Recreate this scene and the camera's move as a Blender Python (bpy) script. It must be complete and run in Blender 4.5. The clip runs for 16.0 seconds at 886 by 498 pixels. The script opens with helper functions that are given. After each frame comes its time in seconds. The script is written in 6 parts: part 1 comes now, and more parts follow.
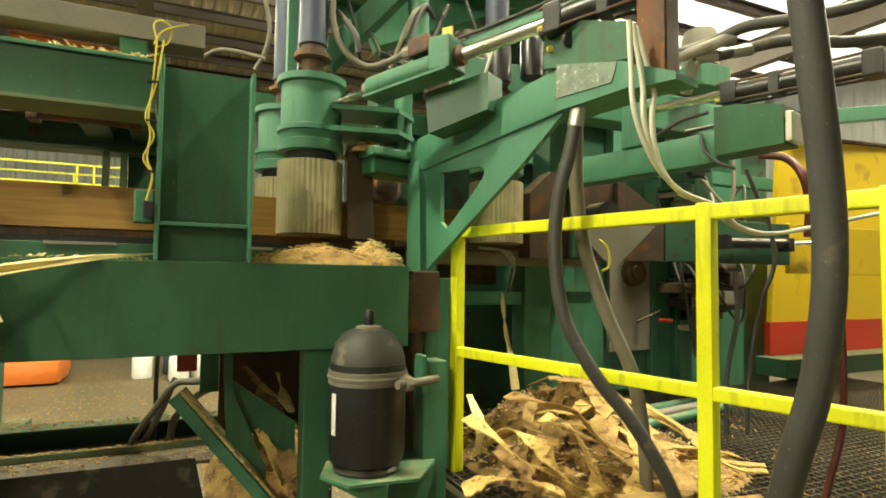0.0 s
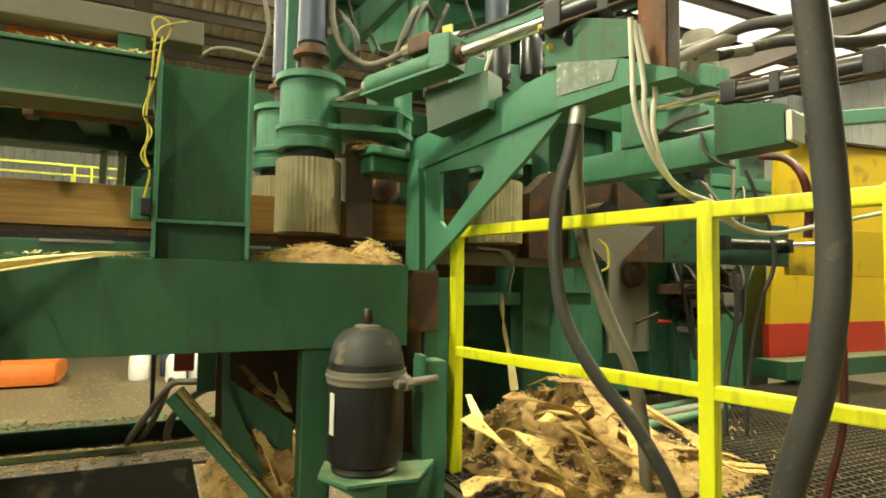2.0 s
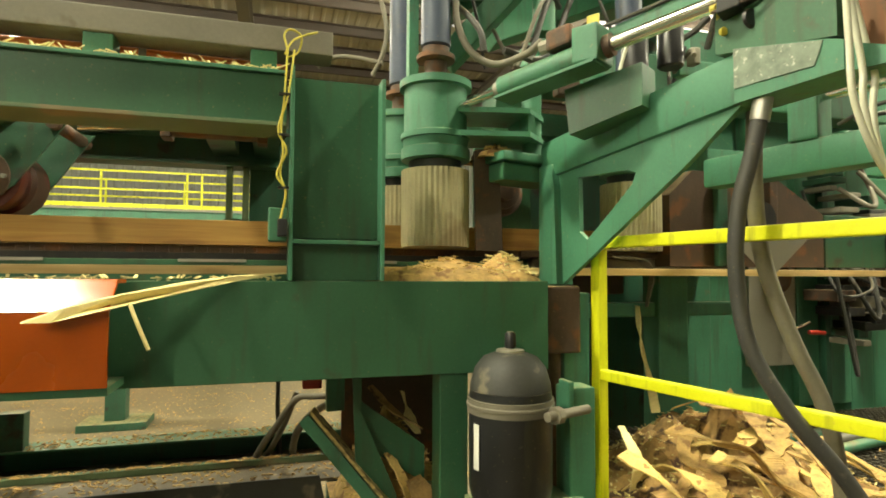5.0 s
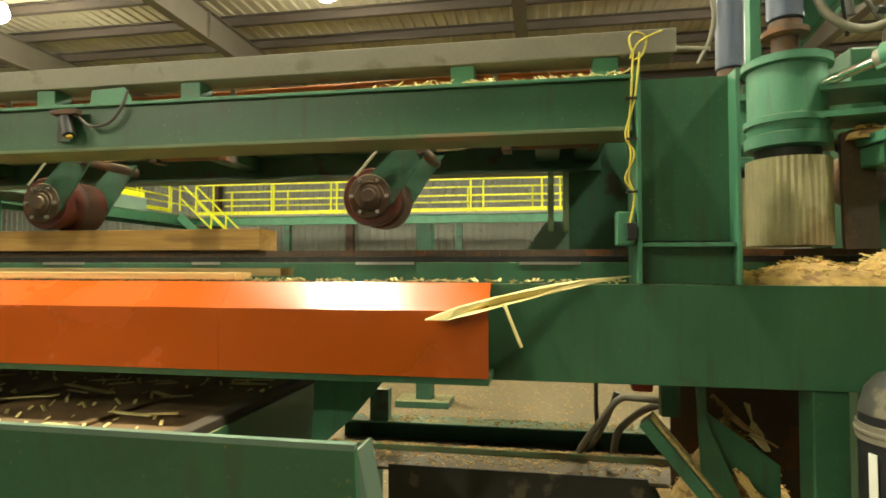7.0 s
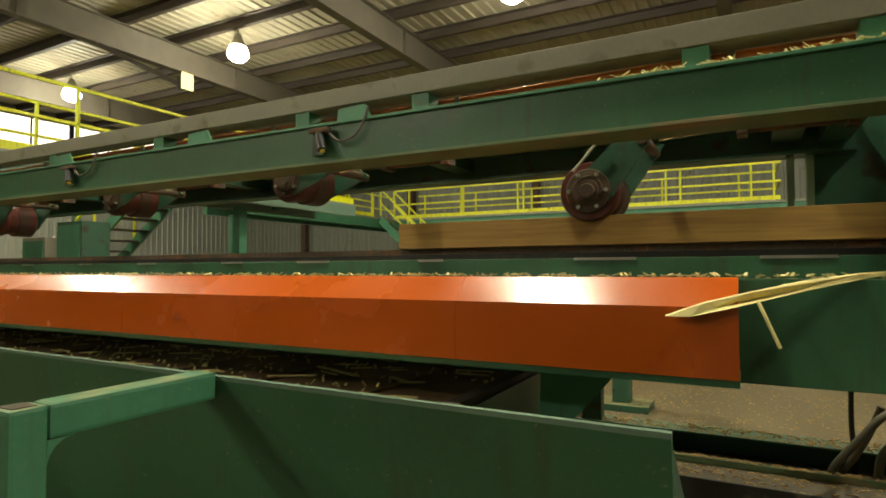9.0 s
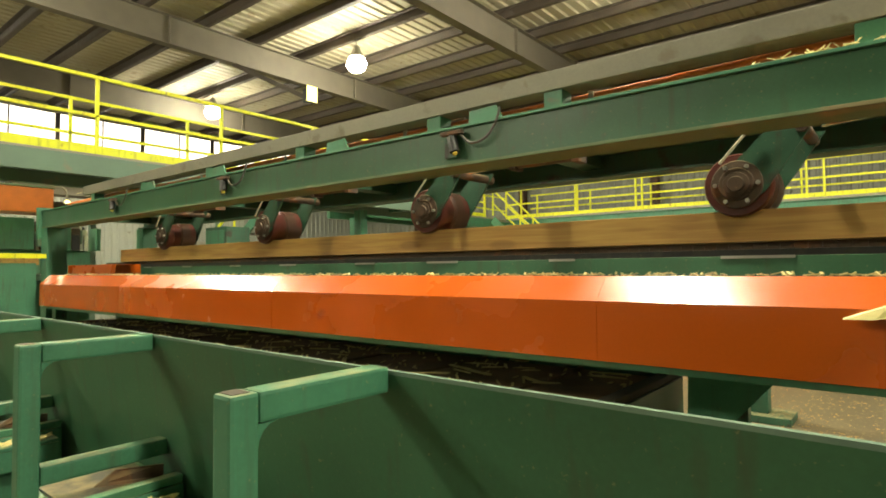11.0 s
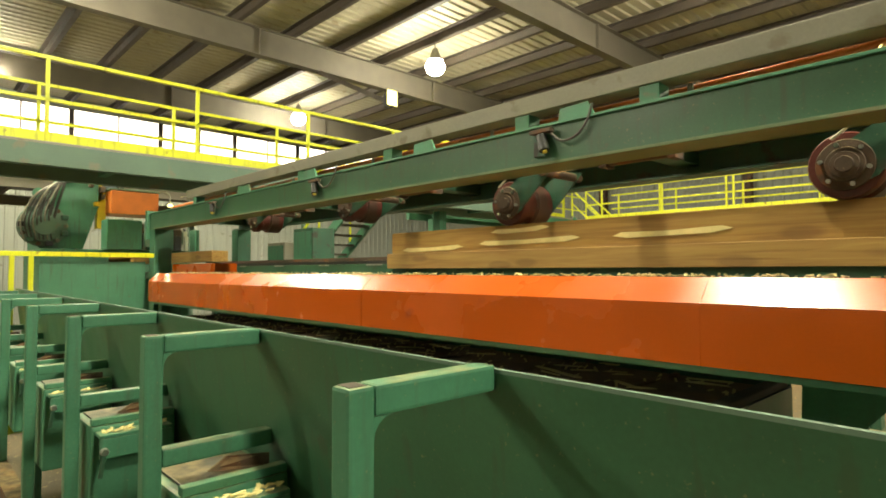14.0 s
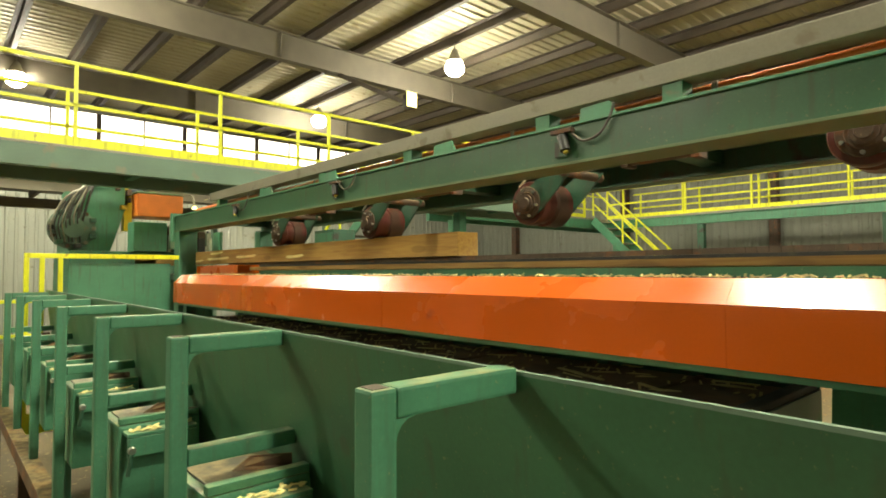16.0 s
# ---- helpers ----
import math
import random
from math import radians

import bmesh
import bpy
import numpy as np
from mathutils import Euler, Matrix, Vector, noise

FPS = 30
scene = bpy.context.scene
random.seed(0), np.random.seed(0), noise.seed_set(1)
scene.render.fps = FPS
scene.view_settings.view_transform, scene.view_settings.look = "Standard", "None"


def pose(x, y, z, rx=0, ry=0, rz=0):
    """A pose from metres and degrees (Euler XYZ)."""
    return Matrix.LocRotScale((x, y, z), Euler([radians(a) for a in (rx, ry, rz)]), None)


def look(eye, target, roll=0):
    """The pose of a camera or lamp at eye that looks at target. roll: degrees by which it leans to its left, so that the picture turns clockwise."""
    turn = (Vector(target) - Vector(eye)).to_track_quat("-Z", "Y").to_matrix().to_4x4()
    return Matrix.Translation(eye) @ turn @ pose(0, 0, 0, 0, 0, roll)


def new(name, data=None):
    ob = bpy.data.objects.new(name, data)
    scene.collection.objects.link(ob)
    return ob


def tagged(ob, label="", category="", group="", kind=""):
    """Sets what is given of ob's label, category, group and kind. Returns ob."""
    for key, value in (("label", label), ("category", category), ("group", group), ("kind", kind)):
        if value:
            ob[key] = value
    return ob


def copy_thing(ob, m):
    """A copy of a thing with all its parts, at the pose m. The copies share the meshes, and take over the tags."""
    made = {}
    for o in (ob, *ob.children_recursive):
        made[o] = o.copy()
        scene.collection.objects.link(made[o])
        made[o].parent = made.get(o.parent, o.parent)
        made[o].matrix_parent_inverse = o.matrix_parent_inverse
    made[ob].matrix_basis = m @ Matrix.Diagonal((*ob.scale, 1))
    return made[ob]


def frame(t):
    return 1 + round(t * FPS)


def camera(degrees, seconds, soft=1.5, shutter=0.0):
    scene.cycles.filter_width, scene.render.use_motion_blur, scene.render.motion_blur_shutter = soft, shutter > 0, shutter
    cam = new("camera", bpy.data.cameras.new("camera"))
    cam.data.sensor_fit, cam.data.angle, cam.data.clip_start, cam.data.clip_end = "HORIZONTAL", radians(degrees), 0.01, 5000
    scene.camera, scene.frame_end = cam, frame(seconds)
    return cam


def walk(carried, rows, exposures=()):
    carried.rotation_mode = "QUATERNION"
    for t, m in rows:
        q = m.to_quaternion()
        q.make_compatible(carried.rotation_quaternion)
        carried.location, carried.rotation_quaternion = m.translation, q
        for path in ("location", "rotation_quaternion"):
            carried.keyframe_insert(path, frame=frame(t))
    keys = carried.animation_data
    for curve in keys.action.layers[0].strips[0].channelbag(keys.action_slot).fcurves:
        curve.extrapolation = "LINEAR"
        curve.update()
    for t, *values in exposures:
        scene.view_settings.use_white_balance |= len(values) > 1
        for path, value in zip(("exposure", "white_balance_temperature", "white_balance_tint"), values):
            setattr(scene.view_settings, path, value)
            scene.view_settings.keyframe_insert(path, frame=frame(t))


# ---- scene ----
cam = camera(75.3, 16.0, soft=1.8)
PATH = [
    (0, (0.601, 0.709, 2.440), (1.431, 2.526, 2.541), 0.66),
    (0.5, (0.612, 0.705, 2.437), (1.438, 2.523, 2.543), 0.85),
    (1, (0.596, 0.717, 2.424), (1.434, 2.530, 2.537), 0.69),
    (1.5, (0.598, 0.724, 2.423), (1.435, 2.537, 2.535), 0.74),
    (2, (0.602, 0.723, 2.426), (1.438, 2.537, 2.536), 0.81),
    (2.5, (0.598, 0.731, 2.428), (1.437, 2.543, 2.534), 0.85),
    (3, (0.585, 0.739, 2.426), (1.438, 2.546, 2.526), 0.65),
    (5.3, (0.453, 0.980, 2.546), (0.865, 2.935, 2.620), 0.39),
    (5.5, (0.435, 0.981, 2.562), (0.733, 2.958, 2.626), 0.53),
    (6, (0.329, 0.996, 2.554), (0.397, 2.993, 2.624), 0.27),
    (6.5, (0.268, 0.986, 2.529), (0.105, 2.977, 2.621), 0.17),
    (7, (0.194, 0.951, 2.542), (-0.148, 2.920, 2.612), 0.08),
    (7.5, (0.155, 0.938, 2.523), (-0.373, 2.865, 2.605), 0.12),
    (8, (0.104, 0.923, 2.525), (-0.586, 2.798, 2.597), -0.20),
    (8.5, (0.079, 0.887, 2.534), (-0.749, 2.707, 2.597), -0.17),
    (9, (0.048, 0.879, 2.528), (-0.888, 2.645, 2.595), -0.22),
    (9.5, (0.020, 0.860, 2.530), (-1.014, 2.571, 2.594), -0.28),
    (10, (-0.001, 0.844, 2.530), (-1.123, 2.499, 2.593), -0.36),
    (12.5, (-0.081, 0.779, 2.522), (-1.454, 2.232, 2.596), -0.21),
    (13, (-0.088, 0.773, 2.524), (-1.490, 2.198, 2.594), -0.08),
    (13.5, (-0.087, 0.782, 2.521), (-1.516, 2.179, 2.594), -0.13),
    (14, (-0.087, 0.779, 2.521), (-1.534, 2.158, 2.596), -0.08),
    (14.5, (-0.088, 0.778, 2.522), (-1.551, 2.139, 2.598), -0.16),
    (15, (-0.094, 0.773, 2.520), (-1.568, 2.122, 2.598), -0.09),
    (15.5, (-0.094, 0.776, 2.519), (-1.580, 2.112, 2.597), -0.19),
    (16, (-0.090, 0.778, 2.523), (-1.584, 2.106, 2.601), -0.21),
]
walk(cam, [(t, look(eye, target, roll)) for t, eye, target, roll in PATH],
     exposures=[(0, 0.04), (5.3, 0.07), (6.5, 0.05), (8.0, -0.42), (9.0, -0.95), (10.2, -0.5), (12.3, 0.06), (13.5, -0.04), (15, -0.18), (16, -0.09)])

# ---- world and lights ----
world = bpy.data.worlds.new("sky")
scene.world = world
world.use_nodes = True
wn = world.node_tree.nodes
sky = wn.new("ShaderNodeTexSky")
sky.sky_type, sky.sun_disc, sky.sun_elevation, sky.sun_rotation = "NISHITA", False, radians(40), radians(120)
sky.air_density, sky.dust_density, sky.ozone_density = 1.0, 7.0, 0.3
world.node_tree.links.new(sky.outputs["Color"], wn["Background"].inputs["Color"])
wn["Background"].inputs["Strength"].default_value = 0.58
scene.view_settings.exposure = 0.0

LAMP_W = 405.0
LAMP_SPOTS = [(-19.4, 11.65), (-11.8, 11.65), (-4.15, 11.9), (3.45, 12.0), (11.0, 12.6),
              (-21.0, 2.5), (-12.2, 2.5), (-2.3, 2.5), (4.6, 2.2), (12.6, 2.5), (-10.2, -4.2), (-7.0, -7.5)]


def high_bay(x, y):
    data = bpy.data.lights.new("high_bay_light", "AREA")
    data.shape, data.size = "DISK", 0.42
    data.energy, data.color = LAMP_W, (1.0, 0.96, 0.64)
    ob = new("high_bay_light", data)
    ob.location = (x, y, 7.99)


for spot in LAMP_SPOTS:
    high_bay(*spot)


# ---- materials ----
def material(name, color, rough=0.5, metal=0.0, vary=0.25, scale=6.0, fine=90.0, bump=0.15, wear=None, wear_at=0.62,
             coat=0.0, stretch=(1, 1, 1), emit=0.0, spot_scale=3.0, dust=0.0):
    m = bpy.data.materials.new(name)
    m.use_nodes = True
    t, n, l = m.node_tree, m.node_tree.nodes, m.node_tree.links
    b = n["Principled BSDF"]
    co = n.new("ShaderNodeTexCoord")
    mp = n.new("ShaderNodeMapping")
    mp.inputs["Scale"].default_value = stretch
    l.new(co.outputs["Object"], mp.inputs["Vector"])

    def tex(s, detail=5.0):
        q = n.new("ShaderNodeTexNoise")
        q.inputs["Scale"].default_value, q.inputs["Detail"].default_value = s, detail
        l.new(mp.outputs["Vector"], q.inputs["Vector"])
        return q.outputs["Fac"]

    big, small = tex(scale), tex(fine, 3.0)
    mixv = n.new("ShaderNodeMath")
    mixv.operation = "MULTIPLY_ADD"
    l.new(small, mixv.inputs[0])
    mixv.inputs[1].default_value = 0.35
    l.new(big, mixv.inputs[2])
    ramp = n.new("ShaderNodeMapRange")
    ramp.inputs[1].default_value, ramp.inputs[2].default_value = 0.35, 1.0
    ramp.inputs[3].default_value, ramp.inputs[4].default_value = 1 - vary, 1 + vary
    l.new(mixv.outputs[0], ramp.inputs[0])
    sc = n.new("ShaderNodeVectorMath")
    sc.operation = "SCALE"
    sc.inputs[0].default_value = color
    l.new(ramp.outputs[0], sc.inputs["Scale"])
    last = sc.outputs[0]
    rough_in = None
    if wear:
        spots = tex(spot_scale, 9.0)
        cut = n.new("ShaderNodeMapRange")
        cut.inputs[1].default_value, cut.inputs[2].default_value = wear_at, wear_at + 0.07
        l.new(spots, cut.inputs[0])
        mix = n.new("ShaderNodeMix")
        mix.data_type = "RGBA"
        l.new(cut.outputs[0], mix.inputs[0])
        l.new(last, mix.inputs[6])
        mix.inputs[7].default_value = (*wear, 1)
        last = mix.outputs[2]
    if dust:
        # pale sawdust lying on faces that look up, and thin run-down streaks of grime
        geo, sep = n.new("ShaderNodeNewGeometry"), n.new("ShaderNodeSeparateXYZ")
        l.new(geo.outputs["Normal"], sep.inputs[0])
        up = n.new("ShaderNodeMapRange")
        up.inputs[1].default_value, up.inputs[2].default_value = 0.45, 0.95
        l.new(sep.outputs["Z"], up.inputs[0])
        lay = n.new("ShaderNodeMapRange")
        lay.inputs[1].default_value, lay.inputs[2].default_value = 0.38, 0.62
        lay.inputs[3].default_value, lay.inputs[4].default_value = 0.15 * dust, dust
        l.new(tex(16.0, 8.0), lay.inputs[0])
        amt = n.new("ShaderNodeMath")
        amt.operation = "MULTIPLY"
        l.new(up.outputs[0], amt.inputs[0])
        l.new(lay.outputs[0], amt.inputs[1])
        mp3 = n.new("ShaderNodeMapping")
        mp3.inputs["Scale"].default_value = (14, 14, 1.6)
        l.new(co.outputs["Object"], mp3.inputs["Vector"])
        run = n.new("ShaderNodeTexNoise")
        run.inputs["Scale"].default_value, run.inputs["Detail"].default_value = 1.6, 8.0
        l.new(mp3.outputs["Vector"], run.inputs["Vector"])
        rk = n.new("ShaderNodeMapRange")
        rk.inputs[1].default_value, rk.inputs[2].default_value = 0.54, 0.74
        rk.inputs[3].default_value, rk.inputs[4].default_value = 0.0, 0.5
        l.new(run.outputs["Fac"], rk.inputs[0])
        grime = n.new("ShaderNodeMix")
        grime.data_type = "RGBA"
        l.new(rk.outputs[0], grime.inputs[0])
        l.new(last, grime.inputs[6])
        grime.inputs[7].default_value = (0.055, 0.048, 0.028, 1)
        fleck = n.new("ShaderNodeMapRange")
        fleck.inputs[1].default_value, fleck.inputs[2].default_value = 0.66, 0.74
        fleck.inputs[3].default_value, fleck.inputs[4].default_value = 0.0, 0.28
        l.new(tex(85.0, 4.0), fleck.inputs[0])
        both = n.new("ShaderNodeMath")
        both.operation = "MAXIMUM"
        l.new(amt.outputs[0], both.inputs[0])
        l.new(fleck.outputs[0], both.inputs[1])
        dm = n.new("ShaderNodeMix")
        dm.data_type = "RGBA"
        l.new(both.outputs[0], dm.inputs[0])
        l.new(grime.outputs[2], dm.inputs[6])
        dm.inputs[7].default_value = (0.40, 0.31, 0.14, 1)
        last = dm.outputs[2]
    l.new(last, b.inputs["Base Color"])
    rr = n.new("ShaderNodeMapRange")
    rr.inputs[1].default_value, rr.inputs[2].default_value = 0.3, 0.8
    rr.inputs[3].default_value, rr.inputs[4].default_value = max(rough - 0.1, 0.05), min(rough + 0.14, 1.0)
    l.new(big, rr.inputs[0])
    l.new(rr.outputs[0], b.inputs["Roughness"])
    b.inputs["Metallic"].default_value = metal
    b.inputs["Coat Weight"].default_value = coat
    if bump:
        bp = n.new("ShaderNodeBump")
        bp.inputs["Strength"].default_value, bp.inputs["Distance"].default_value = bump, 0.004
        l.new(mixv.outputs[0], bp.inputs["Height"])
        l.new(bp.outputs[0], b.inputs["Normal"])
    if emit:
        b.inputs["Emission Color"].default_value = (*color, 1)
        b.inputs["Emission Strength"].default_value = emit
    return m


def timber_material(name, light, dark, along=1.0, knots=True):
    m = bpy.data.materials.new(name)
    m.use_nodes = True
    n, l = m.node_tree.nodes, m.node_tree.links
    b = n["Principled BSDF"]
    co, mp = n.new("ShaderNodeTexCoord"), n.new("ShaderNodeMapping")
    mp.inputs["Scale"].default_value = (0.5, 9, 9)
    l.new(co.outputs["Object"], mp.inputs["Vector"])
    g = n.new("ShaderNodeTexNoise")
    g.inputs["Scale"].default_value, g.inputs["Detail"].default_value, g.inputs["Distortion"].default_value = 5.0, 8.0, 0.6
    l.new(mp.outputs["Vector"], g.inputs["Vector"])
    r = n.new("ShaderNodeValToRGB")
    r.color_ramp.elements[0].position, r.color_ramp.elements[1].position = 0.34, 0.68
    r.color_ramp.elements[0].color, r.color_ramp.elements[1].color = (*dark, 1), (*light, 1)
    l.new(g.outputs["Fac"], r.inputs["Fac"])
    last = r.outputs["Color"]
    if knots:
        mp2 = n.new("ShaderNodeMapping")
        mp2.inputs["Scale"].default_value = (2.2, 7, 7)
        l.new(co.outputs["Object"], mp2.inputs["Vector"])
        v = n.new("ShaderNodeTexVoronoi")
        v.inputs["Scale"].default_value = 1.0
        l.new(mp2.outputs["Vector"], v.inputs["Vector"])
        k = n.new("ShaderNodeMapRange")
        k.inputs[1].default_value, k.inputs[2].default_value = 0.16, 0.24
        k.inputs[3].default_value, k.inputs[4].default_value = 0.45, 0.0
        l.new(v.outputs["Distance"], k.inputs[0])
        mix = n.new("ShaderNodeMix")
        mix.data_type = "RGBA"
        l.new(k.outputs[0], mix.inputs[0])
        l.new(last, mix.inputs[6])
        mix.inputs[7].default_value = (dark[0] * 0.45, dark[1] * 0.4, dark[2] * 0.4, 1)
        last = mix.outputs[2]
    l.new(last, b.inputs["Base Color"])
    b.inputs["Roughness"].default_value = 0.62
    bp = n.new("ShaderNodeBump")
    bp.inputs["Strength"].default_value, bp.inputs["Distance"].default_value = 0.3, 0.003
    l.new(g.outputs["Fac"], bp.inputs["Height"])
    l.new(bp.outputs[0], b.inputs["Normal"])
    return m


RUSTY = (0.10, 0.055, 0.03)
DUST = (0.36, 0.27, 0.13)
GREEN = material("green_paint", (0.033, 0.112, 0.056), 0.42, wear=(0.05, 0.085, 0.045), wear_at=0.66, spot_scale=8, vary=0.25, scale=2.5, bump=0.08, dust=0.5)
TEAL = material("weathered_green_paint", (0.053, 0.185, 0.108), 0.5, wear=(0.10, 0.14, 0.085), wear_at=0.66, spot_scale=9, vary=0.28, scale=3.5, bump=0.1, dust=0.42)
# darker than GREEN; on the rear overhead beam it also carries the shade
DARKGREEN = material("dark_and_shaded_green_paint", (0.021, 0.082, 0.047), 0.5, wear=(0.03, 0.028, 0.02), wear_at=0.58, spot_scale=6, vary=0.3, scale=4, dust=0.7)
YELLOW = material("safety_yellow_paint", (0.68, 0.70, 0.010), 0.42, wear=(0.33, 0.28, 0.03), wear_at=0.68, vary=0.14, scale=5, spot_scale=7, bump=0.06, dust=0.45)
RED = material("orange_red_paint", (0.45, 0.078, 0.003), 0.25, wear=(0.30, 0.05, 0.02), wear_at=0.70, vary=0.12, scale=2.0, bump=0.05, coat=0.06)
BELT = material("dark_belt", (0.19, 0.115, 0.055), 0.8, wear=(0.15, 0.085, 0.035), wear_at=0.54, vary=0.5, scale=6, bump=0.6, spot_scale=5)
STEEL = material("bare_steel", (0.42, 0.41, 0.37), 0.35, metal=0.9, wear=(0.16, 0.12, 0.08), wear_at=0.6, vary=0.2)
CHROME = material("chrome_rod", (0.80, 0.79, 0.74), 0.14, metal=1.0, vary=0.05, bump=0.0)
GALV = material("grey_galvanised_steel", (0.27, 0.25, 0.20), 0.55, metal=0.25, vary=0.16, scale=3, wear=(0.2, 0.17, 0.12), wear_at=0.62)
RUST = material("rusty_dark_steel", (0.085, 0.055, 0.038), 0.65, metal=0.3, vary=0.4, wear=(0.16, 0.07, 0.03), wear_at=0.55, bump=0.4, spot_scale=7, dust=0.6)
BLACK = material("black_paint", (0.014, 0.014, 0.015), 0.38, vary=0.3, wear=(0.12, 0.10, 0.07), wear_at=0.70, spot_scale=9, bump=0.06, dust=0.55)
DUSTYBLACK = material("dusty_black_paint", (0.042, 0.042, 0.037), 0.6, vary=0.4, scale=8, wear=(0.15, 0.13, 0.09), wear_at=0.58, spot_scale=7)
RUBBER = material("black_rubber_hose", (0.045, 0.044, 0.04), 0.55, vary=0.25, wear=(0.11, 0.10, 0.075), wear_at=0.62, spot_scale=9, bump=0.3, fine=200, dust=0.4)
GREYHOSE = material("grey_dusty_hose", (0.15, 0.135, 0.10), 0.6, vary=0.25, bump=0.2)
WHITEHOSE = material("milky_plastic_hose", (0.62, 0.62, 0.50), 0.35, vary=0.1, bump=0.05)
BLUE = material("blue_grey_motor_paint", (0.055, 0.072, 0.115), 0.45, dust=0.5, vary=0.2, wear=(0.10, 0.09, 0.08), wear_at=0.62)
ROLLMETAL = material("worn_roll_steel", (0.34, 0.30, 0.17), 0.6, metal=0.25, vary=0.25, scale=9, wear=(0.22, 0.17, 0.09), wear_at=0.55)
REDRUST = material("rust_red_roller", (0.095, 0.022, 0.016), 0.45, metal=0.2, vary=0.35, wear=(0.06, 0.03, 0.02), wear_at=0.58)
CONCRETE = material("dusty_concrete_floor", (0.135, 0.105, 0.058), 0.6, vary=0.45, scale=0.8, fine=40, wear=(0.34, 0.26, 0.12), wear_at=0.60, spot_scale=14, bump=0.3)
WALLMAT = material("grey_wall_sheet", (0.30, 0.31, 0.27), 0.55, metal=0.15, vary=0.12, scale=0.7, wear=(0.2, 0.19, 0.15), wear_at=0.64)
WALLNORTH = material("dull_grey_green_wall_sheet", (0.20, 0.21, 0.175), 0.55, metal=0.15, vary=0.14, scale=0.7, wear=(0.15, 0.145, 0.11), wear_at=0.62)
ROOFMAT = material("roof_sheet", (0.42, 0.38, 0.27), 0.6, metal=0.1, vary=0.15, scale=0.6, wear=(0.30, 0.25, 0.16), wear_at=0.63)
PURLIN = material("brown_purlin_steel", (0.060, 0.045, 0.032), 0.7, vary=0.25)
RAFTER = material("dusty_grey_rafter_steel", (0.15, 0.13, 0.098), 0.7, vary=0.2, scale=2)
ORANGE = material("orange_hose", (0.62, 0.16, 0.025), 0.45, vary=0.15)
YCABLE = material("yellow_cable", (0.55, 0.47, 0.06), 0.5, vary=0.15)
LAMPGLOW = material("lamp_glow", (1.0, 0.95, 0.72), 0.5, vary=0.0, bump=0, emit=175.0)
SKYGLOW = material("white_daylight_haze", (1.0, 0.97, 0.84), 0.9, vary=0.0, bump=0, emit=2.2)
SIGNGLOW = material("sign_glow", (1.0, 0.90, 0.35), 0.5, vary=0.0, bump=0, emit=3.0)
BARK = material("stringy_bark", (0.36, 0.22, 0.08), 0.9, vary=0.55, scale=14, wear=(0.07, 0.035, 0.018), wear_at=0.55, bump=0.9, spot_scale=12)
CHIPS = material("wood_chips", (0.48, 0.31, 0.11), 0.85, vary=0.5, scale=22, wear=(0.24, 0.13, 0.05), wear_at=0.56, bump=0.9, spot_scale=16)
SAWDUST = material("pale_sawdust", (0.55, 0.43, 0.17), 0.9, vary=0.6, scale=40, wear=(0.22, 0.17, 0.07), wear_at=0.52, bump=0.9, spot_scale=28)
STRIP = material("wood_strip", (0.66, 0.46, 0.15), 0.8, vary=0.5, scale=30, bump=0.9, wear=(0.34, 0.19, 0.06), wear_at=0.57, spot_scale=30)
PEEL = material("pale_splinter", (0.74, 0.62, 0.28), 0.7, vary=0.2, scale=12, bump=0.4)
TIMBER = timber_material("wet_pine_cant", (0.375, 0.225, 0.052), (0.26, 0.135, 0.030))
BOARD = timber_material("fresh_pine_board", (0.72, 0.53, 0.24), (0.55, 0.36, 0.13))
SCUFF = material("scuffed_speckled_steel", (0.17, 0.21, 0.165), 0.5, metal=0.2, vary=0.4, scale=30, wear=(0.42, 0.43, 0.36), wear_at=0.60, spot_scale=55, bump=0.2)
DUCTGREY = material("dusty_grey_tray_steel", (0.19, 0.175, 0.135), 0.6, metal=0.2, vary=0.25, scale=3, wear=(0.14, 0.12, 0.08), wear_at=0.6, spot_scale=8)
WHITE = material("white_label", (0.75, 0.74, 0.68), 0.5, vary=0.08)
PYELLOW = material("yellow_guard_paint", (0.60, 0.42, 0.008), 0.45, vary=0.15, wear=(0.42, 0.27, 0.02), wear_at=0.6, scale=1.5)
PRED = material("red_guard_paint", (0.42, 0.028, 0.012), 0.45, vary=0.2)
GRATE = material("walkway_grating_steel", (0.13, 0.115, 0.09), 0.5, metal=0.6, vary=0.3, wear=(0.2, 0.13, 0.07), wear_at=0.6)
glass = bpy.data.materials.new("window_glass")
glass.use_nodes = True
glass.node_tree.nodes["Principled BSDF"].inputs["Transmission Weight"].default_value = 1.0
glass.node_tree.nodes["Principled BSDF"].inputs["Roughness"].default_value = 0.25
GLASS = glass
DUSTGREEN = material("dusty_olive_green_paint", (0.115, 0.165, 0.085), 0.65, vary=0.25, scale=4, wear=(0.2, 0.17, 0.09), wear_at=0.58)
GREYGREEN = material("weathered_grey_green_paint", (0.12, 0.19, 0.145), 0.6, vary=0.2, scale=2, wear=(0.18, 0.18, 0.13), wear_at=0.6)
fibre = bpy.data.materials.new("translucent_roof_sheet")
fibre.use_nodes = True
fn = fibre.node_tree.nodes
tl = fn.new("ShaderNodeBsdfTranslucent")
tl.inputs["Color"].default_value = (0.85, 0.85, 0.78, 1)
mixs = fn.new("ShaderNodeMixShader")
mixs.inputs[0].default_value = 0.85
fibre.node_tree.links.new(fn["Principled BSDF"].outputs[0], mixs.inputs[1])
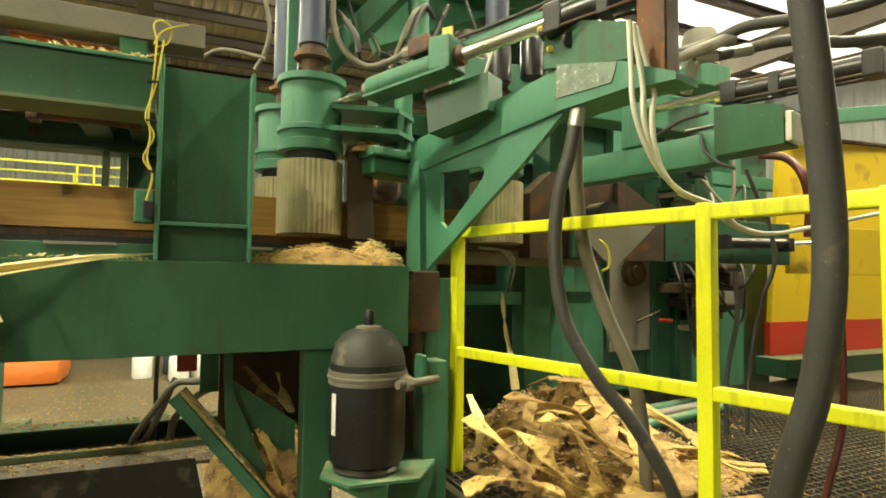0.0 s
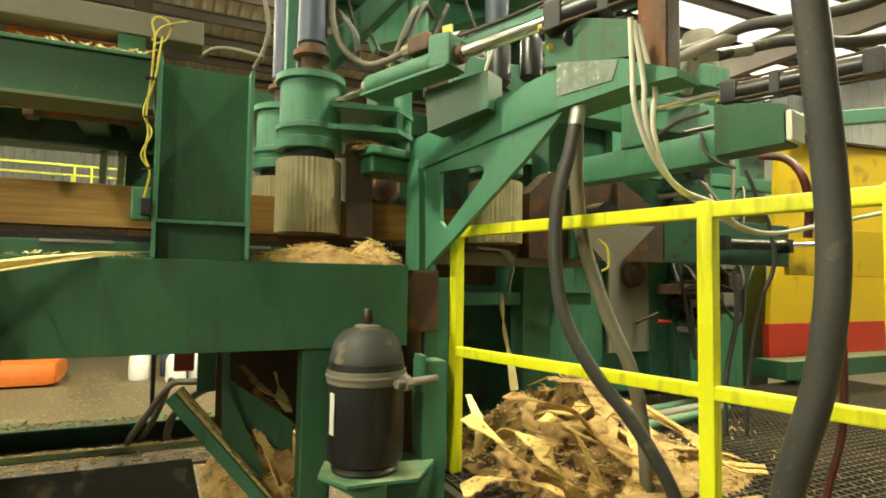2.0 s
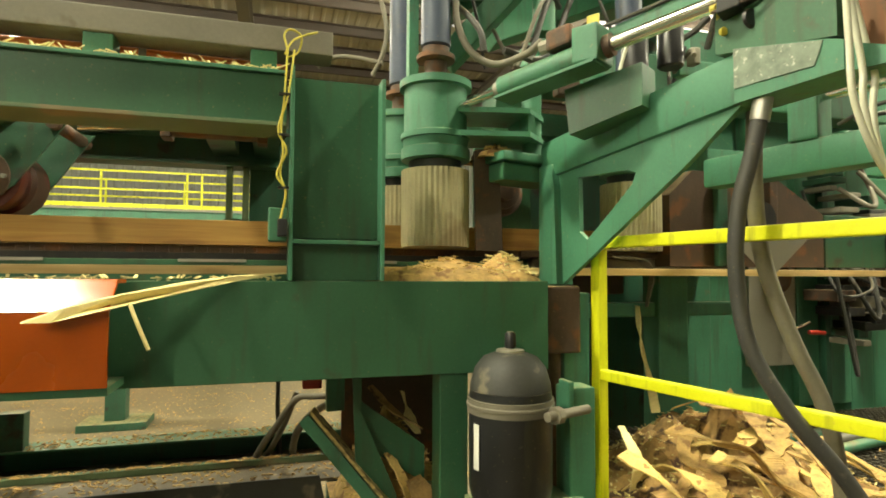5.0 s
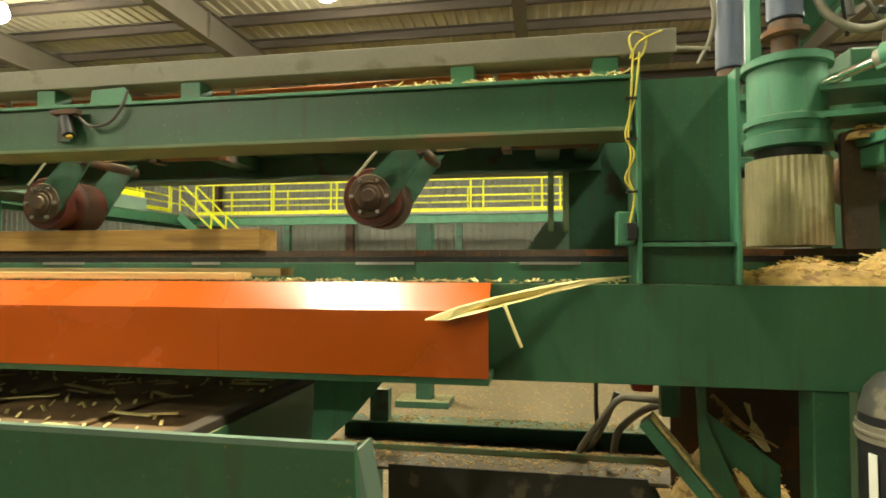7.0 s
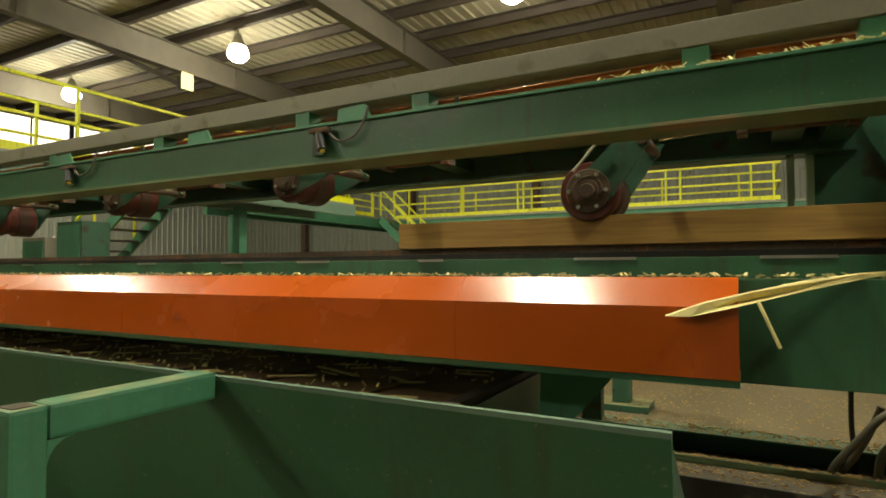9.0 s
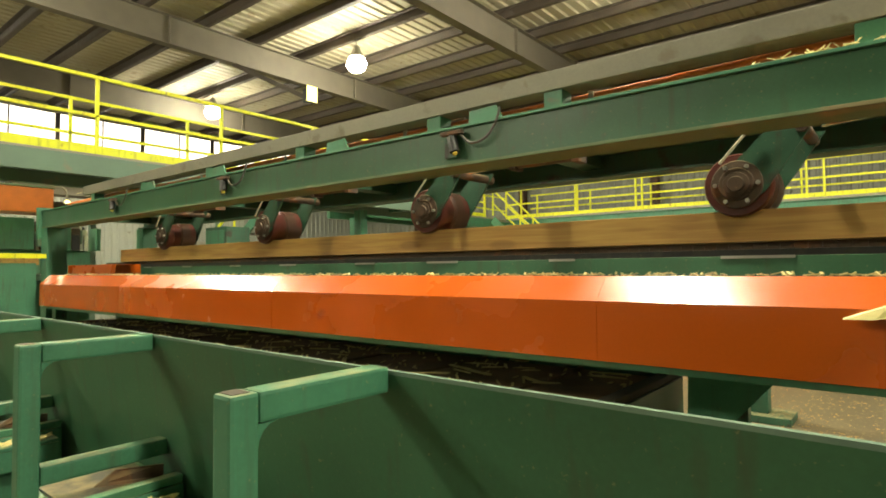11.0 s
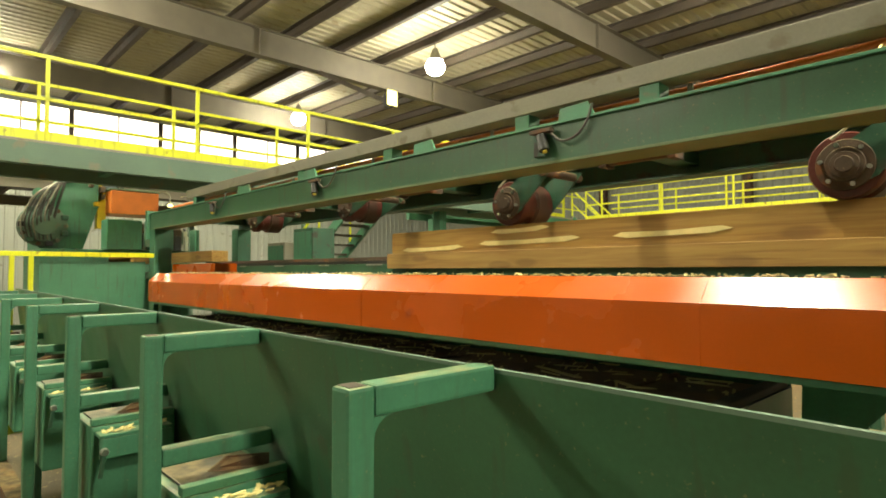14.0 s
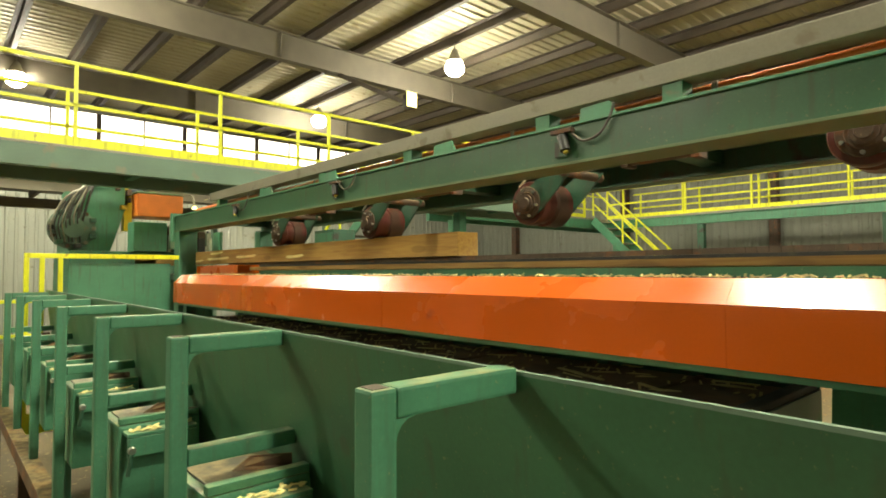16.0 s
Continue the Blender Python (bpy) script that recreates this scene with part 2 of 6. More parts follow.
fibre.node_tree.links.new(tl.outputs[0], mixs.inputs[2])
fibre.node_tree.links.new(mixs.outputs[0], fn["Material Output"].inputs["Surface"])
FIBRE = fibre

# ---- shape helpers ----
ORG = {}


def thing(name, at, label="", category="", group="", kind=""):
    ob = new(name)
    ob.location = at
    ob.empty_display_size = 0.1
    ORG[ob] = Vector(at)
    return tagged(ob, label, category, group, kind)


def part(name, bm, mat, parent=None, label="", smooth=False):
    org = ORG.get(parent, Vector((0, 0, 0)))
    bmesh.ops.translate(bm, vec=-org, verts=bm.verts)
    bmesh.ops.recalc_face_normals(bm, faces=bm.faces)
    me = bpy.data.meshes.new(name)
    bm.to_mesh(me)
    bm.free()
    me.materials.append(mat)
    if smooth:
        for p in me.polygons:
            p.use_smooth = True
        me.set_sharp_from_angle(angle=radians(38))
    ob = new(name, me)
    if parent:
        ob.parent = parent
    ORG[ob] = org
    return tagged(ob, label) if label else ob


def solo(name, bm, mat, label="", category="", group="", kind="", smooth=False):
    return tagged(part(name, bm, mat, None, "", smooth), label, category, group, kind)


def box(bm, x0, x1, y0, y1, z0, z1, bevel=0.0, turn=None):
    r = bmesh.ops.create_cube(bm, size=1.0)
    vs = r["verts"]
    for v in vs:
        v.co = Vector(((x0 + x1) / 2 + v.co.x * (x1 - x0), (y0 + y1) / 2 + v.co.y * (y1 - y0), (z0 + z1) / 2 + v.co.z * (z1 - z0)))
    if bevel:
        es = list({e for v in vs for e in v.link_edges})
        vs = bmesh.ops.bevel(bm, geom=es, offset=bevel, segments=2, profile=0.6, affect="EDGES")["verts"]
    if turn is not None:
        bmesh.ops.transform(bm, matrix=turn, verts=vs)
    return bm


def rod(bm, p, q, r, n=18, r2=None):
    p, q = Vector(p), Vector(q)
    d = q - p
    m = Matrix.Translation((p + q) / 2) @ d.to_track_quat("Z", "Y").to_matrix().to_4x4()
    bmesh.ops.create_cone(bm, cap_ends=True, segments=n, radius1=r, radius2=r if r2 is None else r2, depth=d.length, matrix=m)
    return bm


def bar(bm, p, q, w, h, bevel=0.004):
    """A square bar from p to q; w across, h upright."""
    p, q = Vector(p), Vector(q)
    d = q - p
    up = Vector((0, 0, 1)) if abs(d.normalized().z) < 0.95 else Vector((0, 1, 0))
    z = d.normalized()
    x = up.cross(z).normalized()
    y = z.cross(x)
    m = Matrix((x, y, z)).transposed().to_4x4()
    m.translation = (p + q) / 2
    b2 = box(bmesh.new(), -w / 2, w / 2, -h / 2, h / 2, -d.length / 2, d.length / 2, bevel)
    bmesh.ops.transform(b2, matrix=m, verts=b2.verts)
    me = bpy.data.meshes.new("tmp")
    b2.to_mesh(me)
    b2.free()
    bm.from_mesh(me)
    bpy.data.meshes.remove(me)
    return bm


def smooth_line(pts, steps=8):
    pts = [Vector(p) for p in pts]
    ext = [2 * pts[0] - pts[1], *pts, 2 * pts[-1] - pts[-2]]
    out = []
    for i in range(1, len(ext) - 2):
        a, b, c, d = ext[i - 1:i + 3]
        for k in range(steps):
            s = k / steps
            out.append(0.5 * (2 * b + (c - a) * s + (2 * a - 5 * b + 4 * c - d) * s * s + (3 * b - a - 3 * c + d) * s ** 3))
    return out + [pts[-1]]


def hose(bm, pts, r, n=10, steps=8, flat=1.0):
    line = smooth_line(pts, steps)
    rings = []
    up = Vector((0.13, 0.2, 1)).normalized()
    for i, p in enumerate(line):
        d = (line[min(i + 1, len(line) - 1)] - line[max(i - 1, 0)]).normalized()
        x = d.cross(up)
        x = x.normalized() if x.length > 1e-3 else Vector((1, 0, 0))
        y = x.cross(d)
        up = y
        rings.append([bm.verts.new(p + r * (math.cos(a) * x + flat * math.sin(a) * y)) for a in (2 * math.pi * k / n for k in range(n))])
    for a, b in zip(rings, rings[1:]):
        for k in range(n):
            bm.faces.new((a[k], a[(k + 1) % n], b[(k + 1) % n], b[k]))
    bm.faces.new(rings[0][::-1])
    bm.faces.new(rings[-1])
    return bm


def plate(bm, pts, push):
    """A prism: a flat outline pushed by a vector."""
    push = Vector(push)
    a = [bm.verts.new(Vector(p)) for p in pts]
    b = [bm.verts.new(Vector(p) + push) for p in pts]
    n = len(pts)
    bm.faces.new(a)
    bm.faces.new(b[::-1])
    for k in range(n):
        bm.faces.new((a[k], b[k], b[(k + 1) % n], a[(k + 1) % n]))
    return bm


def lathe(bm, at, prof, n=28, axis="z"):
    at = Vector(at)
    rings = []
    for r, h in prof:
        ring = []
        for k in range(n):
            a = 2 * math.pi * k / n
            v = Vector((r * math.cos(a), r * math.sin(a), h))
            if axis == "y":
                v = Vector((v.x, v.z, v.y))
            elif axis == "x":
                v = Vector((v.z, v.x, v.y))
            ring.append(bm.verts.new(at + v))
        rings.append(ring)
    for a, b in zip(rings, rings[1:]):
        for k in range(n):
            bm.faces.new((a[k], a[(k + 1) % n], b[(k + 1) % n], b[k]))
    bm.faces.new(rings[0][::-1])
    bm.faces.new(rings[-1])
    return bm


def flake(bm, p, a, length, width, lift=0.004):
    """A thin torn chip lying at p, turned by a."""
    x, y, z = p
    c, d = math.cos(a), math.sin(a)
    top = [bm.verts.new((x + u * c - v * d, y + u * d + v * c, z + lift * h)) for u, v, h in
           ((-length / 2, -width * 0.2, 0.4), (0, -width / 2, 0.9), (length / 2, -width * 0.1, 1.2), (length * 0.4, width * 0.4, 1.0), (-length * 0.3, width / 2, 0.7))]
    low = [bm.verts.new((v.co.x, v.co.y, v.co.z - 0.003)) for v in top]
    bm.faces.new(top)
    bm.faces.new(low[::-1])
    for k in range(5):
        m = (k + 1) % 5
        bm.faces.new((top[k], low[k], low[m], top[m]))


def NB():
    return bmesh.new()


def ibeam_x(bm, x0, x1, y, z0, z1, w, t=0.012, web=0.010):
    box(bm, x0, x1, y - w / 2, y + w / 2, z1 - t, z1)
    box(bm, x0, x1, y - w / 2, y + w / 2, z0, z0 + t)
    box(bm, x0, x1, y - web / 2, y + web / 2, z0 + t, z1 - t)
    return bm

# ---- the building ----
X0, X1, Y0, Y1, ROOF = -26.0, 20.0, -14.0, 25.0, 9.2


def corrugated(bm, n, width, along, deep, origin, u, v, w):
    """A trapezoid-ribbed sheet: n ribs of that width along u, long along v, ribs out along w."""
    origin, u, v, w = Vector(origin), Vector(u), Vector(v), Vector(w)
    row = []
    for k in range(n):
        for f, h in ((0.0, 0), (0.55, 0), (0.67, 1), (0.88, 1)):
            row.append(u * ((k + f) * width) + w * (h * deep))
    row.append(u * (n * width))
    a = [bm.verts.new(origin + p) for p in row]
    b = [bm.verts.new(origin + p + v * along) for p in row]
    for i in range(len(row) - 1):
        bm.faces.new((a[i], a[i + 1], b[i + 1], b[i]))
    r = bmesh.ops.extrude_face_region(bm, geom=bm.faces[:])
    bmesh.ops.translate(bm, vec=-w * 0.05, verts=[g for g in r["geom"] if isinstance(g, bmesh.types.BMVert)])
    return bm


solo("floor", box(NB(), X0, X1, Y0, Y1, -0.2, 0.0), CONCRETE, "dusty concrete mill floor strewn with wood chips", "floor", kind="structure")
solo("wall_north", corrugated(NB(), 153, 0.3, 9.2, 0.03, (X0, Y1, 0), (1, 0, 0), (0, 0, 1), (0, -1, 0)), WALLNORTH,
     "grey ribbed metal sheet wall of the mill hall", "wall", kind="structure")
solo("wall_south", corrugated(NB(), 153, 0.3, 9.2, 0.03, (X0, Y0, 0), (1, 0, 0), (0, 0, 1), (0, 1, 0)), WALLMAT,
     "grey ribbed metal sheet wall of the mill hall", "wall", kind="structure")
solo("wall_east", corrugated(NB(), 130, 0.3, 9.2, 0.03, (X1, Y0, 0), (0, 1, 0), (0, 0, 1), (-1, 0, 0)), WALLMAT,
     "grey ribbed metal sheet wall of the mill hall", "wall", kind="structure")
WIN0, WIN1 = 7.35, 8.8
solo("wall_west", corrugated(NB(), 130, 0.3, WIN0, 0.03, (X0, Y0, 0), (0, 1, 0), (0, 0, 1), (1, 0, 0)), WALLMAT,
     "pale ribbed metal wall below a band of windows", "wall", kind="structure")
solo("wall_west_head", box(NB(), X0 - 0.06, X0, Y0, Y1, WIN1, ROOF), WALLMAT, "wall strip above the window band", "wall", kind="structure")
solo("backdrop", box(NB(), X0 - 4.1, X0 - 4.0, Y0 - 8, Y1 + 8, 3.0, 16.0), SKYGLOW, "bright hazy white daylight outside the windows", "backdrop", kind="structure")
k = 0
y = Y0
while y < Y1 - 1:
    k += 1
    w = thing("window_%d" % k, (X0, y, WIN0), "bright daylight window pane in a dark frame", "window", kind="structure")
    bm = NB()
    box(bm, X0 - 0.05, X0 + 0.05, y, y + 0.16, WIN0, WIN1)
    box(bm, X0 - 0.04, X0 + 0.04, y + 0.16, y + 3.25, WIN0, WIN0 + 0.07)
    box(bm, X0 - 0.04, X0 + 0.04, y + 1.7, y + 1.75, WIN0 + 0.07, WIN1)
    part("window_frame", bm, PURLIN, w)
    pane = part("pane", box(NB(), X0 - 0.01, X0 - 0.004, y + 0.16, y + 3.25, WIN0 + 0.07, WIN1), GLASS, w)
    pane.visible_shadow = False
    y += 3.25

bm = corrugated(NB(), 103, 0.3, Y1 - Y0, 0.035, (X0, Y0, ROOF), (1, 0, 0), (0, 1, 0), (0, 0, -1))
for y0, y1 in ((Y0, 3.0), (15.5, Y1)):
    b_ = corrugated(NB(), 50, 0.3, y1 - y0, 0.035, (4.9, y0, ROOF), (1, 0, 0), (0, 1, 0), (0, 0, -1))
    me_ = bpy.data.meshes.new("tmp")
    b_.to_mesh(me_)
    b_.free()
    bm.from_mesh(me_)
    bpy.data.meshes.remove(me_)
solo("ceiling", bm, ROOFMAT, "pale ribbed metal roof sheeting", "ceiling", kind="structure")
for n in range(5):
    solo("skylight_%d" % (n + 1), corrugated(NB(), 10, 0.3, 12.5, 0.035, (4.9 + 3.0 * n, 3.0, ROOF), (1, 0, 0), (0, 1, 0), (0, 0, -1)), FIBRE,
         "bright translucent ribbed roof panel", "skylight", kind="structure")
for i in range(25):
    yy = Y0 + 0.8 + i * 1.55
    bm = NB()
    box(bm, X0, X1, yy - 0.01, yy + 0.01, ROOF - 0.24, ROOF - 0.04)
    box(bm, X0, X1, yy, yy + 0.12, ROOF - 0.26, ROOF - 0.24)
    box(bm, X0, X1, yy - 0.12, yy, ROOF - 0.06, ROOF - 0.04)
    solo("purlin", bm, PURLIN, "dark brown steel roof purlin", "roof beam", "roof purlins", "structure")
for xx in (-21.0, -14.3, -8.0, -0.3, 7.2, 14.5):
    bm = NB()
    box(bm, xx - 0.13, xx + 0.13, Y0, Y1, ROOF - 0.28, ROOF - 0.262)
    box(bm, xx - 0.13, xx + 0.13, Y0, Y1, ROOF - 1.0, ROOF - 0.975)
    box(bm, xx - 0.012, xx + 0.012, Y0, Y1, ROOF - 0.975, ROOF - 0.28)
    for j in range(6):
        box(bm, xx - 0.1, xx + 0.1, Y0 + 3 + j * 6.2, Y0 + 3.015 + j * 6.2, ROOF - 0.975, ROOF - 0.28)
    solo("rafter", bm, RAFTER, "dusty grey steel roof rafter", "roof beam", "roof rafters", "structure")
for xx in (-21.0, -14.3, -8.0, 7.2, 14.5):
    bm = NB()
    box(bm, xx - 0.15, xx + 0.15, Y1 - 0.45, Y1 - 0.43, 0, ROOF - 1.0)
    box(bm, xx - 0.15, xx + 0.15, Y1 - 0.15, Y1 - 0.13, 0, ROOF - 1.0)
    box(bm, xx - 0.01, xx + 0.01, Y1 - 0.43, Y1 - 0.15, 0, ROOF - 1.0)
    solo("wall_column", bm, RUST, "rust brown steel column before the wall", "column", "wall columns", "structure")

# lamps under the roof
first = None
for x, y in LAMP_SPOTS:
    if first is None:
        first = thing("ceiling_lamp", (x, y, 8.6), "round high-bay lamp glowing warm white under the roof", "lamp", "high-bay lamps")
        part("lamp_housing", lathe(NB(), (x, y, 8.42), [(0.20, 0.0), (0.235, 0.01), (0.16, 0.12), (0.09, 0.3), (0.08, 0.34)], 24), GALV, first, "", True)
        part("stem", rod(NB(), (x, y, 8.76), (x, y, 9.17), 0.018, 8), GALV, first)
        g = part("glow", lathe(NB(), (x, y, 8.02), [(0.05, 0.0), (0.14, 0.025), (0.22, 0.085), (0.265, 0.17), (0.275, 0.24), (0.25, 0.32), (0.19, 0.395)], 24), LAMPGLOW, first, "glowing prismatic globe", True)
        g.visible_shadow = False
    else:
        copy_thing(first, pose(x, y, 8.6))


def railing(name, pts, base, parent, posts, mat=YELLOW, tube=0.045, top=1.07, mid=0.535, toe=True, flush=0.0):
    """Rails through pts (x, y) over a deck at base height; posts at the given points."""
    for h, nm in ((top, "top_rail"), (mid, "mid_rail")):
        for a, b in zip(pts, pts[1:]):
            part(nm, bar(NB(), (*a, base + h), (*b, base + h), tube, tube), mat, parent)
    for p in posts:
        part("rail_post", box(NB(), p[0] - tube / 2, p[0] + tube / 2, p[1] - tube / 2, p[1] + tube / 2, base, base + top - tube / 2 - 0.002, 0.004), mat, parent)
    if toe:
        for a, b in zip(pts, pts[1:]):
            part("toe_board", bar(NB(), (*a, base + 0.07), (*b, base + 0.07), 0.008, 0.12, 0), mat, parent)


# ---- far mezzanine with stair ----
mez = thing("mezzanine", (-2.0, 19.6, 0), "green steel mezzanine walkway with yellow guard rails", "walkway")
DECK = 4.42
part("deck", box(NB(), -12.0, 4.0, 19.5, 21.4, DECK - 0.06, DECK), GALV, mez)
part("edge_beam", ibeam_x(NB(), -12.0, 4.0, 19.55, DECK - 0.36, DECK - 0.062, 0.16), TEAL, mez)
for x in (-8.5, -2.5, 3.5):
    part("column", box(NB(), x - 0.1, x + 0.1, 19.5, 19.7, 0, DECK - 0.37), DARKGREEN, mez)
railing("rail", [(-11.9, 19.5), (0.9, 19.5), (0.9, 21.3)], DECK, mez, tube=0.055, posts=[(-2.11 - 2.29 * i, 19.5) for i in range(-1, 5)] + [(-9.07 + 0.01, 19.5), (-6.9, 19.5), (-1.7, 19.5), (0.75, 19.5)])
railing("rail", [(-11.9, 21.3), (0.9, 21.3)], DECK, mez, [(-11.6 + 2.29 * i, 21.3) for i in range(6)], tube=0.055)
stair = thing("stair", (-9.0, 18.6, 0), "steep green steel stair with yellow handrails", "stair")
for y in (18.3, 19.2):
    part("stringer", bar(NB(), (-11.75, y, DECK - 0.1), (-7.15, y, 0.1), 0.05, 0.28), TEAL, stair)
    part("handrail", bar(NB(), (-11.75, y, DECK + 1.0), (-7.15, y, 1.2), 0.05, 0.05), YELLOW, stair)
    part("middle_handrail", bar(NB(), (-11.75, y, DECK + 0.5), (-7.15, y, 0.7), 0.04, 0.04), YELLOW, stair)
    for i in range(5):
        s = i / 4
        part("baluster", box(NB(), -11.75 + 4.6 * s - 0.02, -11.75 + 4.6 * s + 0.02, y - 0.02, y + 0.02, DECK + 0.05 - 4.2 * s, DECK + 1.0 - 4.2 * s), YELLOW, stair)
for i in range(16):
    s = (i + 0.5) / 16
    part("tread", box(NB(), -11.75 + 4.6 * s - 0.13, -11.75 + 4.6 * s + 0.13, 18.33, 19.17, DECK - 4.3 * s - 0.03, DECK - 4.3 * s), GALV, stair)
mez2 = thing("upper_walkway", (-15.0, 17.0, 0), "green steel walkway with yellow rails beside the stair", "walkway")
part("deck", box(NB(), -13.2, -12.0, 11.8, 21.4, DECK - 0.06, DECK), GALV, mez2)
part("edge_beam", box(NB(), -12.08, -11.96, 11.8, 21.4, DECK - 0.38, DECK - 0.062), TEAL, mez2)
part("edge_beam", box(NB(), -13.24, -13.12, 11.8, 21.4, DECK - 0.38, DECK - 0.062), TEAL, mez2)
railing("rail", [(-12.0, 11.8), (-12.0, 18.2)], DECK, mez2, [(-12.0, 11.9 + 1.55 * i) for i in range(5)])
railing("rail", [(-13.2, 11.8), (-13.2, 21.4)], DECK, mez2, [(-13.2, 11.9 + 1.6 * i) for i in range(7)])
for y in (12.2, 21.0):
    part("column", box(NB(), -12.6, -12.4, y - 0.1, y + 0.1, 0, DECK - 0.39), TEAL, mez2)
dock = thing("far_stair", (-12.9, 8.2, 0), "green steel stair with dark treads and yellow handrail", "stair")
for y in (7.75, 8.6):
    part("stringer", bar(NB(), (-15.8, y, 0.1), (-10.05, y, 4.05), 0.05, 0.22), TEAL, dock)
    part("handrail", bar(NB(), (-15.8, y, 1.0), (-10.05, y, 4.95), 0.045, 0.045), YELLOW, dock)
    for i in range(5):
        part("handrail_post", box(NB(), -15.4 + 1.3 * i - 0.02, -15.4 + 1.3 * i + 0.02, y - 0.02, y + 0.02, 0.45 + 0.893 * i, 1.25 + 0.893 * i), YELLOW, dock)
for i in range(19):
    f = (i + 0.5) / 19
    part("tread", box(NB(), -15.8 + 5.75 * f - 0.13, -15.8 + 5.75 * f + 0.13, 7.78, 8.57, 0.1 + 3.95 * f - 0.02, 0.1 + 3.95 * f + 0.02), GRATE, dock)

# ---- catwalk over the line ----
cat = thing("overhead_catwalk", (-9.2, 4.0, 0), "green steel catwalk with bright yellow rails over the line", "walkway")
CX, CZ = -8.64, 4.13
part("fascia_beam", box(NB(), CX - 0.06, CX + 0.06, -8, 12.5, CZ - 0.30, CZ - 0.03, 0.005), GREYGREEN, cat)
part("fascia_beam", box(NB(), CX - 1.36, CX - 1.24, -8, 12.5, CZ - 0.30, CZ - 0.03, 0.005), GREYGREEN, cat)
part("deck", box(NB(), CX - 1.36, CX + 0.06, -8, 12.5, CZ - 0.028, CZ), GALV, cat)
for y in range(-7, 13, 2):
    part("cross_beam", box(NB(), CX - 1.238, CX - 0.062, y - 0.05, y + 0.05, CZ - 0.2, CZ - 0.032), TEAL, cat)
railing("rail", [(CX, -8), (CX, 12.5)], CZ, cat, [(CX, 2.1 + 1.84 * i) for i in range(-5, 6)])
railing("rail", [(CX - 1.3, -8), (CX - 1.3, 12.5)], CZ, cat, [(CX - 1.3, 2.2 + 1.84 * i) for i in range(-5, 6)])
for y in (-5.0, 9.5):
    part("column", box(NB(), CX - 0.8, CX - 0.6, y - 0.1, y + 0.1, 0, CZ - 0.301), TEAL, cat)
updeck = thing("upper_floor", (-13.5, 2.0, 0), "brown timber upper floor on joists beyond the catwalk", "floor deck")
part("boards", box(NB(), -17.5, -13.4, -8, 9.0, 4.52, 4.58), RAFTER, updeck)
for i in range(12):
    yy = -7.6 + 1.45 * i
    part("joist", box(NB(), -17.5, -13.4, yy - 0.04, yy + 0.04, 4.36, 4.519), PURLIN, updeck)
for xx in (-13.6, -17.3):
    part("girder", box(NB(), xx - 0.08, xx + 0.08, -8, 9.0, 4.12, 4.359), RAFTER, updeck)
for xx, yy in ((-17.3, 0.0), (-17.3, 7.0), (-13.6, -5.0), (-17.3, -6.0), (-13.6, 8.6)):
    part("deck_post", box(NB(), xx - 0.07, xx + 0.07, yy - 0.07, yy + 0.07, 0, 4.119), GREYGREEN, updeck)
sign = thing("wall_light", (-11.9, 10.1, 7.0), "square yellow lit box on a dark bracket", "light")
part("light_box", box(NB(), -12.05, -11.75, 10.0, 10.12, 6.85, 7.2, 0.01), BLACK, sign)
part("lens", box(NB(), -11.748, -11.73, 9.9, 10.22, 6.83, 7.22), SIGNGLOW, sign, "lit yellow lens")
part("bracket", bar(NB(), (-12.0, 10.05, 7.0), (-14.3, 9.4, 8.21), 0.08, 0.12), PURLIN, sign)

# ---- the cant conveyor ----
TOP = 2.49
line = thing("outfeed_frame", (-3.0, 3.0, 0), "long green steel side beam of the outfeed conveyor", "conveyor")
part("side_beam", box(NB(), -7.3, 1.49, 3.0, 3.012, 2.15, TOP, 0.003), GREEN, line)
part("top_flange", box(NB(), -7.3, 1.49, 3.014, 3.14, TOP - 0.014, TOP - 0.001), GREEN, line)
part("bottom_flange", box(NB(), -7.3, 1.49, 3.014, 3.14, 2.151, 2.163), GREEN, line)
for x, y in ((1.115, 3.075), (-2.2, 4.07), (-5.4, 4.07), (-7.2, 3.07)):
    part("leg", box(NB(), x - 0.055, x + 0.055, y - 0.055, y + 0.055, 0, 2.149 if y < 4 else 2.19, 0.006), GREEN, line)
    part("foot_plate", box(NB(), x - 0.12, x + 0.12, y - 0.12, y + 0.12, 0.001, 0.02), GREEN, line)
for x in (-6.5, -4.3, -2.1, 0.1):
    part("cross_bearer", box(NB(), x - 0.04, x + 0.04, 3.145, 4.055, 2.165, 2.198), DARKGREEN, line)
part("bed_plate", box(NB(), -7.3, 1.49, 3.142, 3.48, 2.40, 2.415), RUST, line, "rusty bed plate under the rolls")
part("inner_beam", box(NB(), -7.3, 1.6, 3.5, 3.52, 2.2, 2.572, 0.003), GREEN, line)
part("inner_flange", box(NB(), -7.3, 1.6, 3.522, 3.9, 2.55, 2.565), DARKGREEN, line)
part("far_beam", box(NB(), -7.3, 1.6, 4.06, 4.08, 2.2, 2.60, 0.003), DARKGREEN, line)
part("chain_rail", box(NB(), -7.3, 1.6, 3.53, 3.88, 2.567, 2.60), BLACK, line, "dark oily chain rail")
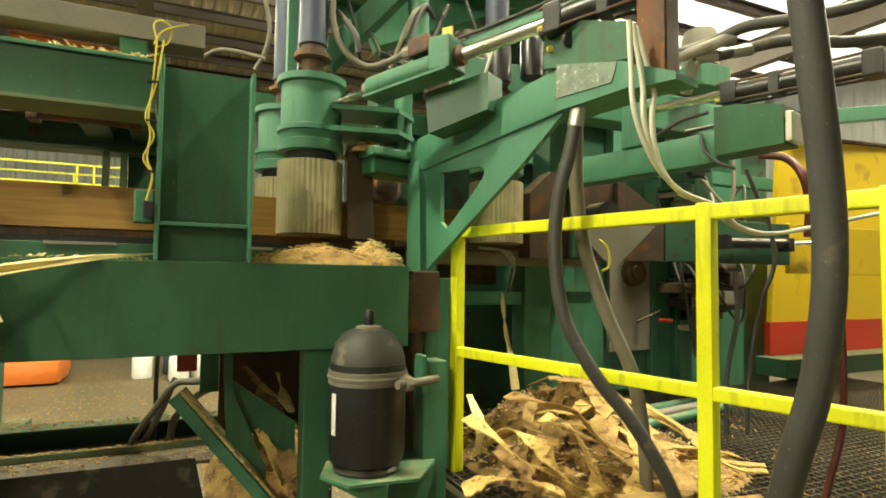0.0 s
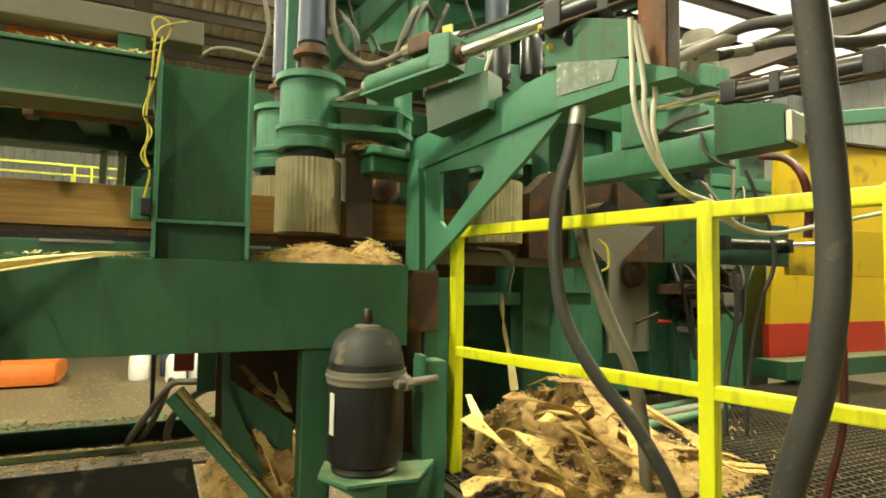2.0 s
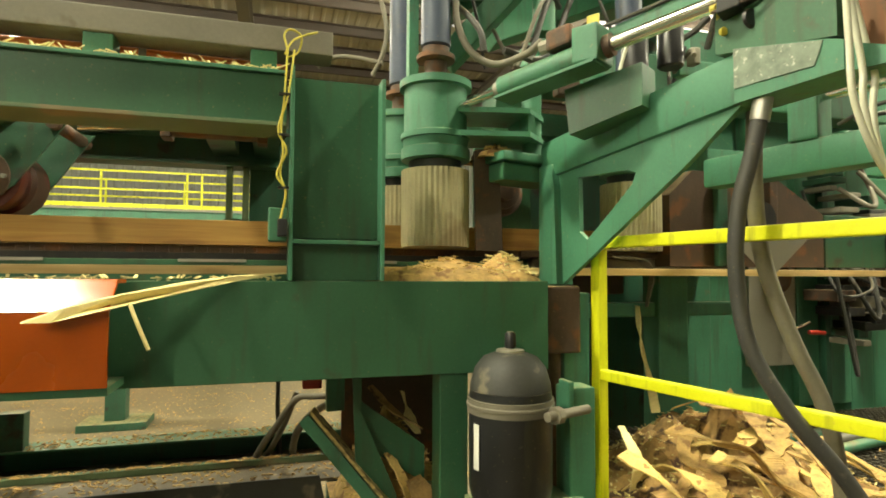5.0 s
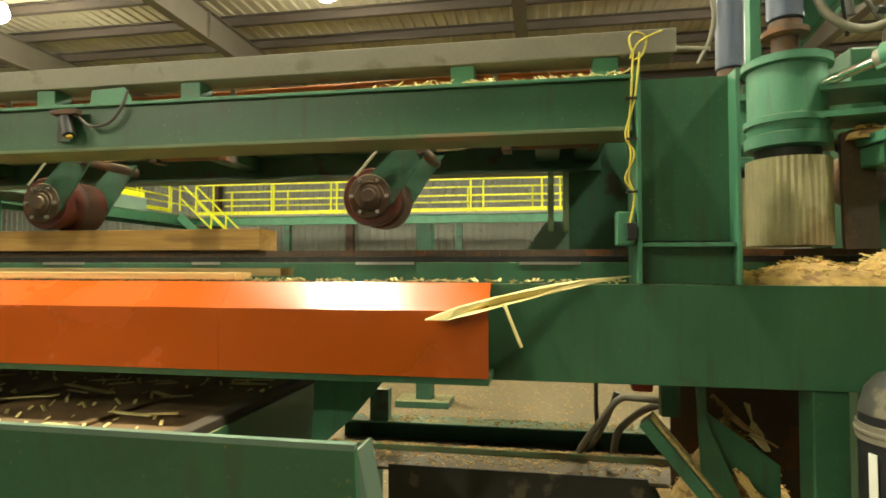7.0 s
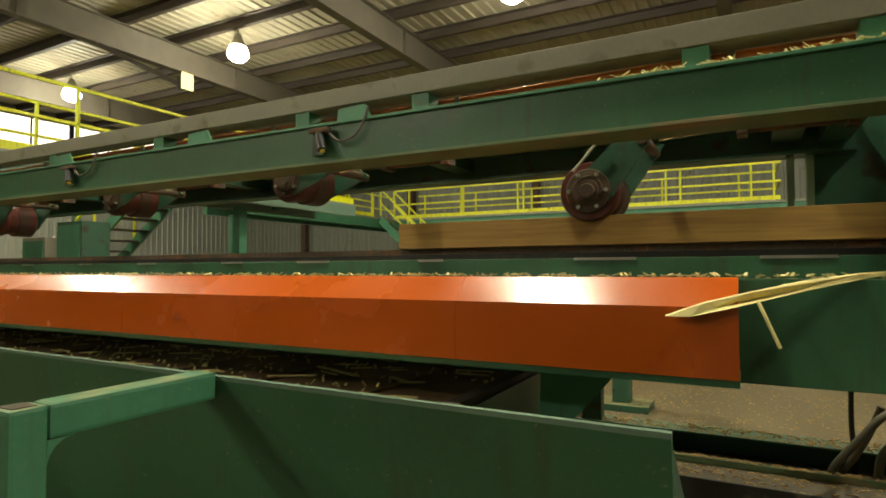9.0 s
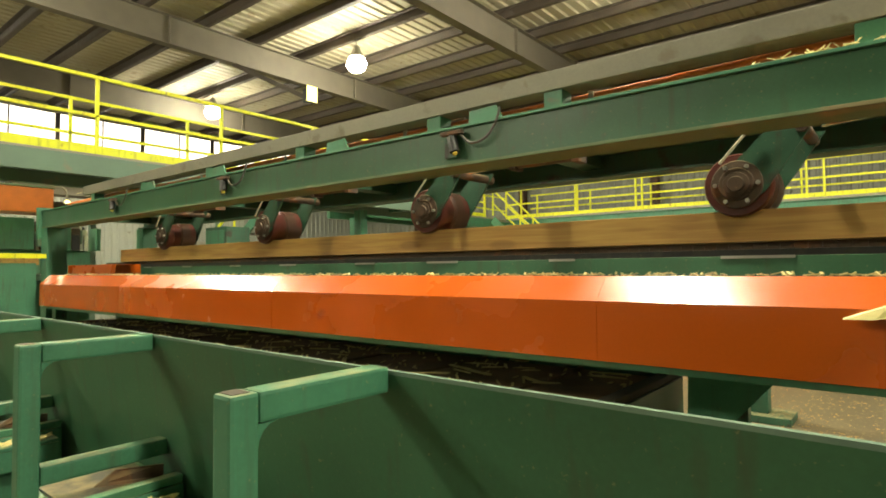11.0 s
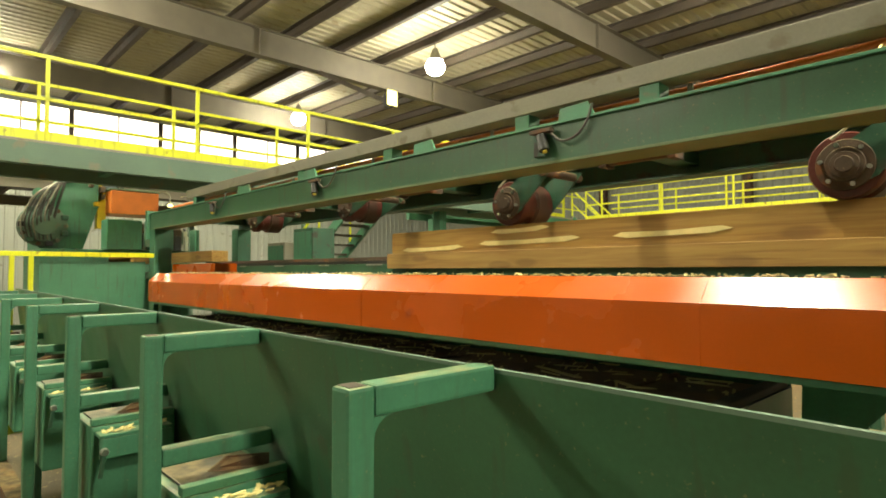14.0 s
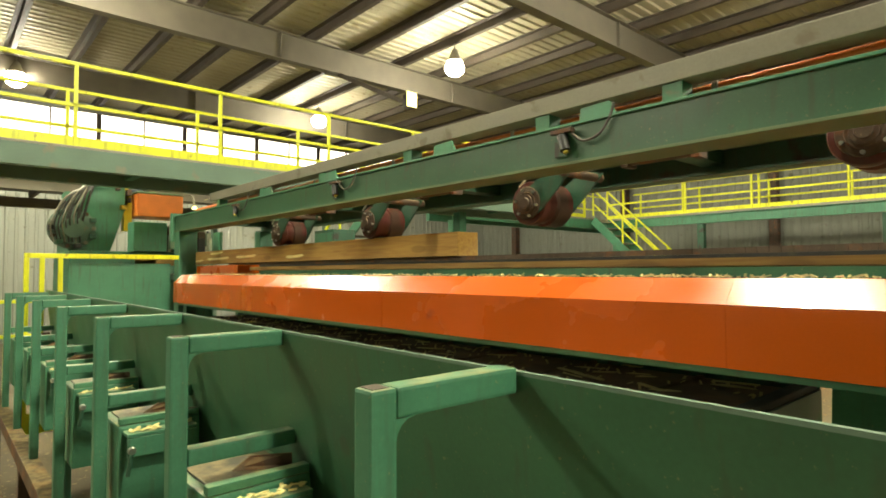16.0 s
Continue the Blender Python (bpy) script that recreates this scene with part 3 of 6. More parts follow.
# chain links on the rail
bm = NB()
for i in range(180):
    x = -7.2 + i * 0.049
    box(bm, x, x + 0.0475, 3.535, 3.56, 2.601, 2.629)
    box(bm, x + 0.02, x + 0.062, 3.565, 3.58, 2.603, 2.626)
tagged(part("chain", bm, RUST, line, "rusty drive chain"), kind="stuff")
for i in range(24):
    x = -7.0 + i * 0.36
    part("bed_roll", lathe(NB(), (x, 3.15, 2.445), [(0.02, 0.0), (0.042, 0.002), (0.042, 0.32), (0.02, 0.322)], 16, "y"), REDRUST, line, "", True)
for i in range(11):
    x = -6.9 + i * 0.77 + random.uniform(-0.1, 0.1)
    part("wear_strip", box(NB(), x, x + random.uniform(0.1, 0.28), 3.494, 3.4985, 2.582 - 0.02, 2.582 - 0.008), STEEL, line, "worn bright strip")

guard = thing("red_side_guard", (-3.0, 2.79, 2.2), "glossy orange-red sheet steel guard with a sloped top", "guard")
for a, b in ((-0.9145, 0.022), (-2.902, -0.9155), (-5.0, -2.906), (-6.88, -5.004)):
    bm = NB()
    plate(bm, [(a, 2.79, 2.192), (a, 2.79, 2.407), (a, 2.880, 2.496), (a, 2.985, 2.496), (a, 2.985, 2.484), (a, 2.886, 2.484), (a, 2.802, 2.401), (a, 2.802, 2.192)], (b - a, 0, 0))
    part("guard_panel", bm, RED, guard)
part("lower_lip", box(NB(), -6.88, 0.022, 2.798, 2.99, 2.168, 2.191), GREEN, guard, "green lower lip")
end = thing("red_end_guard", (-7.0, 3.3, 2.5), "short orange-red guard box at the conveyor end", "guard")
part("guard_panel", box(NB(), -7.25, -6.0, 3.16, 3.40, 2.50, 2.60, 0.006), RED, end)

# overhead hold-down frame
over = thing("overhead_press_beam", (-3.0, 3.1, 0), "long green steel beam frame above the conveyor", "machine")
part("front_web", box(NB(), -7.55, 0.50, 3.0, 3.012, 3.035, 3.199, 0.002), GREEN, over)
part("top_flange", box(NB(), -7.55, 0.50, 2.985, 3.14, 3.201, 3.214, 0.002), TEAL, over)
part("bottom_flange", box(NB(), -7.55, 0.50, 2.99, 3.19, 3.02, 3.034, 0.002), DUSTGREEN, over, "dusty pale lower flange")
# rear web and flange in the darker green, their shade put into the colour
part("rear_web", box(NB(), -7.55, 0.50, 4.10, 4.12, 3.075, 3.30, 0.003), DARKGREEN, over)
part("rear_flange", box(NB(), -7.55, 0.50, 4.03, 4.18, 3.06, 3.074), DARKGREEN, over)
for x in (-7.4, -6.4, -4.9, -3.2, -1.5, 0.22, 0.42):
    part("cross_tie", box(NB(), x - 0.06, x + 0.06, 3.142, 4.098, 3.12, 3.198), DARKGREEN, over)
for x in (-7.48,):
    part("end_column", box(NB(), x - 0.09, x + 0.09, 3.0, 3.2, 0, 3.019, 0.006), TEAL, over)
    part("end_column", box(NB(), x - 0.09, x + 0.09, 4.02, 4.2, 0, 3.059, 0.006), TEAL, over)
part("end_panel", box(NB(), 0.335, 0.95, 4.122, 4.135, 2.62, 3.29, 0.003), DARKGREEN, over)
# unseen plate, added to block light from above and darken the frame's underside
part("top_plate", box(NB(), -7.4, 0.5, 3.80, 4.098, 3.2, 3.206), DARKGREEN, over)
for x in (0.222, 0.302):
    part("guide_bar", box(NB(), x, x + 0.032, 4.07, 4.11, 2.74, 3.07, 0.004), DUSTGREEN, over, "dusty pale upright bar")
part("guide_brace", plate(NB(), [(0.10, 4.115, 2.64), (0.335, 4.115, 2.64), (0.335, 4.115, 2.80), (0.21, 4.115, 2.80)], (0, 0.008, 0)), GREYGREEN, over)
part("end_bracket", box(NB(), -7.62, -7.56, 2.96, 3.22, 2.9, 3.25, 0.006), TEAL, over)

duct = thing("cable_channel", (-3.0, 3.1, 3.3), "long dusty grey cable channel on green brackets", "cable tray")
part("channel", box(NB(), -6.52, 0.66, 3.05, 3.17, 3.305, 3.392, 0.004), DUCTGREY, duct)
for x in (-6.3, -5.2, -4.1, -3.0, -1.9, -1.22, -0.1, 0.42):
    part("bracket", box(NB(), x - 0.045, x + 0.045, 3.06, 3.15, 3.215, 3.304, 0.004), TEAL, duct)
for x in (-5.0, -3.9, -2.6, -1.55):
    bm = NB()
    plate(bm, [(x - 0.11, 3.03, 3.215), (x + 0.09, 3.03, 3.215), (x + 0.05, 3.03, 3.288), (x - 0.10, 3.03, 3.282)], (0, 0.012, 0))
    part("angle_bracket", bm, TEAL, duct)
oh = thing("orange_hydraulic_hose", (-3.0, 3.3, 3.27), "long bright orange hose clipped along the frame", "hose")
part("hose", hose(NB(), [(-7.3 + i * 0.65, 3.19 + 0.008 * math.sin(i * 2.1), 3.276 + 0.006 * math.sin(i * 1.3)) for i in range(13)], 0.026), ORANGE, oh, "", True)
for i in range(7):
    x = -6.6 + i * 1.1
    part("clip", box(NB(), x, x + 0.025, 3.155, 3.164, 3.215, 3.30, 0.003), GALV, oh)
bh = thing("black_loop_hose", (-0.3, 3.4, 3.25), "black rubber hose looped on the frame top", "hose")
part("hose", hose(NB(), [(-0.45, 3.3, 3.23), (-0.40, 3.3, 3.29), (-0.30, 3.31, 3.315), (-0.2, 3.32, 3.29), (-0.16, 3.33, 3.22)], 0.014), RUBBER, bh, "", True)

# post box at the conveyor start
post = thing("guide_column", (0.68, 3.1, 2.49), "green channel-section column standing on the conveyor beam", "machine column")
part("web", box(NB(), 0.525, 0.83, 3.06, 3.072, 2.64, 3.215, 0.002), GREEN, post)
part("flange", box(NB(), 0.512, 0.526, 2.98, 3.2, 2.492, 3.235, 0.003), TEAL, post)
part("flange", box(NB(), 0.829, 0.843, 2.98, 3.2, 2.492, 3.215, 0.003), TEAL, post)
part("shelf", box(NB(), 0.527, 0.828, 2.985, 3.18, 2.618, 2.632, 0.002), TEAL, post)
part("base_web", box(NB(), 0.527, 0.828, 3.04, 3.052, 2.492, 2.617), GREEN, post)
part("rear_plate", box(NB(), 0.527, 0.828, 3.178, 3.19, 2.633, 3.2), DARKGREEN, post)
jb = thing("limit_switch", (0.48, 3.02, 2.66), "small green switch box with yellow cables", "switch")
part("switch_body", box(NB(), 0.445, 0.508, 2.99, 3.06, 2.625, 2.74, 0.006), TEAL, jb)
part("switch_arm", box(NB(), 0.475, 0.508, 2.96, 2.988, 2.64, 2.70, 0.005), BLACK, jb)
for k, off in enumerate((0.0, 0.022)):
    part("cable", hose(NB(), [(0.50 + off, 2.965, 3.28), (0.492 + off * 0.5, 2.965, 3.12), (0.482 - off * 0.4, 2.965, 3.0), (0.49 + off * .5, 2.962, 2.93), (0.482 - off * .5, 2.965, 2.85), (0.50, 2.962, 2.79), (0.485, 2.965, 2.70)], 0.0036, 8), YCABLE, jb, "yellow cable", True)


part("cable_loop", hose(NB(), [(0.50, 2.966, 3.275), (0.488, 2.968, 3.33), (0.51, 2.972, 3.352), (0.545, 2.98, 3.335), (0.535, 2.985, 3.28), (0.50, 2.99, 3.26)], 0.0036, 8), YCABLE, jb, "yellow cable", True)
part("cable_loop", hose(NB(), [(0.49, 2.966, 3.26), (0.515, 2.968, 3.31), (0.56, 2.975, 3.34), (0.60, 2.99, 3.36)], 0.0036, 8), YCABLE, jb, "yellow cable", True)
for z in (2.80, 2.98, 3.12):
    part("cable_tie", box(NB(), 0.474, 0.511, 2.958, 2.975, z, z + 0.008, 0.001), BLACK, jb)


# ---- hold-down rollers on swing arms ----
def roller_arm(x):
    px, py, pz = x + 0.27, 3.6, 3.08
    r = thing("hold_down_roller", (px, py, pz), "rusty red hold-down roller on a green swing arm", "roller", "hold-down rollers")
    cx, cz = x, 2.872
    part("roller", lathe(NB(), (cx, 3.47, cz), [(0.03, 0), (0.128, 0.002), (0.134, 0.012), (0.134, 0.05), (0.118, 0.06), (0.118, 0.13), (0.134, 0.14), (0.134, 0.27), (0.12, 0.28), (0.03, 0.282)], 32, "y"), REDRUST, r, "", True)
    d = part("end_disc", lathe(NB(), (cx, 3.428, cz), [(0.01, 0.0), (0.030, 0.0), (0.034, 0.010), (0.05, 0.011), (0.052, 0.016), (0.066, 0.016), (0.07, 0.022), (0.098, 0.024), (0.102, 0.030), (0.02, 0.031)], 28, "y"), RUST, r, "dark greasy bearing disc", True)
    for k in range(6):
        a = k * math.pi / 3
        part("bolt", lathe(NB(), (cx + 0.082 * math.cos(a), 3.436, cz + 0.082 * math.sin(a)), [(0.009, 0.0), (0.009, 0.016)], 6, "y"), STEEL, d)
    for y in (3.456, 3.76):
        bm = NB()
        plate(bm, [(cx - 0.05, y, cz + 0.05), (cx + 0.06, y, cz - 0.07), (cx + 0.11, y, cz - 0.03), (cx + 0.20, y, cz + 0.10), (px + 0.02, y, pz + 0.03), (px - 0.13, y, pz + 0.03), (cx + 0.02, y, cz + 0.12)], (0, 0.012, 0))
        part("arm_plate", bm, DARKGREEN, r)
    part("pivot_shaft", rod(NB(), (px - 0.03, 3.42, pz + 0.0), (px - 0.03, 3.82, pz + 0.0), 0.025), RUST, r, "", True)
    part("scraper_rope", hose(NB(), [(cx - 0.06, 3.432, cz + 0.09), (cx + 0.03, 3.43, cz + 0.19), (cx + 0.07, 3.43, cz + 0.24)], 0.006, 6), WHITEHOSE, r, "pale rope", True)
    return r


ROLLERS = [roller_arm(x) for x in (-0.58, -2.3, -4.0, -5.7)]
for x in (-0.58, -2.3, -4.0, -5.7):
    c = thing("lift_cylinder", (x + 0.5, 3.5, 3.06), "dark air cylinder under the overhead frame", "cylinder", "lift cylinders")
    part("barrel", rod(NB(), (x + 0.62, 3.5, 3.11), (x + 0.98, 3.5, 3.11), 0.04), RUST, c, "", True)
    part("rod", rod(NB(), (x + 0.30, 3.5, 3.085), (x + 0.62, 3.5, 3.11), 0.012), CHROME, c, "", True)
    part("mount", box(NB(), x + 0.60, x + 0.64, 3.455, 3.545, 3.06, 3.16, 0.004), RUST, c)
    part("mount_post", box(NB(), x + 0.97, x + 1.01, 3.455, 3.545, 3.06, 3.199, 0.002), RUST, c)

for x in (-1.72, -3.75, -5.6):
    s = thing("photo_eye_sensor", (x, 2.98, 3.16), "small black photo sensor on a bracket with a cable", "sensor", "photo sensors")
    part("bracket", box(NB(), x - 0.05, x + 0.07, 2.95, 2.984, 3.165, 3.185, 0.003), RUST, s)
    part("plate", box(NB(), x - 0.045, x + 0.02, 2.98, 2.992, 3.06, 3.16, 0.002), DARKGREEN, s)
    part("sensor_body", rod(NB(), (x + 0.01, 2.965, 3.155), (x + 0.035, 2.955, 3.08), 0.024), BLACK, s, "", True)
    part("lens", rod(NB(), (x + 0.037, 2.954, 3.076), (x + 0.040, 2.953, 3.069), 0.012), YCABLE, s)
    part("cable", hose(NB(), [(x + 0.06, 2.97, 3.16), (x + 0.12, 2.97, 3.115), (x + 0.2, 2.975, 3.13), (x + 0.25, 2.98, 3.19), (x + 0.27, 2.99, 3.26)], 0.006, 8), RUBBER, s, "", True)

# ---- waste conveyor hopper below ----
hop = thing("waste_hopper", (-3.0, 1.65, 0), "green sheet steel side of the waste conveyor trough", "hopper")
bm = NB()
plate(bm, [(-7.2, 1.65, 2.345), (-0.04, 1.65, 2.315), (-0.04, 1.80, 1.2), (-7.2, 1.80, 1.2)], (0, 0.012, 0))
part("side_plate", bm, GREEN, hop)
part("rim", bar(NB(), (-7.2, 1.656, 2.347), (-0.04, 1.656, 2.317), 0.012, 0.008, 0), GREYGREEN, hop)
part("far_plate", box(NB(), -7.2, -0.9, 3.72, 3.735, 1.6, 2.12), DARKGREEN, hop)
bm = NB()
plate(bm, [(-0.16, 1.9, 2.2), (-0.05, 1.67, 2.30), (0.10, 1.67, 1.6), (-0.2, 2.6, 1.5), (-0.36, 2.75, 2.0)], (0.008, 0.004, 0))
part("end_chute", bm, GREYGREEN, hop, "scuffed grey end chute plate")
bm = NB()
plate(bm, [(-0.69, 3.1, 2.148), (-0.38, 3.1, 2.148), (-0.54, 3.1, 1.96), (-0.70, 3.1, 1.82)], (0, 0.01, 0))
part("gusset", bm, TEAL, hop)
part("belt", box(NB(), -7.2, -0.97, 1.72, 3.70, 1.965, 1.985), BELT, hop, "dark brown belt littered with bark")
for i in range(16):
    x = -7.0 + i * 0.62
    bm = NB()
    if x > -1.1:
        continue
    bar(bm, (x, 1.75, 1.992), (x + 0.02, 3.68, 1.992), 0.03, 0.014)
    part("belt_cleat", bm, BELT, hop)
part("belt_end_bar", box(NB(), -0.965, -0.90, 1.72, 3.70, 1.94, 2.03, 0.008), PURLIN, hop)
part("end_wall", box(NB(), -0.898, -0.886, 1.80, 3.70, 1.45, 2.0, 0.002), GREEN, hop)
bm = NB()
for i in range(700):
    x, y = random.uniform(-6.9, -1.0), random.uniform(1.75, 3.6)
    a = random.uniform(0, 3.14)
    s = random.uniform(0.008, 0.03)
    bar(bm, (x, y, 1.99), (x + s * math.cos(a), y + s * math.sin(a), 1.992 + random.uniform(0, 0.02)), 0.012, 0.004, 0)
for i in range(90):
    x, y, s = random.uniform(-6.5, -1.1), random.uniform(2.2, 3.6), random.uniform(0.05, 0.22)
    bar(bm, (x, y, 1.998), (x + s, y + random.uniform(-0.12, 0.12), 2.003), random.uniform(0.008, 0.026), 0.006, 0)
for i in range(46):
    x, y, s = random.uniform(-6.3, -1.05), random.uniform(2.5, 3.65), random.uniform(0.06, 0.2)
    flake(bm, (x, y, 2.0), random.uniform(-0.35, 0.35), s, random.uniform(0.02, 0.045), 0.008)
solo("belt_litter", bm, PEEL, "loose pale chips on the waste belt", "wood chips", kind="stuff")


def stanchion(x):
    s = thing("tube_stanchion", (x, 1.34, 1.2), "welded green square-tube bracket on the hopper side", "bracket", "hopper brackets")
    w, y0 = 0.052, 1.327
    bm = NB()
    box(bm, x - w / 2, x + w / 2, y0 - w / 2, y0 + w / 2, 1.25, 2.333, 0.007)
    part("upright", bm, TEAL, s)
    part("top_arm", box(NB(), x - w / 2, x + w / 2, y0 + w / 2 + 0.001, 1.65, 2.333 - w, 2.333, 0.007), TEAL, s)
    c = y0 + w / 2
    part("corner_fillet", plate(NB(), [(x - w / 2 + 0.004, c + 0.0005, 2.333 - w)] + [(x - w / 2 + 0.004, c + 0.04 - 0.04 * math.sin(a), 2.333 - w - 0.04 + 0.04 * math.cos(a)) for a in (0, 0.4, 0.8, 1.2, 1.56)], (w - 0.008, 0, 0)), TEAL, s)
    # tube is closed; a thin dark sheet on top paints the shade of its hollow
    part("open_end", box(NB(), x - w / 2 + 0.007, x + w / 2 - 0.007, y0 - w / 2 + 0.007, y0 + w / 2 - 0.012, 2.3332, 2.3342), PURLIN, s, "dark sheet for the shaded tube hollow")
    part("lower_arm", box(NB(), x - w / 2, x + w / 2, c + 0.001, 1.70, 1.95, 2.0, 0.006), TEAL, s)
    g = NB()
    box(g, x - 0.19, x + 0.13, 1.37, 1.70, 1.45, 1.885, 0.012)
    part("gear_cover", g, TEAL, s)
    # cover is solid; this black sheet paints the dark inside of an opening
    part("cover_lip", box(NB(), x - 0.15, x + 0.09, 1.40, 1.67, 1.886, 1.894, 0.002), BLACK, s, "dark sheet for the shaded opening")
    part("cover_rim", box(NB(), x + 0.092, x + 0.128, 1.375, 1.695, 1.886, 1.912, 0.003), TEAL, s)
    part("scraper_plate", plate(NB(), [(x - 0.02, 1.5, 1.895), (x + 0.07, 1.66, 1.895), (x + 0.07, 1.66, 1.94), (x - 0.02, 1.56, 1.93)], (0.008, 0, 0)), RUST, s)
    b = NB()
    box(b, x + 0.131, x + 0.215, 1.385, 1.66, 1.85, 1.864, 0.003)
    box(b, x + 0.203, x + 0.215, 1.385, 1.66, 1.77, 1.849, 0.003)
    part("angle_clip", b, TEAL, s)
    part("clip_bolt", lathe(NB(), (x + 0.215, 1.40, 1.80), [(0.016, 0.0), (0.016, 0.014), (0.012, 0.02)], 10, "x"), STEEL, s)
    part("clip_handle", bar(NB(), (x + 0.225, 1.40, 1.80), (x + 0.225, 1.385, 1.70), 0.012, 0.016), DARKGREEN, s)
    return s


first = stanchion(-0.876)
for i in range(1, 7):
    copy_thing(first, pose(-0.876 - 1.02 * i, 1.34, 1.2))
ch = NB()
for i in range(7):
    for k in range(28):
        x, y = -0.876 - 1.02 * i + random.uniform(0.135, 0.2), random.uniform(1.39, 1.64)
        a = random.uniform(0, 3.14)
        bar(ch, (x, y, 1.868), (x + 0.025 * math.cos(a), y + 0.025 * math.sin(a), 1.873), 0.012, 0.003, 0)
solo("clip_litter", ch, PEEL, "pale wood chips lying on the hopper clips", "wood chips", kind="stuff")
solo("support_rail", box(NB(), -8.5, 0.2, 1.26, 1.36, 1.14, 1.249, 0.004), RUST, "dark steel rail under the hopper brackets", "beam", kind="structure")
for x in (-7.8, -5.2, -2.6, 0.0):
    solo("rail_leg", box(NB(), x - 0.05, x + 0.05, 1.265, 1.355, 0.0, 1.139), RUST, "dark steel leg under the hopper rail", "leg", "rail legs", "structure")

# platform and yellow gate at the far end of the hopper
plat = thing("end_guard_panel", (-7.3, 2.3, 1.3), "large grey-green steel guard panel", "guard panel")
part("panel", box(NB(), -7.32, -7.30, 1.86, 2.88, 1.7, 2.625, 0.003), TEAL, plat)
for y in (1.9, 2.8):
    part("panel_leg", box(NB(), -7.40, -7.325, y - 0.03, y + 0.03, 0, 2.6, 0.004), TEAL, plat)
gate = thing("yellow_railing", (-7.4, 2.2, 1.1), "yellow square-tube guard rail at the hopper end", "railing")
part("top_rail", bar(NB(), (-7.25, 1.47, 2.70), (-7.25, 2.95, 2.70), 0.05, 0.05), YELLOW, gate)
for y in (1.49, 1.62, 1.78):
    part("rail_post", box(NB(), -7.27, -7.225, y - 0.022, y + 0.022, 0.9, 2.674, 0.004), YELLOW, gate)
part("kick_board", bar(NB(), (-7.25, 1.47, 1.0), (-7.25, 1.8, 1.0), 0.01, 0.2, 0), YELLOW, gate)
gate2 = thing("yellow_railing", (-9.4, 1.0, 1.1), "yellow guard rail along the side walkway", "railing")
for z in (2.15, 1.7):
    part("rail", bar(NB(), (-9.4, -1.0, z), (-9.4, 1.9, z), 0.045, 0.045), YELLOW, gate2)
for y in (-0.9, 0.2, 1.0, 1.5):
    part("rail_post", box(NB(), -9.42, -9.38, y - 0.02, y + 0.02, 0.9, 2.12, 0.004), YELLOW, gate2)
deck = thing("plank_platform", (-8.0, 0.6, 0.85), "dirty dark timber and steel platform with scraps", "platform")
for i in range(7):
    y = 1.2 - i * 0.32
    part("plank", box(NB(), -13.0, -3.6, y - 0.29, y, 0.80, 0.9 + random.uniform(-0.01, 0.01), 0.006), RUST, deck)
for x in (-12.5, -8.0, -4.0):
    part("leg", box(NB(), x - 0.06, x + 0.06, 0.0, 0.12, 0, 0.799), RUST, deck)
for i in range(14):
    x, y, a = random.uniform(-7.2, -4.5), random.uniform(0.35, 1.15), random.uniform(-0.6, 0.6)
    n = random.uniform(0.15, 0.55)
    solo("wood_scrap", bar(NB(), (x, y, 0.94), (x + n * math.cos(a), y + n * math.sin(a), 0.95 + random.uniform(0, 0.05)), random.uniform(0.03, 0.09), 0.03), random.choice([BARK, CHIPS, STRIP]),
         "broken scrap of wood on the dirty platform", "wood scrap", "platform scraps")

# ---- far green machine ----
fm = thing("far_saw_machine", (-12.0, 3.3, 0), "large green sawing machine with orange hood and yellow parts", "machine")
bm = NB()
plate(bm, [(-12, 2.55, 2.9), (-12, 2.55, 3.4), (-12, 2.95, 4.25), (-12, 3.35, 4.3), (-12, 3.5, 3.9), (-12, 3.2, 2.9)], (-1.2, 0, 0))
part("housing", bm, TEAL, fm)
part("hood", box(NB(), -12.3, -11.6, 3.55, 4.35, 3.55, 3.98, 0.03), ORANGE, fm, "orange hood")
part("base", box(NB(), -13.2, -11.5, 2.5, 4.9, 0.0, 2.9, 0.02), TEAL, fm)
part("mast", box(NB(), -12.2, -12.0, 3.42, 3.56, 3.3, 4.3, 0.01), PYELLOW, fm, "yellow mast")
part("mast", box(NB(), -12.2, -12.0, 3.72, 3.84, 3.985, 4.25, 0.01), PYELLOW, fm, "yellow mast")
part("motor", rod(NB(), (-12.0, 3.62, 3.985), (-12.0, 3.62, 4.35), 0.13), BLUE, fm, "blue motor", True)
part("drum", lathe(NB(), (-11.98, 2.58, 3.30), [(0.24, 0.0), (0.36, 0.02), (0.36, 0.14), (0.29, 0.16), (0.28, 0.24), (0.18, 0.26), (0.17, 0.34), (0.06, 0.36)], 32, "x"), GREYGREEN, fm, "round ribbed cutter drum", True)
for i in range(14):
    a = i * 2 * math.pi / 14
    y_, z_ = 2.58 + 0.32 * math.cos(a), 3.30 + 0.32 * math.sin(a)
    part("drum_bolt", rod(NB(), (-11.86, y_, z_), (-11.76, y_, z_), 0.035, 8), RUST if i % 3 else GALV, fm)
    if i % 2:
        part("drum_port", box(NB(), -11.84, -11.66, y_ - 0.05, y_ + 0.05, z_ - 0.04, z_ + 0.04, 0.01), DARKGREEN if i % 4 == 1 else BLACK, fm)
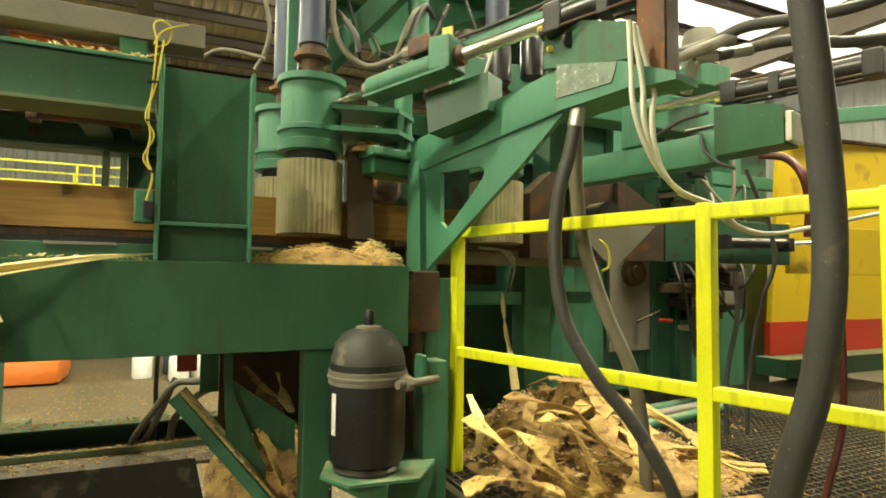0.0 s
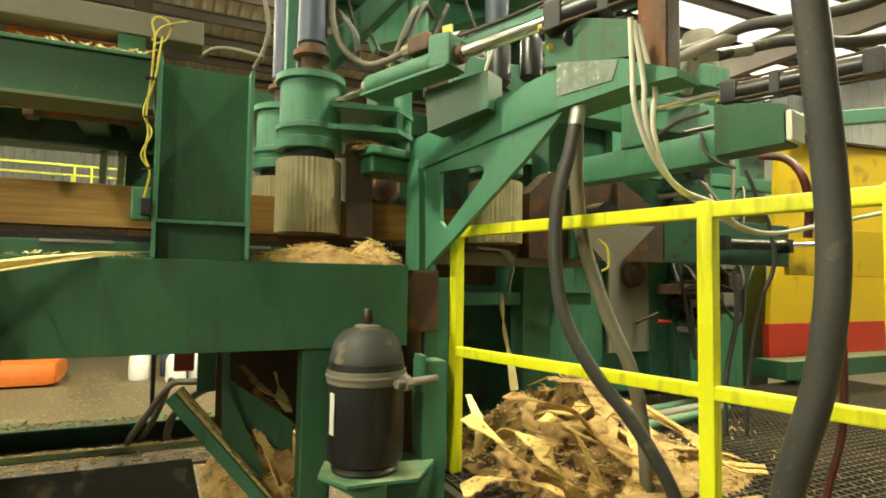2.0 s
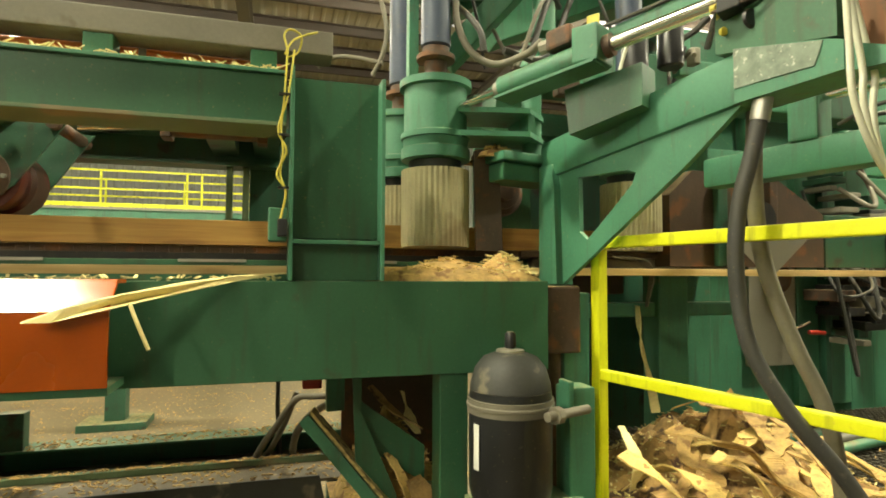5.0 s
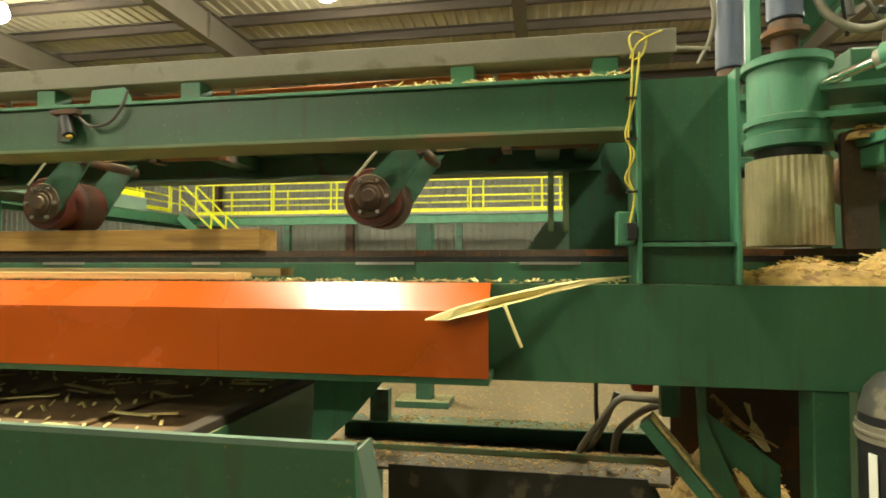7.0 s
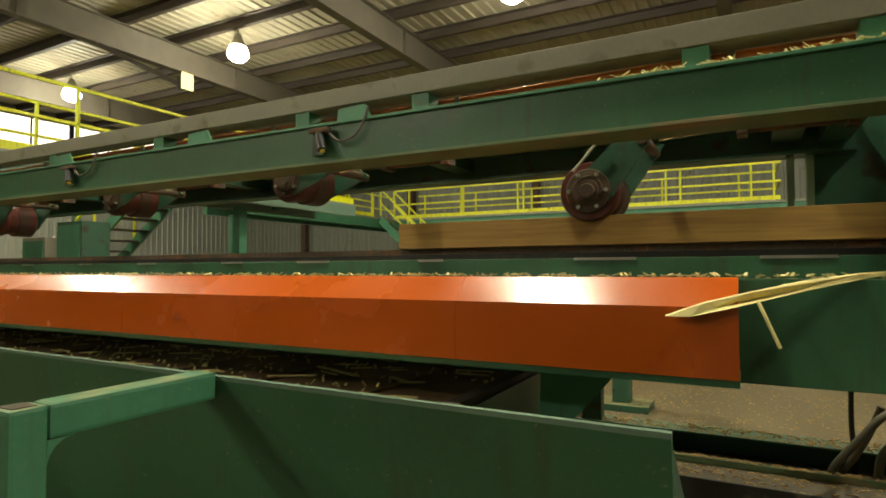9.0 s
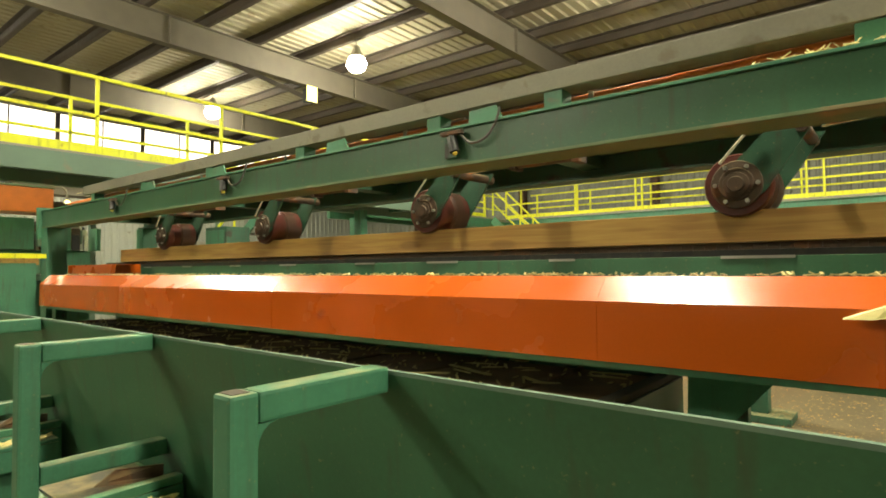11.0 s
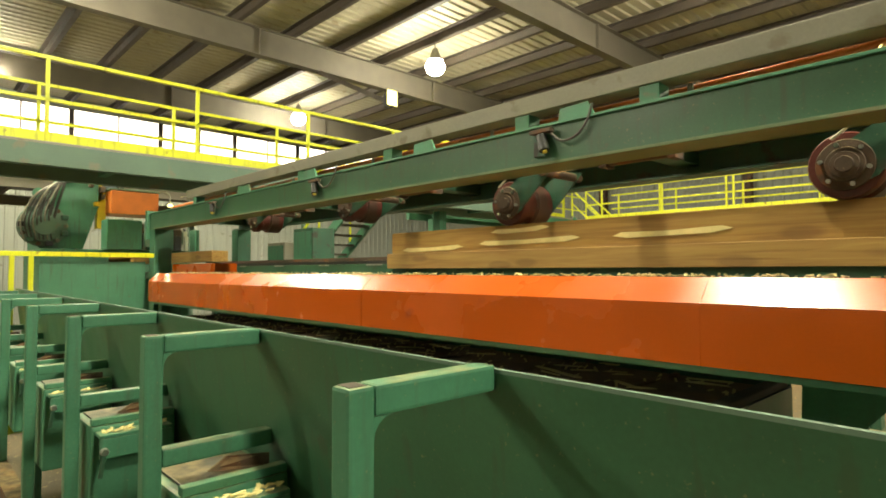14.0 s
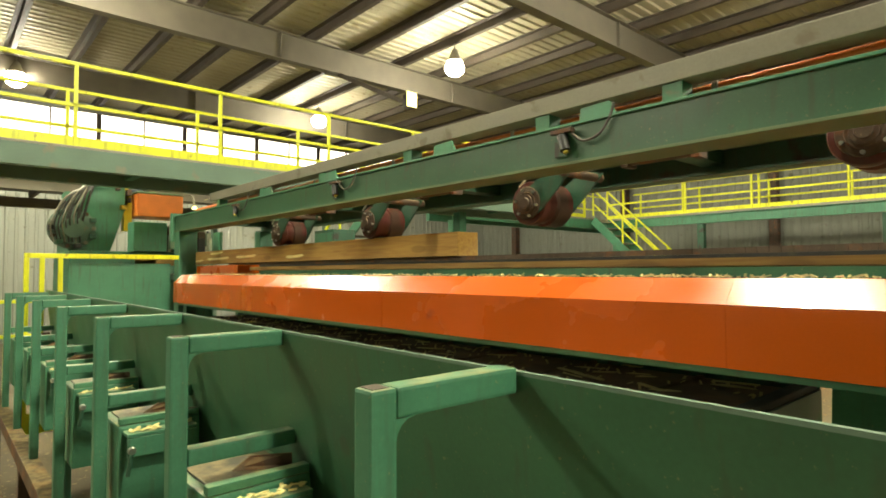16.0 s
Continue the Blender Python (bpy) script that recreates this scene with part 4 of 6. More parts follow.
for i in range(8):
    k_ = 0.055 * i
    part("drum_hose", hose(NB(), [(-11.72, 2.30 + k_, 3.05), (-11.60, 2.24 + k_, 3.35 + k_ * 0.5), (-11.62, 2.42 + k_, 3.78 + k_ * 0.6), (-11.8, 2.75 + 0.5 * k_, 4.05 + k_ * 0.4)], 0.012, 8), RUBBER if i % 3 else GALV, fm, "", True)
part("lifting_eye", lathe(NB(), (-11.95, 2.52, 3.86), [(0.03, -0.03), (0.09, -0.03), (0.09, 0.03), (0.03, 0.03)], 16, "x"), TEAL, fm, "", True)
part("hood_rim", box(NB(), -12.32, -11.58, 3.53, 4.37, 3.981, 4.01, 0.008), DUSTGREEN, fm, "dusty pale hood rim")
part("side_box", box(NB(), -11.62, -11.2, 3.40, 3.95, 2.9, 3.42, 0.012), TEAL, fm)
part("gauge_box", box(NB(), -11.2, -11.12, 3.98, 4.25, 2.95, 3.40, 0.01), GREYGREEN, fm)
part("lamp_head", lathe(NB(), (-11.6, 4.55, 3.74), [(0.03, 0.0), (0.05, 0.02), (0.03, 0.06)], 14), SIGNGLOW, fm, "small lit work lamp", True)
for i in range(26):
    yy, zz = random.uniform(3.95, 4.95), 2.9
    h_ = random.uniform(0.08, 0.38)
    w_ = random.uniform(0.04, 0.14)
    part("fixture", box(NB(), -11.6, -11.45 + random.uniform(0, 0.2), yy, yy + w_, zz + random.choice((0, 0, 0.12)), zz + 0.13 + h_, 0.008), random.choice([GREYGREEN, TEAL, RUST, BLACK, GALV, BLUE, WHITE]), fm)
for i in range(14):
    yy, zz = random.uniform(3.25, 3.9), random.uniform(3.6, 4.25)
    part("mast_fitting", box(NB(), -11.98, -11.85, yy, yy + random.uniform(0.03, 0.09), zz, zz + random.uniform(0.05, 0.2), 0.006), random.choice([RUST, BLUE, PYELLOW, GALV, BLACK]), fm)
for i in range(5):
    part("hydraulic_hose", hose(NB(), [(-11.7, 2.4 + 0.07 * i, 3.3), (-11.62, 2.5 + 0.08 * i, 3.75 + 0.05 * i), (-11.7, 2.75 + 0.05 * i, 4.0 + 0.06 * i), (-11.8, 3.0 + 0.03 * i, 4.1)], 0.022, 8), RUBBER, fm, "", True)
for i in range(4):
    part("valve_block", box(NB(), -11.6, -11.35, 3.45 + i * 0.32, 3.68 + i * 0.32, 2.9, 3.15 + 0.12 * (i % 2), 0.02), GALV if i % 2 else DARKGREEN, fm)
part("lamp_arm", hose(NB(), [(-11.6, 3.9, 4.05), (-11.6, 4.2, 4.05), (-11.6, 4.5, 4.0), (-11.6, 4.55, 3.8)], 0.02, 8), GALV, fm, "", True)
part("pole", rod(NB(), (-11.45, 4.35, 2.9), (-11.45, 4.35, 3.45), 0.05), BLUE, fm, "", True)
tb = thing("work_table", (-10.2, 4.2, 0), "green steel transfer table beyond the conveyor end", "table")
part("table_top", box(NB(), -11.4, -7.7, 3.2, 5.4, 2.42, 2.5, 0.01), GREEN, tb)
for x in (-11.2, -8.0):
    for y in (3.3, 5.3):
        part("leg", box(NB(), x - 0.06, x + 0.06, y - 0.06, y + 0.06, 0, 2.419), GREEN, tb)
for i, x in enumerate((-9.2, -8.3)):
    c = thing("control_cabinet", (x, 5.6, 0), "grey-green control cabinet behind the line", "cabinet", "control cabinets")
    part("cabinet_body", box(NB(), x - 0.3, x + 0.3, 5.5, 5.9, 0.0, 3.0 + 0.2 * i, 0.01), DARKGREEN if i else GALV, c)
    part("cabinet_door", box(NB(), x - 0.27, x + 0.27, 5.485, 5.499, 1.5, 2.95 + 0.2 * i, 0.004), TEAL, c)

# ---- timber on the line ----


def timber(name, x0, x1, y0, y1, z0, z1, mat, label):
    """A sawn timber; its origin is the tail end at the bottom."""
    bm = box(NB(), x0, x1, y0, y1, z0, z1, 0.003)
    t = thing(name, (x1, (y0 + y1) / 2, z0), label, "timber")
    part("sawn_block", bm, mat, t)
    return t


LONG = timber("timber_cant", -9.5, 0.0, 3.52, 3.70, 2.632, 2.815, TIMBER, "long orange-brown sawn pine cant sliding on the chain")
CANT_A = timber("timber_cant", -6.0, 0.0, 3.50, 3.68, 2.632, 2.735, TIMBER, "orange-brown sawn pine cant sliding on the chain")
CANT_B = timber("timber_cant", -7.3, 0.0, 3.50, 3.70, 2.632, 2.765, TIMBER, "orange-brown sawn pine cant under the rollers")
CANT_C = timber("timber_cant", -5.75, 0.0, 3.50, 3.70, 2.632, 2.80, TIMBER, "orange-brown sawn pine cant with knots")
SIDE_C = timber("side_board", -5.75, 0.0, 3.45, 3.485, 2.535, 2.645, TIMBER, "thin sawn side board leaning against the cant")
# pale plates on the cant's front, a painted stand-in for its wet highlights
for i, (xa, xb, za) in enumerate(((-5.62, -5.0, 2.668), (-4.85, -4.1, 2.690), (-4.75, -4.3, 2.760), (-3.9, -3.3, 2.70), (-2.6, -2.2, 2.675))):
    pts = [(xa, 3.4975, za), (xa + 0.08, 3.4975, za - 0.012), (xb - 0.1, 3.4975, za - 0.006), (xb, 3.4975, za + 0.012), (xb - 0.05, 3.4975, za + 0.026), ((xa + xb) / 2, 3.4975, za + 0.015), (xa + 0.05, 3.4975, za + 0.018)]
    part("wane_patch", plate(NB(), pts, (0, 0.002, 0)), PEEL, CANT_C, "pale patch painted as wet shine")
BOARD_A = timber("fallen_board", -5.0, 0.0, 2.99, 3.11, 2.502, 2.528, BOARD, "pale fresh pine board lying on the guard edge")
BOARD_B = timber("fallen_board", -5.0, 0.0, 3.13, 3.26, 2.512, 2.545, BOARD, "pale fresh pine board lying on the bed rolls")

# ---- yellow railing and walkway by the machine ----
WALK = 1.58
rail = thing("yellow_railing", (1.75, 3.05, WALK), "bright yellow square-tube guard rail with dusty top", "railing")
RP = [(1.75, 3.06), (2.03, 1.94), (2.14, 1.5), (2.42, 0.4), (2.7, -0.7)]
W = 0.046
for a, b in zip(RP, RP[1:]):
    part("top_rail", bar(NB(), (*a, 2.645), (*b, 2.645), W, W, 0.006), YELLOW, rail)
    part("mid_rail", bar(NB(), (*a, 2.112), (*b, 2.112), W * 0.9, W * 0.9, 0.006), YELLOW, rail)
for p in RP:
    ang = math.atan2(-0.97, 0.25)
    m = Matrix.Translation((*p, 0)) @ Matrix.Rotation(ang, 4, "Z")
    part("rail_post", box(NB(), -W / 2 - 0.001, W / 2 + 0.001, -W / 2 - 0.001, W / 2 + 0.001, WALK, 2.674, 0.006, m), YELLOW, rail)
solo("grating", box(NB(), 1.62, 1.66, -2.0, 3.8, WALK - 0.1, WALK, 0.003), GRATE, "steel edge angle of the walkway grating", "grating edge", kind="structure")
walkw = thing("grating_walkway", (3.5, 1.5, WALK - 0.05), "dark open steel bar grating walkway floor", "walkway")
first = part("bearing_bar", box(NB(), 1.68, 1.687, -1.0, 4.1, WALK - 0.035, WALK - 0.001), GRATE, walkw)
for i in range(1, 100):
    o = new("bearing_bar", first.data)
    o.parent = walkw
    o.location = first.location + Vector((0.045 * i, 0, 0))
first = part("cross_bar", box(NB(), 1.68, 6.2, -1.0, -0.993, WALK - 0.018, WALK - 0.003), GRATE, walkw)
for i in range(1, 113):
    o = new("cross_bar", first.data)
    o.parent = walkw
    o.location = first.location + Vector((0, 0.045 * i, 0))
for y in (-0.9, 0.8, 2.4, 4.0):
    part("bearer", box(NB(), 1.66, 6.2, y - 0.04, y + 0.04, WALK - 0.2, WALK - 0.037), DARKGREEN, walkw)
for x in (1.75, 4.0, 6.1):
    for y in (-0.9, 4.0):
        part("leg", box(NB(), x - 0.05, x + 0.05, y - 0.039, y + 0.039, 0, WALK - 0.2), DARKGREEN, walkw)

# ---- accumulator bottle ----
acc = thing("accumulator_bottle", (1.27, 2.86, 1.73), "dusty black hydraulic accumulator bottle clamped to a bracket", "pressure bottle")
part("shell", lathe(NB(), (1.272, 2.86, 1.735), [(0.11, 0.0), (0.138, 0.015), (0.145, 0.05), (0.146, 0.345), (0.143, 0.38)], 36), BLACK, acc, "", True)
part("dome", lathe(NB(), (1.272, 2.86, 1.735), [(0.143, 0.381), (0.141, 0.40), (0.125, 0.455), (0.095, 0.492), (0.055, 0.508), (0.03, 0.51)], 36), DUSTYBLACK, acc, "dusty grey dome", True)
part("collar", lathe(NB(), (1.272, 2.86, 2.243), [(0.05, 0.0), (0.05, 0.008), (0.03, 0.012)], 24), GALV, acc, "", True)
part("valve_stem", lathe(NB(), (1.272, 2.86, 2.256), [(0.018, 0.0), (0.021, 0.012), (0.019, 0.05), (0.012, 0.058)], 16), BLACK, acc, "", True)
st = part("clamp_strap", lathe(NB(), (1.272, 2.86, 2.038), [(0.147, 0.0), (0.151, 0.001), (0.151, 0.05), (0.147, 0.051)], 36), GREYHOSE, acc, "dusty grey clamp strap", True)
part("strap_rib", lathe(NB(), (1.272, 2.86, 2.058), [(0.1515, 0.0), (0.155, 0.003), (0.155, 0.011), (0.1515, 0.014)], 36), GREYHOSE, st, "", True)
part("strap_bolt", rod(NB(), (1.33, 2.69, 2.05), (1.52, 2.76, 2.05), 0.016), GREYHOSE, st, "", True)
part("strap_nut", rod(NB(), (1.36, 2.70, 2.05), (1.385, 2.71, 2.05), 0.03, 8), GREYHOSE, st)
part("label", plate(NB(), [(1.135, 2.80, 1.86), (1.128, 2.83, 1.86), (1.128, 2.83, 2.01), (1.135, 2.80, 2.01)], (-0.003, -0.001, 0)), WHITE, acc, "white paper label")
part("base_ring", lathe(NB(), (1.272, 2.86, 1.712), [(0.125, 0.0), (0.128, 0.01), (0.118, 0.024)], 32), BLACK, acc, "", True)
br = thing("bottle_bracket", (1.35, 2.87, 1.0), "green folded steel bracket and column for the bottle", "bracket")
bm = NB()
plate(bm, [(1.09, 2.84, 1.70), (1.16, 2.70, 1.70), (1.42, 2.68, 1.70), (1.56, 2.86, 1.70), (1.50, 3.0, 1.70), (1.15, 3.0, 1.70)], (0, 0, 0.011))
part("shelf_plate", bm, TEAL, br)
bm = NB()
plate(bm, [(1.09, 2.84, 1.699), (1.30, 2.685, 1.699), (1.30, 2.70, 1.60)], (0.004, 0.012, 0))
part("left_gusset", bm, GREEN, br)
bm = NB()
plate(bm, [(1.30, 2.69, 1.699), (1.56, 2.85, 1.699), (1.56, 2.85, 1.55), (1.30, 2.70, 1.60)], (-0.004, 0.012, 0))
part("right_gusset", bm, GREEN, br)
part("column", box(NB(), 1.51, 1.615, 2.87, 2.98, 0.0, 2.10, 0.006), TEAL, br)
part("column_ear", box(NB(), 1.49, 1.512, 2.84, 2.92, 1.98, 2.13, 0.006), TEAL, br)
part("red_valve", rod(NB(), (1.30, 2.80, 1.52), (1.36, 2.76, 1.54), 0.05), PRED, br, "red valve body", True)
part("under_pipe", rod(NB(), (1.272, 2.86, 1.3), (1.272, 2.86, 1.69), 0.03), BLACK, br, "", True)

# ---- feed roll machine ----
AX, AY, DX, DY = 1.6, 3.14, 0.2496, -0.9683


def A(s, w, z, off=0.0):
    """A point on a swing arm: s along it, w beside it, z its height."""
    return Vector((AX + off + DX * s - DY * w, AY + DY * s + DX * w, z))


def arm_box(s0, s1, w0, w1, z0, z1, off=0.0, bevel=0.006, rise=0.0):
    bm = box(NB(), s0, s1, w0, w1, z0, z1, bevel)
    for v in bm.verts:
        v.co = A(v.co.x, v.co.y, v.co.z + rise * (v.co.x - s0), off)
    return bm


def arm_plate(pts, w0, w1, off=0.0):
    """A plate cut to (s, z) points in the arm's plane, from w0 to w1 beside it."""
    return plate(NB(), [A(s, w0, z, off) for s, z in pts], A(0, w1 - w0, 0) - A(0, 0, 0))


def B(u, w, z):
    """A point on the slanting cylinder line: u along it, w behind it, z its height."""
    return Vector((1.2 + 0.539 * u + 0.842 * w, 3.2 - 0.842 * u + 0.539 * w, z))


def line_box(u0, u1, w0, w1, z0, z1, bevel=0.006, rise=0.0):
    bm = box(NB(), u0, u1, w0, w1, z0, z1, bevel)
    for v in bm.verts:
        v.co = B(v.co.x, v.co.y, v.co.z + rise * (v.co.x - u0))
    return bm


def ring_plate(outer, inner, w0, w1, off=0.0):
    """A plate with one cut-out; both outlines have as many points."""
    bm = NB()
    n = len(outer)
    loops = [[bm.verts.new(A(s, w, z, off)) for s, z in pts] for w in (w0, w1) for pts in (outer, inner)]
    for k in range(n):
        m = (k + 1) % n
        bm.faces.new((loops[0][k], loops[0][m], loops[1][m], loops[1][k]))
        bm.faces.new((loops[2][k], loops[3][k], loops[3][m], loops[2][m]))
        bm.faces.new((loops[0][k], loops[2][k], loops[2][m], loops[0][m]))
        bm.faces.new((loops[1][k], loops[1][m], loops[3][m], loops[3][k]))
    return bm


def tie_cylinder(t, at, u0, u1, z0, rise, r):
    """A black tie-rod cylinder with square heads along a line given by at(u, w, z)."""
    def box_on(a, b, w, lo, hi, mat, name):
        bm = box(NB(), a, b, -w, w, lo, hi, 0.006)
        for v in bm.verts:
            v.co = at(v.co.x, v.co.y, v.co.z + rise * (v.co.x - u0))
        part(name, bm, mat, t)
    z1 = z0 + rise * (u1 - u0)
    part("tie_rod_cylinder", rod(NB(), at(u0, 0, z0), at(u1, 0, z1), r, 24), BLACK, t, "black tie-rod cylinder", True)
    box_on(u0 - 0.03, u0 + 0.035, r * 1.15, z0 - r * 1.2, z0 + r * 1.2, BLACK, "cylinder_head")
    box_on(u0 + 0.16, u0 + 0.20, r * 1.1, z0 - r * 1.15, z0 + r * 1.15, DUSTYBLACK, "cylinder_band")
    box_on(u1 - 0.03, u1 + 0.035, r * 1.15, z0 - r * 1.2, z0 + r * 1.2, BLACK, "cylinder_head")
    for w in (-r * 0.95, r * 0.95):
        for h in (-r * 0.95, r * 0.95):
            part("tie_rod", rod(NB(), at(u0 - 0.045, w, z0 + h - 0.045 * rise), at(u1, w, z1 + h), 0.006, 8), RUST, t)
    for w in (-r * 0.8, r * 0.8):
        part("grease_cap", rod(NB(), at(u0 - 0.035, w, z0 - r * 0.75), at(u0 - 0.05, w, z0 - r * 0.75), 0.012, 10), YCABLE, t, "yellow-green cap", True)


def near_arm():
    t = thing("swing_arm", tuple(A(0.3, 0.0, 3.0)), "green hydraulic swing arm with triangular gusset and chrome rod", "machine arm")
    part("arm_beam", arm_box(-0.12, 0.86, 0.01, 0.13, 2.925, 3.092, 0, 0.026, 0.118), TEAL, t, "", True)
    part("end_box", arm_plate([(0.80, 3.03), (1.10, 3.045), (1.10, 3.122), (1.06, 3.138), (0.80, 3.199)], -0.012, 0.14), TEAL, t)
    part("wear_plate", arm_plate([(0.803, 3.075), (1.03, 3.075), (1.052, 3.136), (0.803, 3.197)], -0.016, -0.0125), SCUFF, t, "scuffed bare metal plate")
    part("end_foot", arm_plate([(1.101, 3.04), (1.24, 3.034), (1.24, 3.058), (1.101, 3.118)], 0.0, 0.13), TEAL, t)
    m = part("cylinder_mount", arm_plate([(0.735, 3.204), (1.08, 3.142), (1.08, 3.262), (0.84, 3.352), (0.735, 3.335)], 0.0, 0.12), GREEN, t)
    part("mount_boss", lathe(NB(), A(0.86, -0.006, 3.275), [(0.01, 0.0), (0.026, 0.0), (0.03, 0.01)], 18, "y"), BLACK, m, "dark round boss", True)
    part("grease_cap", lathe(NB(), A(0.775, -0.010, 3.265), [(0.006, 0.0), (0.013, 0.002), (0.013, 0.012)], 12, "y"), YCABLE, m, "yellow-green cap", True)
    part("drop_tube", arm_box(1.09, 1.19, 0.03, 0.12, 3.062, 3.62, 0, 0.012), RUST, t, "dark brown upright tube")
    part("gusset_plate", ring_plate([(-0.02, 2.97), (0.36, 3.0), (0.80, 3.035), (0.60, 2.880), (0.30, 2.676), (0.003, 2.476), (-0.012, 2.70)],
                                    [(0.10, 2.912), (0.355, 2.905), (0.392, 2.888), (0.375, 2.848), (0.22, 2.715), (0.145, 2.655), (0.104, 2.69)], 0.03, 0.052), TEAL, t)
    part("gusset_edge", arm_plate([(-0.021, 2.475), (0.004, 2.475), (-0.010, 2.90), (-0.021, 2.94)], -0.005, 0.085), TEAL, t)
    part("upright", arm_box(-0.12, -0.022, 0.0, 0.10, 2.47, 2.99, 0, 0.018), TEAL, t, "", True)
    # the cylinder line above the arm
    bm = NB()
    plate(bm, [B(0.42, 0.10, 3.215), B(0.72, 0.10, 3.25), B(0.72, 0.10, 3.10), B(0.44, 0.10, 3.04)], B(0, 0.12, 0) - B(0, 0, 0))
    part("carriage", bm, GREEN, t)
    part("barrel", rod(NB(), B(0.178, 0.045, 3.256), B(0.515, 0.045, 3.294), 0.05, 28), TEAL, t, "green hydraulic barrel", True)
    part("barrel_flange", line_box(0.18, 0.60, -0.022, 0.10, 3.200, 3.212, 0.002, 0.115), TEAL, t)
    part("barrel_block", line_box(0.515, 0.613, -0.02, 0.11, 3.255, 3.386, 0.008), TEAL, t)
    part("port_block", line_box(0.40, 0.50, -0.005, 0.075, 3.335, 3.41, 0.012, 0.1), RUST, t, "greasy brown port block")
    part("port_nut", rod(NB(), B(0.395, 0.035, 3.372), B(0.36, 0.035, 3.368), 0.026, 8), GALV, t)
    part("piston_rod", rod(NB(), B(-0.06, 0.045, 3.228), B(0.178, 0.045, 3.256), 0.018, 20), CHROME, t, "polished chrome rod", True)
    part("rod_collar", rod(NB(), B(0.150, 0.045, 3.2525), B(0.176, 0.045, 3.2558), 0.036, 20), GALV, t, "", True)
    part("piston_rod", rod(NB(), B(0.613, 0.045, 3.312), B(0.985, 0.045, 3.354), 0.026, 22), CHROME, t, "polished chrome rod", True)
    part("rod_collar", rod(NB(), B(0.614, 0.045, 3.312), B(0.640, 0.045, 3.315), 0.040, 20), RUST, t, "", True)
    part("guide_rail", bar(NB(), B(0.60, 0.13, 3.372), B(1.10, 0.13, 3.455), 0.05, 0.062, 0.006), TEAL, t)
    part("guide_cable", hose(NB(), [B(0.56, 0.10, 3.41), B(0.75, 0.10, 3.432), B(0.95, 0.10, 3.462), B(1.15, 0.10, 3.50)], 0.007, 8), RUBBER, t, "", True)
    part("tag", line_box(0.555, 0.60, 0.02, 0.03, 3.387, 3.43, 0.001), YCABLE, t, "small yellow tag")
    tie_cylinder(t, lambda u, w, z: B(u, w + 0.045, z), 1.02, 1.62, 3.356, 0.115, 0.044)
    for z in (3.178, 3.238):
        part("clevis_plate", line_box(-0.17, -0.05, 0.0, 0.09, z, z + 0.018, 0.003), TEAL, t)
    part("clevis_pin", rod(NB(), B(-0.135, 0.045, 3.165), B(-0.135, 0.045, 3.268), 0.02, 16), RUST, t, "", True)
    part("rod_eye", line_box(-0.165, -0.055, 0.015, 0.075, 3.198, 3.236, 0.008), RUST, t, "greasy rod eye")
    return t


def far_arm(off):
    t = thing("swing_arm", tuple(A(0.3, 0.0, 3.0, off)), "green hydraulic swing arm farther along the machine", "machine arm")
    part("arm_beam", arm_box(-0.1, 0.76, 0.01, 0.13, 2.93, 3.068, off, 0.018, 0.01), TEAL, t, "", True)
    part("end_box", arm_plate([(0.752, 2.966), (1.022, 2.974), (1.018, 3.126), (0.85, 3.165), (0.752, 3.172)], 0.0, 0.14, off), GREEN, t)
    part("end_cap", arm_box(1.024, 1.05, 0.0, 0.13, 2.98, 3.10, off, 0.01), WHITEHOSE, t, "milky plastic end cap")
    part("rod_support", arm_box(0.30, 0.42, 0.0, 0.12, 3.069, 3.30, off, 0.012), TEAL, t)
    part("piston_rod", rod(NB(), A(0.42, 0.06, 3.247, off), A(0.77, 0.06, 3.236, off), 0.02, 20), CHROME, t, "polished chrome rod", True)
    tie_cylinder(t, lambda u, w, z: A(u, w + 0.06, z, off), 0.80, 1.30, 3.231, -0.03, 0.04)
    part("sensor_block", arm_box(1.10, 1.16, -0.02, 0.02, 3.255, 3.33, off, 0.006), WHITE, t, "pale sensor block")
    part("cable", hose(NB(), [A(0.5, -0.01, 3.10, off), A(0.62, -0.02, 3.14, off), A(0.74, -0.02, 3.15, off)], 0.008, 8), RUBBER, t, "", True)
    part("cable", hose(NB(), [A(0.70, -0.01, 3.07, off), A(0.72, -0.02, 2.99, off), A(0.78, -0.02, 2.93, off), A(0.84, 0.0, 2.90, off)], 0.007, 8), RUBBER, t, "", True)
    return t


near_arm()
far_arm(0.84)


